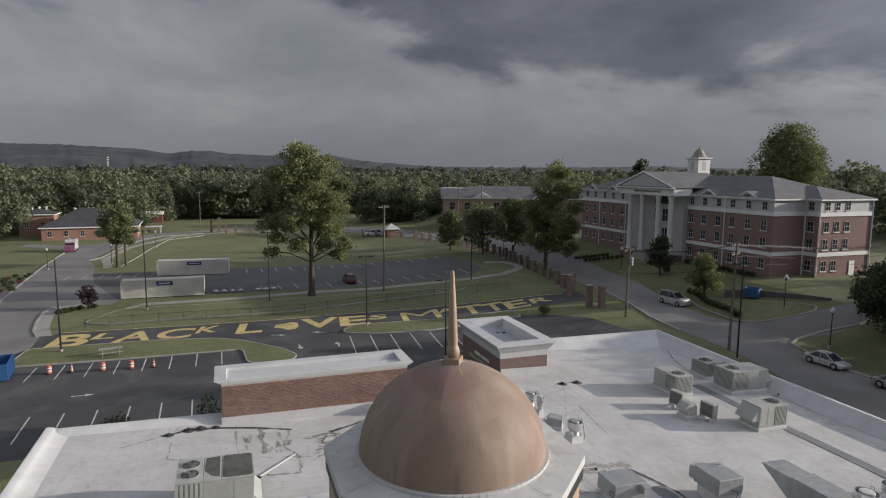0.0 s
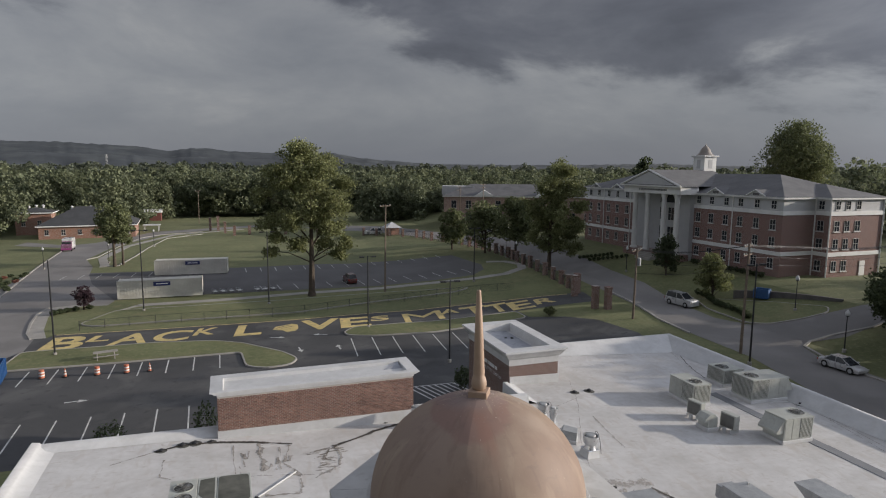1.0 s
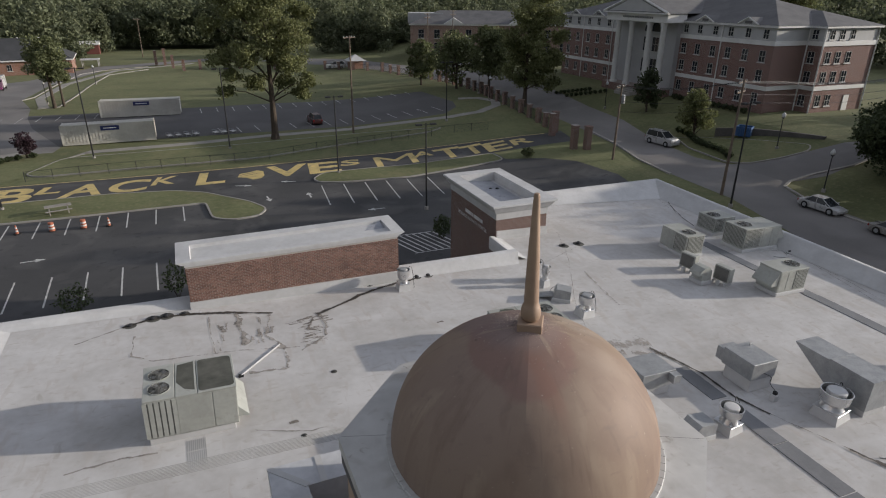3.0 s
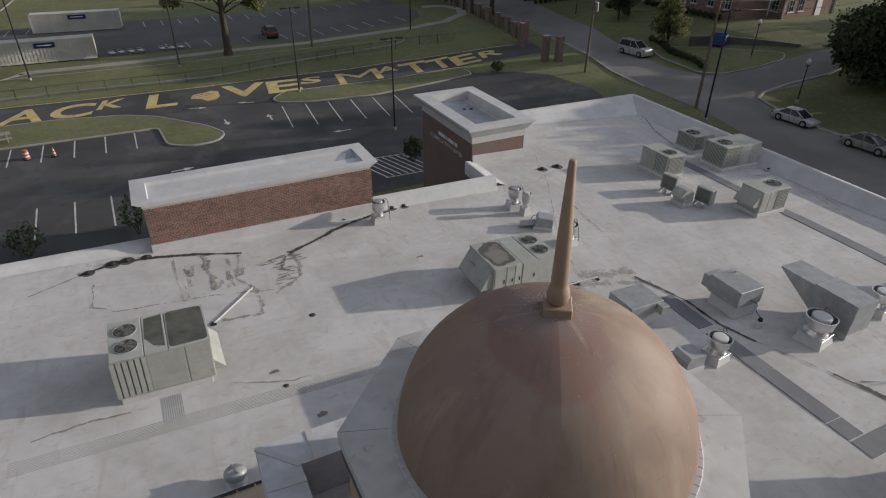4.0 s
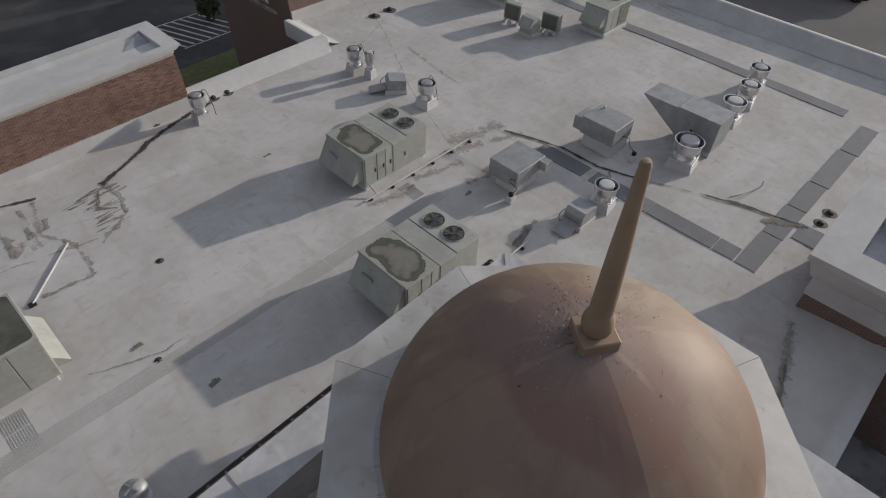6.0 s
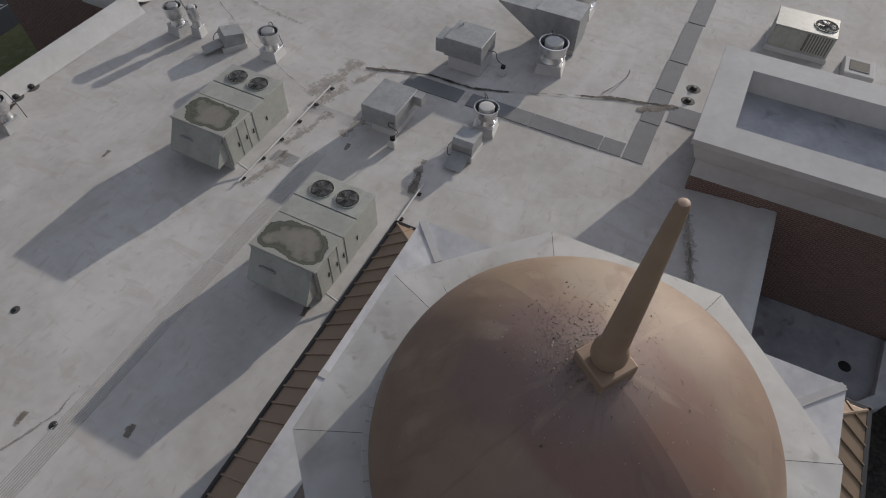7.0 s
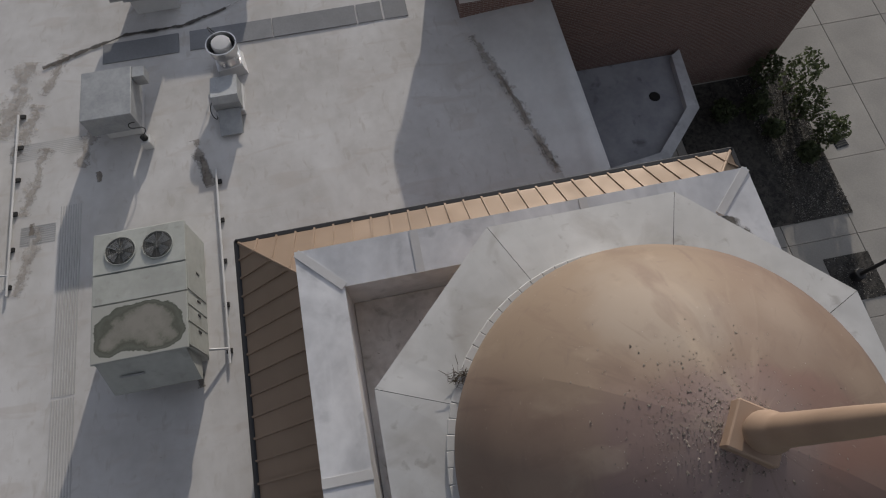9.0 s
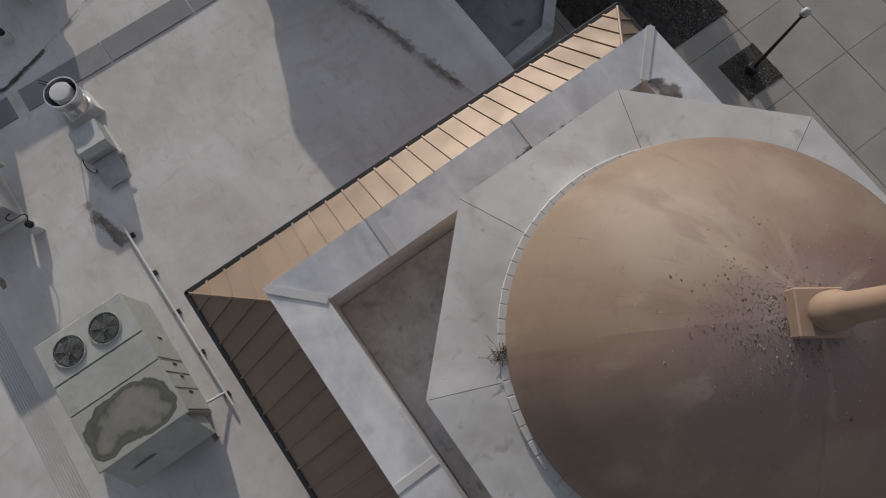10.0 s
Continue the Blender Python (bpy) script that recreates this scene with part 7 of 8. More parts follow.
def tree(x, y, height, width, clear, seed, mat, label, leaf=0.30, n_clump=55, per=110, lean=0.0, fork=0.35, group="trees", narrow=1.0):
    rng = np.random.default_rng(seed)
    z = land(x)
    t = thing("tree", label, "tree", group, at=pose(x, y, z - 0.05))
    rz = (height - clear) / 2
    cs = clumps(rng, n_clump, width / 2, width / 2, rz, clear)
    # crowns taper a little upwards
    k = (cs[:, 2] - clear) / (2 * rz)
    cs[:, :2] *= (1.12 - 0.5 * k * narrow)[:, None]
    bm = bmesh.new()
    r0 = max(0.14, height * 0.022)
    top = Vector((lean, 0, clear + (height - clear) * fork))
    tube(bm, (0, 0, -0.2), (lean * 0.5, 0, clear * 0.5), r0 * 1.25, r0 * 0.95, 10)
    tube(bm, (lean * 0.5, 0, clear * 0.5), top, r0 * 0.95, r0 * 0.6, 10)
    for i in rng.choice(len(cs), min(16, len(cs)), replace=False):
        e = Vector(cs[i])
        s = Vector((lean * 0.7, 0, clear * 0.8 + (top.z - clear * 0.8) * rng.uniform(0, 1)))
        m = s.lerp(e, 0.5) + Vector((0, 0, rng.uniform(0, 0.06) * height))
        tube(bm, s, m, r0 * 0.38, r0 * 0.22, 6)
        tube(bm, m, e, r0 * 0.22, r0 * 0.06, 6)
    part("trunk", bm, M_BARK, t, "brown trunk and limbs")
    cr = width * 0.5 * 0.36
    pts, sizes = [], []
    for c in cs:
        d = rng.normal(size=(per, 3))
        d /= np.linalg.norm(d, axis=1)[:, None]
        rad = cr * rng.uniform(0.55, 1.25) * rng.uniform(0.35, 1.0, (per, 1)) ** 0.6
        pts.append(c + d * rad * np.array([1, 1, 0.72]))
        sizes.append(leaf * rng.uniform(0.6, 1.3, per))
    me = quads("crown", np.concatenate(pts), np.concatenate(sizes), mat, rng)
    ob = new("crown", me)
    ob.parent = t
    return t


def lobed_tree(x, y, turn, lobes, seed, mat, label, leaf=0.28, trunk=0.42, per=85):
    """A tree whose crown is a set of separate boughs. lobes: (across, height, radius) seen from the side that turn faces."""
    rng = np.random.default_rng(seed)
    t = thing("tree", label, "tree", "trees", at=pose(x, y, land(x) - 0.05, 0, 0, turn))
    bm = bmesh.new()
    low = min(z - r for _, z, r in lobes)
    fork = Vector((0.1, 0, max(low * 0.95, 2.0)))
    tube(bm, (0, 0, -0.2), (0.05, 0, 0.9), trunk * 1.5, trunk * 1.05, 12)
    tube(bm, (0.05, 0, 0.9), fork, trunk * 1.05, trunk * 0.8, 12)
    top = Vector((0.2, 0.1, max(z for _, z, _ in lobes) - 1.5))
    tube(bm, fork, fork.lerp(top, 0.5), trunk * 0.8, trunk * 0.5, 10)
    tube(bm, fork.lerp(top, 0.5), top, trunk * 0.5, trunk * 0.12, 8)
    pts, sizes = [], []
    for u, z, r in lobes:
        for dep in ((-0.75, 0.75) if r > 1.9 else (0.0,)):
            c = np.array([u, dep * r + rng.normal(0, 0.5), z + rng.normal(0, 0.3)])
            s = fork.lerp(top, float(np.clip((z * 0.7 - fork.z) / (top.z - fork.z), 0, 0.85)))
            m = s.lerp(Vector(c), 0.55) + Vector((0, 0, 0.5))
            tube(bm, s, m, trunk * 0.24, trunk * 0.13, 7), tube(bm, m, Vector(c), trunk * 0.13, trunk * 0.05, 6)
            for k in range(int(7 + r * 3)):
                d = rng.normal(size=3)
                d /= np.linalg.norm(d)
                cc = c + d * r * rng.uniform(0.35, 0.95) * np.array([1, 1, 0.8])
                tube(bm, Vector(c), Vector(cc), trunk * 0.05, trunk * 0.02, 4, False)
                q = rng.normal(size=(per, 3)) * np.array([0.55, 0.55, 0.36]) * (0.55 + 0.16 * r)
                pts.append(cc + q)
                sizes.append(leaf * rng.uniform(0.5, 1.25, per))
    part("trunk", bm, M_BARK, t, "brown trunk and limbs")
    ob = new("crown", quads("crown", np.concatenate(pts), np.concatenate(sizes), mat, rng))
    ob.parent = t
    return t


def bush(x, y, size, height, seed, mat, label, name="bush", z=None, per=700, leaf=0.10):
    rng = np.random.default_rng(seed)
    t = thing(name, label, "bush", "bushes", at=pose(x, y, land(x) if z is None else z))
    bm = bmesh.new()
    for k in range(5):
        a = 2 * math.pi * k / 5
        tube(bm, (0.05 * math.cos(a), 0.05 * math.sin(a), 0), (size * 0.3 * math.cos(a), size * 0.3 * math.sin(a), height * 0.6), 0.025, 0.01, 5)
    part("stems", bm, M_BARK, t)
    d = rng.normal(size=(per, 3))
    d /= np.linalg.norm(d, axis=1)[:, None]
    lump = np.array([0.75 + 0.45 * noise.noise(Vector(v) * 2.3 + Vector((seed, 0, 0))) for v in d])[:, None]
    p = d * lump * rng.uniform(0.45, 1, (per, 1)) ** 0.5 * np.array([size / 2, size / 2, height / 2]) + np.array([0, 0, height * 0.52])
    ob = new("leaves", quads("leaves", p, leaf * rng.uniform(0.6, 1.4, per), mat, rng))
    ob.parent = t
    return t


lobed_tree(7.8, 87.0, 0, [(-1.4, 22.3, 2.9), (2.3, 20.7, 2.7), (-4.9, 19.0, 2.4), (-0.3, 16.6, 3.4), (3.9, 15.0, 2.7), (-7.2, 16.2, 1.7), (-6.6, 12.0, 1.9), (-3.2, 12.2, 2.3), (2.9, 11.3, 2.4),
                            (5.4, 8.6, 1.3), (-5.0, 9.4, 1.2), (-1.0, 19.8, 2.8), (5.2, 18.2, 1.6), (0.4, 13.2, 2.2), (2.6, 7.9, 1.5), (4.4, 6.8, 1.1), (-2.0, 8.6, 1.5), (-6.2, 7.6, 1.0)], 1, M_LEAF_LIGHT, "tall leafy oak with drooping side boughs on the lawn strip", 0.19, 0.5, 125)
lobed_tree(51.4, 88.9, -28, [(2.1, 18.2, 2.2), (-0.4, 15.5, 2.6), (3.6, 14.4, 2.4), (1.5, 11.0, 2.7), (4.6, 8.6, 2.0), (-2.6, 12.2, 1.8), (-1.7, 8.2, 1.8), (3.6, 6.2, 1.5), (5.4, 11.6, 1.5), (0.6, 6.6, 1.8), (2.4, 8.4, 2.2), (-0.6, 10.2, 2.0), (1.0, 13.2, 2.3), (-2.4, 6.2, 1.7), (1.8, 4.6, 1.7), (4.4, 4.2, 1.4), (-0.4, 4.4, 1.3), (-3.2, 9.8, 1.6)], 2, M_LEAF_LIGHT,
           "broad leafy tree leaning over the street", 0.19, 0.42, 125)
tree(52.5, 105, 13.5, 10, 2.0, 3, M_LEAF, "leafy green tree behind the railings", 0.32, 50, 110)
tree(49.0, 113, 12.0, 10.5, 1.6, 4, M_LEAF, "leafy green tree behind the railings", 0.32, 45, 110)
tree(44.5, 122, 10.0, 8.5, 1.4, 5, M_LEAF, "leafy tree beside the railings", 0.32, 40, 100)
tree(-26.5, 127.8, 13.5, 8.2, 4.6, 6, M_LEAF, "slender leafy tree beside the side road", 0.22, 48, 170)
tree(-25.2, 129.5, 10.0, 5.6, 4.0, 7, M_LEAF, "slender leafy tree beside the side road", 0.22, 26, 160)
tree(57.6, 54.8, 6.6, 5.4, 0.5, 8, M_LEAF_LIGHT, "small bright green tree on the corner island", 0.16, 55, 110)
tree(61.5, 69.0, 7.0, 5.2, 0.2, 9, M_LEAF_DARK, "dark conical evergreen before the portico", 0.18, 40, 110, narrow=1.7)
tree(105.0, 84.0, 26.0, 15.5, 10.0, 10, M_LEAF, "very large leafy tree behind the hall", 0.22, 120, 240)
tree(61.2, 31.6, 9.0, 9.5, 0.3, 11, M_LEAF_DARK, "dark spreading evergreen by the side turning", 0.2, 95, 200, narrow=1.2)
# added for its shade on the lawn beside the street
tree(72, 29.0, 13.0, 11.0, 0.5, 22, M_LEAF_DARK, "dark dense tree added to shade the street lawn", 0.28, 70, 140)
tree(67, 26.0, 15.0, 12.0, 0.2, 12, M_LEAF_DARK, "dark evergreen beside the street lawn", 0.24, 60, 140)
tree(70.5, 18.0, 12.0, 9.0, 2.0, 13, M_LEAF_DARK, "dark tree beyond the parked cars", 0.28, 60, 120)
tree(62, 12.0, 13.0, 11.0, 1.5, 14, M_LEAF_DARK, "dark tree beyond the parked cars", 0.28, 60, 120)
tree(60.8, 25.0, 12.5, 9.5, 0.3, 19, M_LEAF_DARK, "dark broad evergreen beside the parked cars", 0.2, 80, 160, narrow=1.4)
tree(61.5, 16.5, 12.5, 9.5, 0.3, 20, M_LEAF_DARK, "dark broad evergreen beside the parked cars", 0.2, 70, 150, narrow=1.4)
# two out-of-view trees that only serve to shade the street lawn
tree(80, 24.0, 14.5, 10.0, 2.0, 17, M_LEAF_DARK, "unseen dark spreading tree added to shade the street lawn", 0.3, 60, 120)
tree(86, 33.0, 15.0, 10.0, 2.0, 18, M_LEAF_DARK, "unseen dark spreading tree added to shade the street lawn", 0.3, 60, 120)
# five more unseen trees, put there to throw shade on street and lawn
for k, (x, y, h, w) in enumerate(((76, 13, 14, 12), (84, 17, 16, 13), (79, 5, 14, 12), (90, 10, 16, 13), (73, 22.5, 12, 10))):
    tree(x, y, h, w, 0.6, 60 + k, M_LEAF_DARK, "unseen dark dense tree added to shade street and lawn", 0.42, 70, 100)
tree(94, 118, 19.5, 7, 6, 15, M_LEAF_DARK, "tall tree behind the hall's far end", 0.4, 50, 110)
tree(-24.1, 86.8, 3.6, 3.3, 0.7, 16, M_LEAF_PURPLE, "small purple-leaved tree on the lawn strip", 0.14, 22, 90)
for i, (x, y, s) in enumerate(((-27.2, 84.3, 1.3), (-26.6, 85.0, 1.2), (-25.9, 85.6, 1.3), (-25.0, 86.1, 1.2), (-23.4, 86.9, 1.1))):
    bush(x, y, s, 0.75, 40 + i, M_LEAF_DARK, "low dark hedge plant on the lawn strip")
bush(-12.8, 36.8, 3.0, 2.4, 50, M_LEAF_DARK, "thin dark shrub against the front wall", per=520)
bush(-6.4, 37.0, 2.2, 3.2, 51, M_LEAF_DARK, "thin dark shrub against the front wall", per=480)
bush(15.6, 40.5, 2.2, 2.4, 52, M_LEAF_DARK, "dark shrub beside the sign tower", per=900)
bush(35.5, 60.0, 2.0, 1.4, 53, M_LEAF, "round shrub on the verge", per=800)
for i in range(12):
    t = i / 11
    bush(55.3 + 2.6 * t + 0.3 * math.sin(t * 9), 46.5 + 11.5 * t, 1.3, 0.95, 60 + i, M_LEAF_DARK, "clipped hedge plant along the island's edge", per=420)
for i in range(9):
    bush(59.6 + 0.55 * i, 91.4 - 0.5 * i, 0.85, 0.7, 80 + i, M_LEAF_DARK, "small clipped shrub in a planting bed", per=220)
    bush(59.6 + 0.62 * i, 88.0 - 0.55 * i, 0.85, 0.7, 90 + i, M_LEAF_DARK, "small clipped shrub in a planting bed", per=220)
for i in range(16):
    bush(-38.5 + random.uniform(-4.5, 0) - 0.3 * i * 0.2, 104 + i * 1.15, 1.3, 0.6, 100 + i, (M_LEAF_DARK, plain("red_blooms", (0.22, 0.09, 0.06), 0.9))[i % 4 == 0], "low bedding plant beside the kerb", per=160, leaf=0.14)
for i in range(14):
    bush(XF - 1.6, 57.5 + i * 1.15 + (16 if i > 12 else 0), 1.2, 0.9, 130 + i, M_LEAF_DARK, "clipped shrub along the hall's wall", per=200, leaf=0.13)


def wood(name, label, spots, mat, seed, leaf, per, boughs=10):
    """Many crowns, each a heap of rounded boughs clothed in small leaves."""
    rng = np.random.default_rng(seed)
    pts, sizes = [], []
    for x, y, z, h, w in spots:
        for k in range(boughs):
            n = per // boughs
            a, lift = rng.uniform(0, 2 * math.pi), (k + rng.uniform(0, 1)) / boughs
            reach = w * 0.40 * math.sqrt(max(0.0, 1 - (1.25 * lift - 0.35) ** 2)) * rng.uniform(0.55, 1.0)
            r = w * rng.uniform(0.15, 0.24)
            c = np.array([x + reach * math.cos(a), y + reach * math.sin(a), z + h * (0.24 + 0.70 * lift)])
            d = rng.normal(size=(n, 3))
            d /= np.linalg.norm(d, axis=1)[:, None]
            pts.append(c + d * rng.uniform(0.72, 1.08, (n, 1)) * np.array([r, r, r * 0.85]))
            sizes.append(leaf * rng.uniform(0.5, 1.4, n) * (w / 11))
    me = quads(name, np.concatenate(pts), np.concatenate(sizes), mat, rng)
    ob = new(name, me)
    return tagged(ob, label, "wood", kind="stuff")


rng = np.random.default_rng(77)


def ring_of(d0, d1, az0, az1, n, h0, h1, rise):
    out = []
    for k in range(n):
        az = radians(az0 + (az1 - az0) * (k + rng.uniform(0, 1)) / n)
        d = rng.uniform(d0, d1)
        h = rng.uniform(h0, h1)
        out.append((-4.3 + d * math.cos(az), -11.7 + d * math.sin(az), rise - 1, h, h * rng.uniform(0.70, 0.95)))
    return out


front = ring_of(262, 285, 76, 97, 64, 10, 20, 0) + ring_of(225, 262, 97, 116, 58, 9, 20, 0) + ring_of(200, 225, 106, 116, 14, 10, 16, 0) + ring_of(212, 240, 64, 78, 34, 11, 17, 1) + ring_of(222, 250, 48, 64, 34, 11, 16, 3)
wood("wood_edge", "dense green edge of the wood behind the lawn", front, M_FOREST, 5, 0.40, 1400)
mid = ring_of(290, 330, 44, 116, 150, 13, 19, 1) + ring_of(350, 420, 40, 116, 140, 14, 20, 2)
wood("wood_middle", "dark rolling treetops beyond the wood's edge", mid, M_FOREST, 6, 0.62, 620)
back = ring_of(460, 560, 30, 116, 130, 14, 20, 3) + ring_of(600, 760, 30, 116, 130, 15, 21, 4) + ring_of(820, 1050, 28, 116, 140, 16, 23, 5)
wood("wood_far", "distant dark treetops below the hills", back, M_FAR, 7, 1.1, 280)
right = ring_of(175, 230, 22, 40, 40, 12, 19, 5) + ring_of(110, 170, 4, 24, 34, 9, 15, 4)
wood("wood_right", "dark trees beyond the hall", right, M_FOREST, 8, 0.45, 900)

# hills: two folded ridges
for name, dist, amp, label in (("hill_1", 2700, 1.0, "long dark wooded ridge on the horizon"), ("hill_2", 1700, 0.55, "low dark wooded foothills")):
    bm = bmesh.new()
    prev = None
    for k in range(401):
        az = 20 + 100 * k / 400
        sl = float(np.interp(az, [20, 37.3, 45.3, 51.6, 57.9, 64.6, 71.9, 75.1, 78.2, 80.7, 86.7, 90.0, 91.4, 93.2, 94.6, 95.2, 97.1, 100.8, 102.7, 106.3, 120], [0.0029, 0.0029, 0.0068, 0.0096, 0.0073, 0.0065, 0.0074, 0.0115, 0.0155, 0.0231, 0.0226, 0.0243, 0.0281, 0.0275, 0.0229, 0.0244, 0.0294, 0.0317, 0.0331, 0.0326, 0.0326]))
        sl = sl * amp + 0.0012 * noise.noise(Vector((az * 2.0, dist, 0))) + 0.0007 * noise.noise(Vector((az * 7.0, dist, 0)))
        top = 20 + sl * dist
        a = radians(az)
        c, s = math.cos(a), math.sin(a)
        row = []
        for j in range(7):
            t = j / 6
            d = dist * (0.72 + 0.28 * t)
            zz = (top + 8) * (t ** 1.3) - 8 + 10 * noise.noise(Vector((az * 0.6, t * 4, dist)))  * (t * (1 - t) * 4)
            row.append(bm.verts.new((-4.3 + d * c, -11.7 + d * s, zz)))
        row.append(bm.verts.new((-4.3 + dist * 1.3 * c, -11.7 + dist * 1.3 * s, -10)))
        if prev:
            for p, q, r, u in zip(prev, row, row[1:], prev[1:]):
                bm.faces.new((p, q, r, u))
        prev = row
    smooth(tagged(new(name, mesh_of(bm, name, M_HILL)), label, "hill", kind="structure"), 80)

# planting beds by the entrance
M_GRAVEL = surface("gravel_mulch", (0.075, 0.068, 0.06), (0.03, 0.028, 0.025), 0.95, grain=40, stain=6, amount=0.9, bump=0.8)
M_PEBBLE = leaf_material("pebbles", (0.36, 0.345, 0.315), (0.12, 0.113, 0.103), 0.3, 1.6)
for i, (x0, x1, y0, y1) in enumerate(((6.2, 12.6, -14.15, -9.1), (3.05, 4.7, -14.0, -12.33))):
    bed = thing("planting_bed", "square gravel bed set in concrete paving", "planting bed")
    part("gravel", new_box(x0, x1, y0, y1, 0.0, 0.09), M_GRAVEL, bed)
    rngb = np.random.default_rng(200 + i)
    n = int((x1 - x0) * (y1 - y0) * 130)
    # pebbles only in front; the plain dark rear stands partly for building shade
    p = np.column_stack([rngb.uniform(x0, x1, n), rngb.uniform(y0, min(y1, y0 + 2.1), n), np.full(n, 0.10)])
    ob = new("gravel_layer", quads("gravel_layer", p, rngb.uniform(0.02, 0.045, n), M_PEBBLE, rngb))
    ob.parent = bed
    tagged(ob, kind="stuff")
for i, (x, y, s, h) in enumerate(((11.5, -13.7, 1.7, 2.6), (10.4, -13.7, 1.5, 1.9), (9.2, -14.1, 1.5, 1.6), (12.0, -12.6, 1.3, 2.2), (10.9, -12.0, 1.3, 1.3), (9.9, -12.4, 1.0, 0.9), (8.7, -13.3, 1.0, 0.8), (11.0, -10.8, 1.2, 0.9))):
    bush(x, y, s, h, 210 + i, M_LEAF_DARK, "dark leafy shrub in the entrance bed", z=0.09, per=620, leaf=0.075)

grate = thing("drain_grate", "dark square drain grate set in concrete paving", "drain", at=pose(9.15, -14.9, 0.07, 0, 0, 8))
part("rim", new_box(-0.34, 0.34, -0.26, 0.26, 0.0, 0.025, 0.006), M_DARK, grate)
for k in range(7):
    part("bar", new_box(-0.28 + 0.09 * k, -0.24 + 0.09 * k, -0.22, 0.22, 0.025, 0.04), M_FILTER, grate)

# ---- poles, fences, vehicles and street furniture ----
def light_pole(x, y, height, label, mat=None, head="shoebox", r=0.10, z=None):
    p = thing("lamp_post", label, "lamp post", "lamp posts", at=pose(x, y, land(x) if z is None else z))
    part("base", turned(bmesh.new(), [(0.2, 0), (0.2, 0.32), (0.17, 0.36), (0, 0.36)], 12), M_DARK if head == "lantern" else M_CONC, p)
    part("shaft", tube(bmesh.new(), (0, 0, 0.3), (0, 0, height), r, r * 0.6, 8), mat or M_DARK, p)
    if head == "shoebox":
        part("arm", tube(bmesh.new(), (-0.5, 0, height - 0.15), (0.5, 0, height - 0.15), 0.03, n=6), M_DARK, p)
        for s in (-1, 1):
            part("lantern", new_box(s * 0.75 - 0.3, s * 0.75 + 0.3, -0.17, 0.17, height - 0.22, height - 0.05, 0.02), M_DARK, p)
    elif head == "lantern":
        part("collar", turned(bmesh.new(), [(0.07, height - 0.05), (0.12, height + 0.03), (0.12, height + 0.07)], 12), M_DARK, p)
        smooth(part("globe", turned(bmesh.new(), [(0.10, height + 0.06), (0.14, height + 0.14), (0.13, height + 0.24), (0.05, height + 0.34), (0, height + 0.35)], 14), M_WHITE, p, "small pale glass lantern"))
    elif head == "globe":
        part("collar", turned(bmesh.new(), [(0.09, height), (0.16, height + 0.08), (0.16, height + 0.14)], 12), M_DARK, p)
        smooth(part("globe", turned(bmesh.new(), [(0.14, height + 0.12), (0.24, height + 0.28), (0.24, height + 0.42), (0.12, height + 0.62), (0.05, height + 0.72), (0, height + 0.76)], 14), M_WHITE, p, "white glass globe"))
    return p


for x, y, h, head in ((-22.4, 63.8, 10.4, "none"), (-16.0, 83.3, 11.6, "shoebox"), (0.95, 82.5, 11.0, "shoebox"), (12.1, 64.9, 9.3, "shoebox"), (35.2, 85.8, 9.4, "shoebox"), (17.2, 48.5, 8.8, "shoebox"), (43.0, 34.2, 10.0, "shoebox")):
    light_pole(x, y, h, "tall dark steel lamp post beside the car park", head=head)
for x, y in ((60.5, 44.4), (54.3, 33.2), (59.2, 76.2), (60.6, 57.5), (-39, 128), (-28.4, 133), (50.3, 105), (48.9, 97.5), (-22.5, 160)):
    light_pole(x, y, 3.7, "short black lamp post with a white globe", head="globe", r=0.07)
light_pole(3.88, -13.15, 3.4, "short black lamp post with small pale lantern in gravel", head="lantern", r=0.075, z=0.09)


def timber_pole(x, y, height, arms, label, transformer=False):
    p = thing("utility_pole", label, "utility pole", "utility poles", at=pose(x, y, land(x)))
    part("pole", tube(bmesh.new(), (0, 0, -0.2), (0.15, 0, height), 0.16, 0.10, 9), M_WOODPOLE, p)
    for k in range(arms):
        z = height - 0.35 - 0.9 * k
        arm = part("crossarm", new_box(-1.1, 1.1, -0.06, 0.06, z, z + 0.12, 0, pose(0.12, 0.1, 0, 0, 0, 25)), M_WOODPOLE, p)
        for s in (-1, -0.4, 0.4, 1):
            q = Matrix.Rotation(radians(25), 4, "Z") @ Vector((s, 0, 0))
            part("insulator", turned(bmesh.new(), [(0.04, z + 0.12), (0.06, z + 0.2), (0.03, z + 0.3), (0, z + 0.3)], 8, (q.x + 0.12, q.y + 0.1)), M_GALV, p)
    if transformer:
        part("transformer", turned(bmesh.new(), [(0, height - 2.2), (0.28, height - 2.2), (0.28, height - 1.3), (0.2, height - 1.2), (0, height - 1.2)], 12, (0.45, 0)), M_GALV, p)
    return p


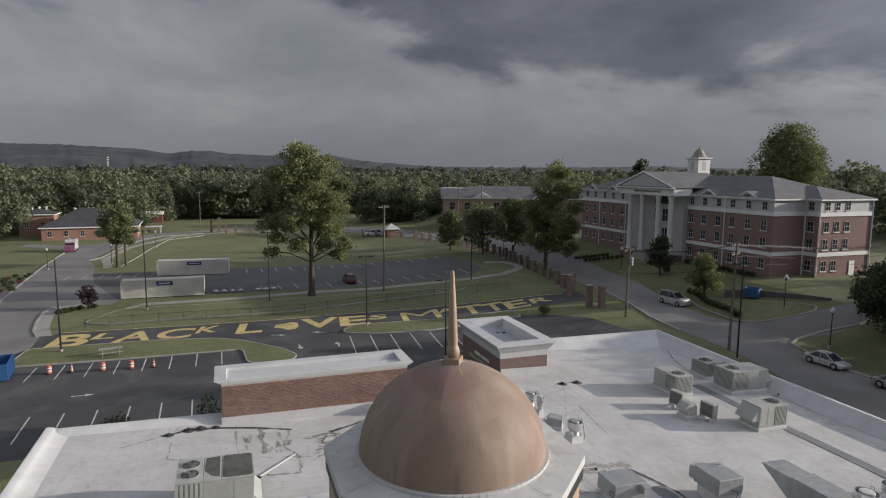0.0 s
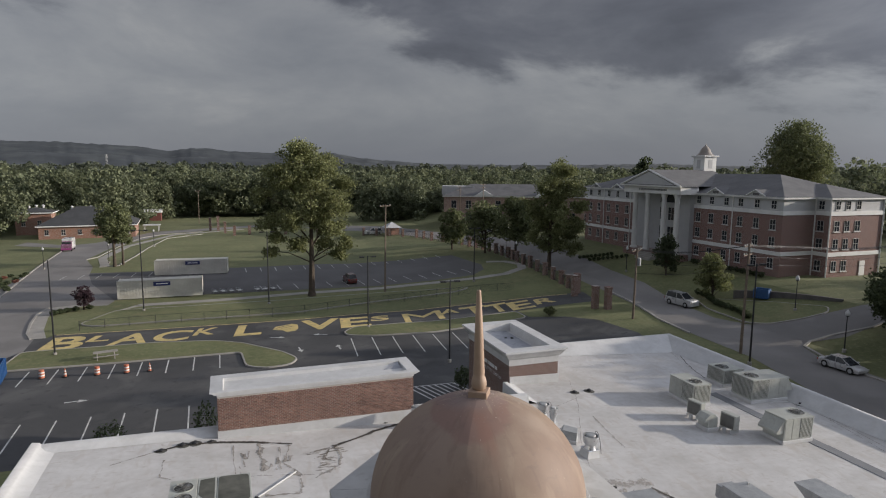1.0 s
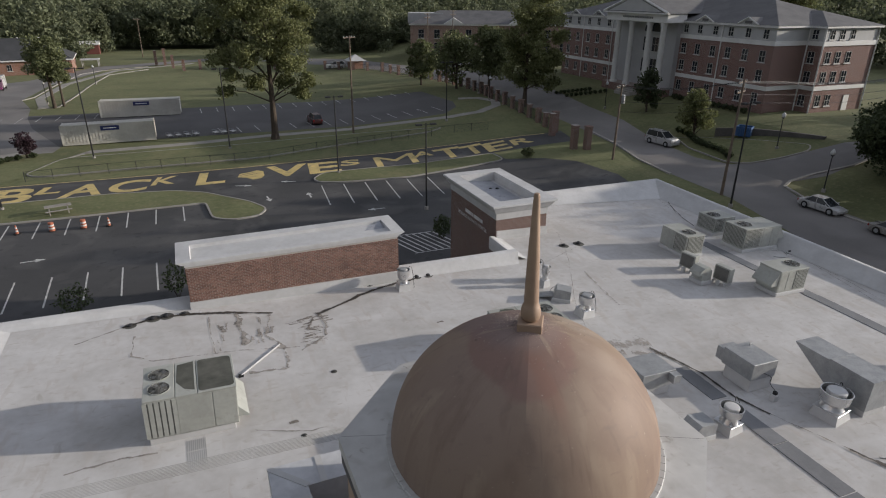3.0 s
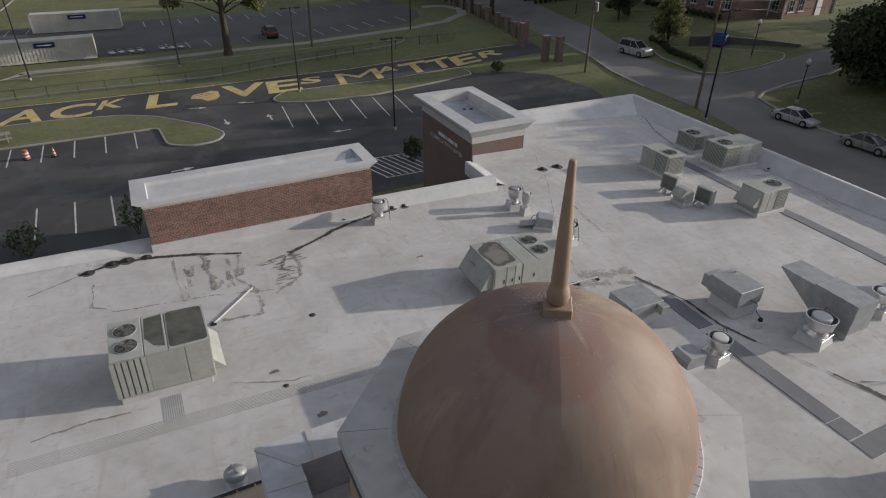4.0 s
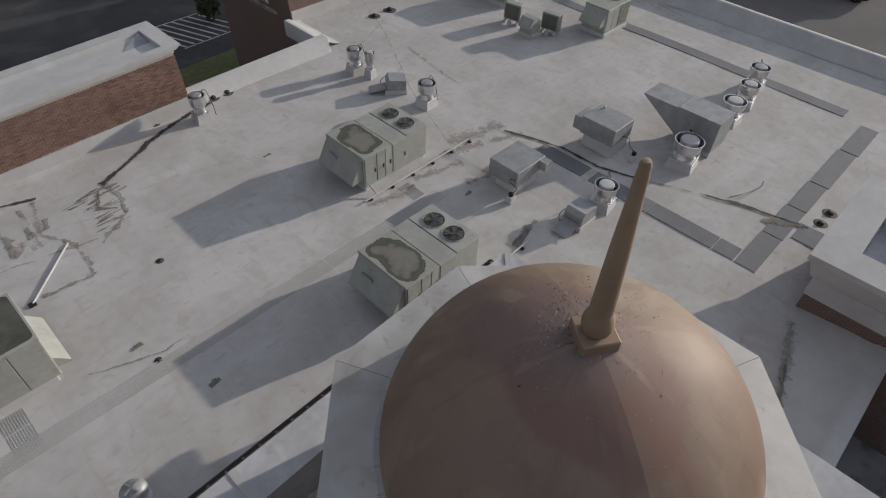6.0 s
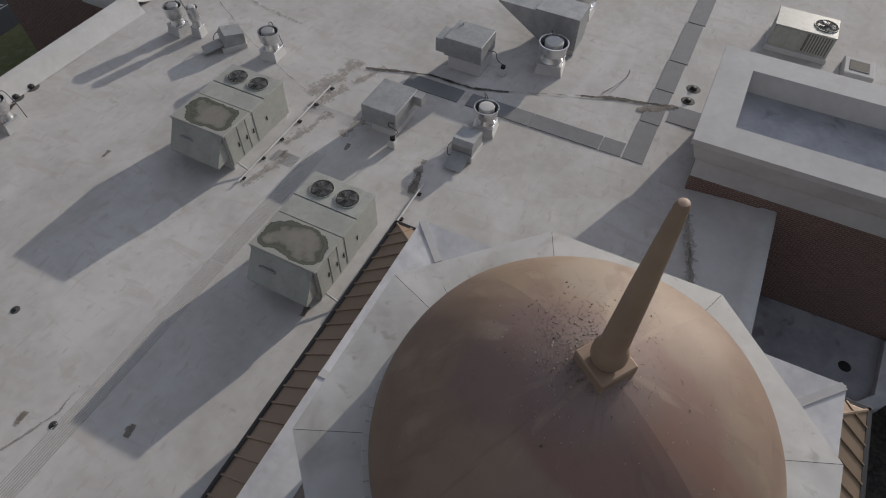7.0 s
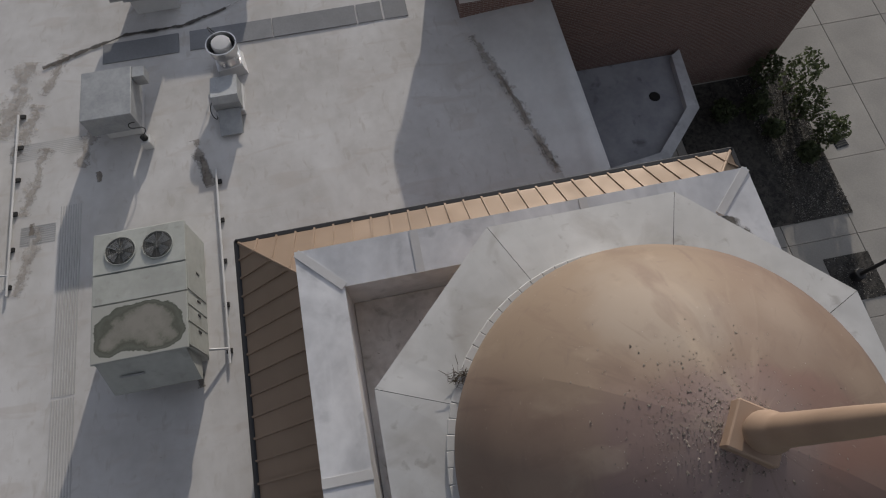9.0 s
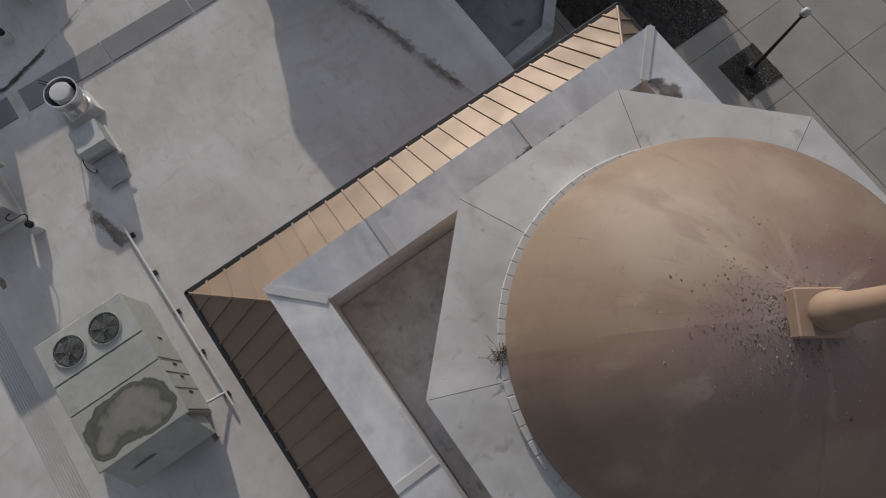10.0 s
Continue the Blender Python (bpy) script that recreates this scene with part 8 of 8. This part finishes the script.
timber_pole(44.9, 37.2, 11.4, 2, "leaning grey timber utility pole with two crossarms")
timber_pole(43.6, 53.2, 9.0, 1, "timber utility pole with a transformer", True)
timber_pole(19.5, 85.8, 14.5, 1, "tall timber utility pole beside the lawn")
timber_pole(64.0, 150, 12, 2, "timber utility pole near the far block")
timber_pole(60.0, 158, 12, 2, "timber utility pole near the far block")
timber_pole(-65.0, 175, 12, 1, "timber utility pole by the low houses")
timber_pole(-14.5, 226, 12, 1, "timber utility pole by the wood")
lines = thing("overhead_wires", "sagging overhead wires between utility poles", "wires")
for dx, dz in ((-0.9, 0), (-0.3, 0.02), (0.4, -0.02), (0.9, 0), (0.1, -1.2), (0.1, -2.0)):
    a, b = Vector((43.7 + dx * 0.9, 53.3 + dx * 0.4, 10.35 + dz * 1.5)), Vector((45.1 + dx * 0.9, 37.3 + dx * 0.4, 12.75 + dz))
    wire(lines, [a, a.lerp(b, 0.5) - Vector((0, 0, 0.5)), b], 0.018)
    c = Vector((92 + dx, 42 + dx, 13.5 + dz))
    wire(lines, [b, b.lerp(c, 0.5) - Vector((0, 0, 1.6)), c], 0.02)

# chain-link fence along the painted road
fence = thing("chain_link_fence", "low black chain-link fence along the lawn strip", "fence")
FENCE = [(-22.2, 74.4), (-16.7, 74.9), (-10.6, 75.1), (-5.0, 74.8), (0.9, 74.6), (5.3, 75.0), (12, 77.0), (18.1, 78.2), (26.0, 78.6), (33.1, 77.8), (38, 76)]
wires = bmesh.new()
for a, b in zip(FENCE, FENCE[1:]):
    a, b = Vector(a), Vector(b)
    n = max(1, round((b - a).length / 3.0))
    for k in range(n):
        p, q = a.lerp(b, k / n), a.lerp(b, (k + 1) / n)
        zp, zq = land(p.x), land(q.x)
        part("post", tube(bmesh.new(), (p.x, p.y, zp), (p.x, p.y, zp + 1.28), 0.035, n=6), M_DARK, fence)
        part("rail", tube(bmesh.new(), (p.x, p.y, zp + 1.22), (q.x, q.y, zq + 1.22), 0.02, n=5), M_DARK, fence)
        for i in range(14):
            s, t = p.lerp(q, i / 14), p.lerp(q, (i + 1) / 14)
            for u, v in ((s, t), (t, s)):
                for e in range(4):
                    z0 = 0.05 + e * 0.29
                    tube(wires, (u.x, u.y, land(u.x) + z0), (v.x, v.y, land(v.x) + z0 + 0.29), 0.006, n=3, caps=False)
tagged(part("wire_mesh", wires, M_DARK, fence, "black woven wire"), kind="stuff")


def brick_pillar(x, y, h, w=0.75):
    p = thing("brick_pillar", "square red brick gate pillar with a pale cap", "pillar", "brick pillars", at=pose(x, y, land(x)))
    part("shaft", new_box(-w / 2, w / 2, -w / 2, w / 2, -0.3, h), M_BRICKWALL, p)
    part("cap", new_box(-w / 2 - 0.08, w / 2 + 0.08, -w / 2 - 0.08, w / 2 + 0.08, h, h + 0.16, 0.03), M_BRICKWALL, p)


for x, y, h in ((42.4, 59.9, 3.0), (43.7, 58.8, 2.9), (43.9, 67.6, 3.0), (45.2, 69.0, 2.9), (-10.0, 198, 4), (-7.6, 197, 4.6), (-5.5, 189.4, 3.4), (-2.8, 181.2, 2.8), (1.5, 183, 2.6), (12, 181, 2.6), (21, 176, 2.4)):
    brick_pillar(x, y, h)
iron = thing("iron_railings", "black iron railings between brick pillars", "railings")
LINE = [(45.2, 69.5), (46.6, 76), (48.0, 84), (49.2, 92), (49.8, 98.8), (50.8, 105), (50.9, 111.4), (50.6, 118), (49.8, 124.4), (48.5, 131.2), (45.3, 139.7), (43.8, 148.1), (38.5, 157), (32.8, 165)]
bars = bmesh.new()
for a, b in zip(LINE, LINE[1:]):
    brick_pillar(b[0], b[1], 2.1, 0.7), brick_pillar((a[0] + b[0]) / 2, (a[1] + b[1]) / 2, 2.0, 0.6)
    a, b = Vector(a), Vector(b)
    n = int((b - a).length / 0.16)
    for k in range(1, n):
        p = a.lerp(b, k / n)
        tube(bars, (p.x, p.y, land(p.x)), (p.x, p.y, land(p.x) + 1.75), 0.014, n=3, caps=False)
    for z in (0.25, 1.55):
        part("rail", tube(bmesh.new(), (a.x, a.y, land(a.x) + z), (b.x, b.y, land(b.x) + z), 0.03, n=5), M_DARK, iron)
tagged(part("bar", bars, M_DARK, iron), kind="stuff")


# vehicles
def car_paint(name, base):
    return surface(name, base, tuple(c * 0.85 for c in base), 0.28, metal=0.25, grain=20, stain=1.0, amount=0.3, bump=0.0, coat=0.6)


M_SILVER, M_CARWHITE, M_CARRED, M_TAN = car_paint("silver_paint", (0.45, 0.45, 0.45)), car_paint("white_paint", (0.72, 0.72, 0.72)), car_paint("dark_red_paint", (0.10, 0.025, 0.02)), car_paint("grey_paint", (0.30, 0.29, 0.27))
M_TAIL = plain("red_lens", (0.35, 0.02, 0.02), 0.2)


def car(x, y, turn, length, width, height, paint, label, tall=False, wagon=False):
    """A car that points along its own +x. Body lofted through cross-sections."""
    c = thing("car", label, "car", "cars", at=pose(x, y, land(x) + 0.03, 0, 0, turn))
    L, W, H = length, width, height
    belt = H * (0.60 if tall else 0.62)
    nose = H * (0.66 if tall else 0.55)
    prof = [(-L / 2, 0.30, belt * 0.86), (-L / 2 + 0.08, 0.22, belt * 0.98), (-L * 0.30, 0.20, belt), (0.0, 0.20, belt), (L * 0.20, 0.20, belt * 0.98), (L * 0.36, 0.20, nose * 1.0), (L / 2 - 0.12, 0.22, nose * 0.90), (L / 2, 0.32, nose * 0.72)]
    bm = bmesh.new()
    rings = []
    for px, lo, hi in prof:
        w = W / 2 * (1 - 0.14 * (abs(px) / (L / 2)) ** 4)
        rings.append([bm.verts.new(p) for p in ((px, -w * 0.94, lo), (px, -w, lo + (hi - lo) * 0.45), (px, -w * 0.95, hi - 0.06), (px, -w * 0.80, hi), (px, w * 0.80, hi), (px, w * 0.95, hi - 0.06), (px, w, lo + (hi - lo) * 0.45), (px, w * 0.94, lo))])
    for a, b in zip(rings, rings[1:]):
        for i in range(8):
            bm.faces.new((a[i], a[(i + 1) % 8], b[(i + 1) % 8], b[i]))
    bm.faces.new(rings[0]), bm.faces.new(rings[-1][::-1])
    smooth(part("body", bm, paint, c), 40)
    rear = -L * (0.47 if wagon else 0.36)
    cab = [(rear, belt - 0.02, 0.80), (rear + (0.22 if wagon else 0.62), H - 0.05, 0.64), (L * 0.06, H, 0.66), (L * 0.28, belt - 0.03, 0.82)]
    lo, hi = [Vector((px, -W / 2 * w, z)) for px, z, w in cab], [Vector((px, W / 2 * w, z)) for px, z, w in cab]
    for face in [(lo[i], lo[i + 1], hi[i + 1], hi[i]) for i in range(3)] + [tuple(lo[::-1]), tuple(hi)]:
        bm = bmesh.new()
        bm.faces.new([bm.verts.new(p) for p in face])
        part("window", bm, M_GLASS, c, "dark tinted window")
    bm = bmesh.new()
    box(bm, cab[1][0] - 0.05, cab[2][0] + 0.06, -W / 2 * 0.65, W / 2 * 0.65, H - 0.04, H + 0.02, 0.015)
    part("roof", bm, paint, c)
    for s in (-1, 1):
        for i, j in ((0, 1), (3, 2)):
            part("window_pillar", tube(bmesh.new(), (cab[i][0], s * W / 2 * cab[i][2], cab[i][1]), (cab[j][0], s * W / 2 * cab[j][2], cab[j][1]), 0.045, n=5), paint, c)
        part("window_pillar", tube(bmesh.new(), (-L * 0.06, s * W / 2 * 0.82, belt), (-L * 0.07, s * W / 2 * 0.66, H - 0.03), 0.035, n=5), paint, c)
    for px in (-L * 0.30, L * 0.31):
        for s in (-1, 1):
            wh = part("wheel", bmesh.new(), M_BLACK, c)
            r = 0.33 if not tall else 0.37
            ty = new("tyre", mesh_of(tube(bmesh.new(), (px, s * (W / 2 - 0.20), r), (px, s * (W / 2 + 0.01), r), r, n=20), "tyre", M_BLACK))
            ri = new("rim", mesh_of(tube(bmesh.new(), (px, s * (W / 2 - 0.05), r), (px, s * (W / 2 + 0.025), r), r * 0.62, r * 0.55, 16), "rim", M_GALV))
            ty.parent = ri.parent = wh
    for s in (-1, 1):
        part("headlight", new_box(L / 2 - 0.10, L / 2 + 0.0, s * W * 0.36 - 0.16, s * W * 0.36 + 0.16, nose * 0.62, nose * 0.80, 0.02), M_ALU, c)
        part("tail_light", new_box(-L / 2 - 0.01, -L / 2 + 0.06, s * W * 0.38 - 0.14, s * W * 0.38 + 0.14, belt * 0.66, belt * 0.88, 0.02), M_TAIL, c)
        part("wing_mirror", new_box(L * 0.2, L * 0.2 + 0.1, s * (W / 2 + 0.08) - 0.08, s * (W / 2 + 0.08) + 0.08, belt, belt + 0.14, 0.02), paint, c)
    return c


car(49.5, 29.7, -88, 4.05, 1.62, 1.25, M_SILVER, "silver saloon car with a rear spoiler parked at the kerb")
car(49.0, 22.5, -88, 4.05, 1.62, 1.28, M_TAN, "grey saloon car parked at the kerb")
car(48.7, 16.6, -88, 4.0, 1.68, 1.5, M_CARWHITE, "white compact sport utility car parked at the kerb", True, True)
car(48.0, 9.0, -88, 4.4, 1.75, 1.4, M_CARRED, "dark car parked at the kerb")
car(53.7, 56.2, -84, 4.6, 1.85, 1.75, M_SILVER, "silver sport utility car with a roof rack on the street", True, True)
car(15.7, 96.4, 94, 4.2, 1.75, 1.7, M_CARRED, "dark red hatchback in the far car park", True, True)
car(35.5, 164.5, 175, 5.2, 1.9, 1.9, M_CARWHITE, "white car by the gatehouse", True, True)
for i, (x, y) in enumerate(((63, 132), (66, 129), (69, 126), (60, 137))):
    car(x, y, -20, 4.6, 1.8, 1.5, (M_CARWHITE, M_SILVER, M_TAN, M_CARWHITE)[i], "car parked before the far brick block", i % 2 == 0, i % 2 == 0)

truck = thing("food_truck", "small pink and white food truck on the side road", "truck", at=pose(-41.2, 158, 0.03, 0, 0, -88))
part("box", new_box(-2.8, 0.8, -1.1, 1.1, 0.5, 2.9, 0.06), M_CARWHITE, truck)
part("cab", prism(bmesh.new(), rect(0.81, 2.6, -1.05, 1.05), 0.45, lambda x, y: 2.3 if x < 1 else 1.35), car_paint("pink_paint", (0.27, 0.13, 0.20)), truck, "pink cab")
part("windscreen", new_box(1.2, 1.9, -0.95, 0.95, 1.75, 2.2, 0.02), M_GLASS, truck)
part("bumper", new_box(2.55, 2.75, -1.05, 1.05, 0.35, 0.75, 0.03), plain("pink_bumper", (0.30, 0.06, 0.20), 0.4), truck)
for px in (-1.8, 1.7):
    for s in (-1, 1):
        part("wheel", tube(bmesh.new(), (px, s * 0.8, 0.4), (px, s * 1.08, 0.4), 0.4, n=16), M_BLACK, truck)

# storage containers
M_CONT = surface("container_paint", (0.60, 0.58, 0.52), (0.44, 0.42, 0.37), 0.6, grain=4, stain=0.5, amount=0.5)
M_BLUE = plain("navy_sign", (0.02, 0.03, 0.12), 0.4)


def container(x, y, turn, length, label):
    c = thing("storage_container", label, "container", "containers", at=pose(x, y, 0.0, 0, 0, turn))
    H, D = 2.9, 2.5
    part("box", new_box(0.05, length - 0.05, 0.06, D - 0.06, 0.25, H - 0.04), M_CONT, c)
    n = int(length / 0.42)
    for side, y0 in ((0, -0.0), (1, D - 0.08)):
        bm = bmesh.new()
        for k in range(n):
            a = 0.12 + k * (length - 0.24) / n
            box(bm, a, a + 0.22, y0, y0 + 0.08, 0.3, H - 0.12)
        part("corrugation", bm, M_CONT, c)
    for a in (0, length - 0.14):
        for b in (0, D - 0.14):
            part("corner_post", new_box(a, a + 0.14, b - 0.02, b + 0.12, 0.1, H), M_CONT, c)
    part("top_rail", new_box(0, length, -0.02, 0.08, H - 0.12, H), M_CONT, c)
    part("bottom_rail", new_box(0, length, -0.02, 0.08, 0.12, 0.3), M_CONT, c)
    for a in (1.5, length * 0.45, length - 1.8):
        part("block", new_box(a, a + 0.3, 0.1, 0.6, 0, 0.13), M_CONC, c)
    s = part("sign", new_box(length * 0.42, length * 0.62, -0.06, -0.021, H - 0.95, H - 0.3, 0.01), M_BLUE, c, "navy blue sign with white bars")
    part("sign_bars", new_box(length * 0.45, length * 0.59, -0.075, -0.06, H - 0.68, H - 0.56), M_TRIM, s)
    return c


container(-17.7, 113.6, -5, 12.9, "white corrugated storage container with a navy sign")
container(-20.7, 92.4, -1, 12.1, "white corrugated storage container in shade beside the path")
for k in range(7):
    r = thing("cycle_rack", "low white tubular rack by the path", "rack", "cycle racks", at=pose(-6.8 + 1.25 * k + (1.6 if k > 3 else 0), 93.6, 0.02, 0, 0, 20))
    for y in (-0.5, 0.5):
        bm = bmesh.new()
        tube(bm, (-0.4, y, 0), (-0.35, y, 0.65), 0.03, n=6), tube(bm, (0.4, y, 0), (0.35, y, 0.5), 0.03, n=6), tube(bm, (-0.35, y, 0.65), (0.35, y, 0.5), 0.03, n=6)
        part("hoop", bm, M_GALV, r)
    part("seat_bar", new_box(-0.3, 0.3, -0.5, 0.5, 0.28, 0.34), M_TRIM, r)

# skips, barrels, table
M_SKIP = plain("blue_skip_paint", (0.03, 0.095, 0.24), 0.5)


def skip(x, y, turn, label, sx=2.0, sy=3.8, h=1.7):
    d = thing("waste_skip", label, "waste skip", "waste skips", at=pose(x, y, land(x) + 0.02, 0, 0, turn))
    bm = bmesh.new()
    outer, inner = rect(-sx / 2, sx / 2, -sy / 2, sy / 2), rect(-sx / 2 + 0.08, sx / 2 - 0.08, -sy / 2 + 0.08, sy / 2 - 0.08)
    frame_ring(bm, outer, outer, 0.12, h), frame_ring(bm, outer, inner, h, h), frame_ring(bm, inner, inner, h, 0.2)
    bm.faces.new([bm.verts.new((x_, y_, 0.2)) for x_, y_ in inner])
    part("tub", bm, M_SKIP, d)
    for k in range(6):
        yy = -sy / 2 + 0.3 + k * (sy - 0.6) / 5
        for s in (-1, 1):
            part("rib", new_box(s * (sx / 2 + 0.04) - 0.05, s * (sx / 2 + 0.04) + 0.05, yy - 0.06, yy + 0.06, 0.12, h + 0.02), M_SKIP, d)
    return d


skip(-26.0, 56.4, 8, "blue ribbed waste skip at the car park's edge"), skip(-28.3, 55.3, 8, "blue ribbed waste skip at the car park's edge")
skip(61.6, 50.4, 30, "blue waste skip behind the corner island", 1.5, 1.8, 1.3)
M_ORANGE, M_REFLECT = plain("orange_plastic", (0.46, 0.15, 0.085), 0.6), plain("white_band", (0.65, 0.65, 0.63), 0.5)
for x, y, drum in ((-21.7, 56.0, True), (-19.7, 55.8, False), (-16.9, 55.5, True), (-14.3, 55.3, True), (-12.2, 55.1, False)):
    b = thing("traffic_barrel" if drum else "traffic_cone", "orange traffic barrel with white bands" if drum else "orange traffic cone with a white band", "traffic barrel" if drum else "traffic cone", "traffic barrels", at=pose(x, y, 0.02) @ Matrix.Scale(0.85, 4))
    part("foot", turned(bmesh.new(), [(0.0, 0.0), (0.38, 0.0), (0.38, 0.08), (0, 0.08)], 12), M_BLACK, b)
    r0, r1 = (0.30, 0.26) if drum else (0.17, 0.06)
    part("shell", turned(bmesh.new(), [(r0, 0.08), (r1, 1.0), (0, 1.02)], 16), M_ORANGE, b)
    for z in (0.3, 0.62):
        rr = r0 + (r1 - r0) * (z - 0.08) / 0.92 + 0.006
        part("band", turned(bmesh.new(), [(rr, z), (rr - 0.012, z + 0.16)], 16), M_REFLECT, b)
M_TABLE = surface("weathered_planks", (0.36, 0.34, 0.30), (0.22, 0.2, 0.18), 0.9, grain=10, stain=2, amount=0.6)
t = thing("picnic_table", "weathered wooden picnic table on the grass island", "picnic table", at=pose(-17.0, 60.6, 0.14, 0, 0, 12))
part("tabletop", new_box(-1.15, 1.15, -0.42, 0.42, 0.72, 0.78, 0.01), M_TABLE, t)
for s in (-1, 1):
    part("bench", new_box(-1.15, 1.15, s * 0.75 - 0.14, s * 0.75 + 0.14, 0.43, 0.48, 0.01), M_TABLE, t)
    part("frame", new_box(s * 0.8 - 0.05, s * 0.8 + 0.05, -0.8, 0.8, 0.36, 0.43), M_TABLE, t)
    for e in (-1, 1):
        part("leg", tube(bmesh.new(), (s * 0.8, e * 0.65, 0), (s * 0.8, e * 0.25, 0.74), 0.05, n=5), M_TABLE, t)
mast = thing("radio_mast", "thin pale lattice radio mast above the wood", "mast", at=pose(-4.3 + 700 * math.cos(radians(99.3)), -11.7 + 700 * math.sin(radians(99.3)), 0))
for a in range(3):
    part("leg", tube(bmesh.new(), (1.0 * math.cos(a * 2.1), 1.0 * math.sin(a * 2.1), 0), (0.5 * math.cos(a * 2.1), 0.5 * math.sin(a * 2.1), 32), 0.13, n=4), M_SIDING, mast)
for z in (26, 29, 31):
    part("aerial_ring", turned(bmesh.new(), [(0.9, z), (1.1, z), (1.1, z + 0.7), (0.9, z + 0.7)], 10), M_SIDING, mast)

# ---- single bricks of the long parapet box ----
BL, BH, GAP = 0.203, 0.060, 0.019
brick_mesh = mesh_of(new_box(0, BL, 0, 0.06, 0, BH, 0.004), "brick", M_BRICK)
half_mesh = mesh_of(new_box(0, (BL - GAP) / 2, 0, 0.06, 0, BH, 0.004), "brick", M_BRICK)
rest_v, rest_f = [], []
single = 0
Y_FACE, X0, X1, Z0, Z1 = 20.985, -5.06, 5.0, 7.02, 8.99


def loose_brick(x0, x1, y0, y1, z0, z1):
    n = len(rest_v)
    rest_v.extend([(x0, y0, z0), (x1, y0, z0), (x1, y1, z0), (x0, y1, z0), (x0, y0, z1), (x1, y0, z1), (x1, y1, z1), (x0, y1, z1)])
    rest_f.extend([(n, n + 1, n + 5, n + 4), (n + 1, n + 2, n + 6, n + 5), (n + 3, n, n + 4, n + 7), (n + 4, n + 5, n + 6, n + 7), (n, n + 3, n + 2, n + 1)])


rows = int((Z1 - Z0) / (BH + GAP))
for r in range(rows):
    z = Z0 + r * (BH + GAP)
    x = X0 - (BL + GAP) / 2 * (r % 2)
    while x < X1 - 0.02:
        a, b = max(x, X0), min(x + BL, X1)
        out = random.uniform(-0.004, 0.004)
        if b - a > 0.03:
            if abs(b - a - BL) < 0.002 and -1.0 < a < 1.7 and single < 300:
                ob = new("brick", brick_mesh)
                ob.parent, ob.location = front_box, (a, Y_FACE + out, z)
                single += 1
            else:
                loose_brick(a, b, Y_FACE + out, Y_FACE + 0.06, z, z + BH)
        x += BL + GAP
    for side, xs in ((-1, -5.075), (1, 4.955)):
        y = 21.0 - (BL + GAP) / 2 * (r % 2)
        while y < 23.28:
            a, b = max(y, 21.0), min(y + BL, 23.29)
            if b - a > 0.03:
                loose_brick(xs, xs + 0.06, a, b, z, z + BH)
            y += BL + GAP
me = bpy.data.meshes.new("brickwork_rest")
me.from_pydata(rest_v, [], rest_f)
me.materials.append(M_BRICKWALL_LOOSE := surface("brick_loose", (0.285, 0.172, 0.135), (0.175, 0.10, 0.08), 0.85, grain=30, stain=1.0, amount=0.5, bump=0.3))
nt = M_BRICKWALL_LOOSE.node_tree
geo, hsv, rg = nt.nodes.new("ShaderNodeNewGeometry"), nt.nodes.new("ShaderNodeHueSaturation"), nt.nodes.new("ShaderNodeMapRange")
rg.inputs["To Min"].default_value, rg.inputs["To Max"].default_value = 0.7, 1.25
nt.links.new(geo.outputs["Random Per Island"], rg.inputs["Value"])
nt.links.new(rg.outputs[0], hsv.inputs["Value"])
nt.links.new(nt.nodes["Principled BSDF"].inputs["Base Color"].links[0].from_socket, hsv.inputs["Color"])
nt.links.new(hsv.outputs[0], nt.nodes["Principled BSDF"].inputs["Base Color"])
ob = new("brickwork_rest", me)
ob.parent = front_box
tagged(ob, kind="stuff")
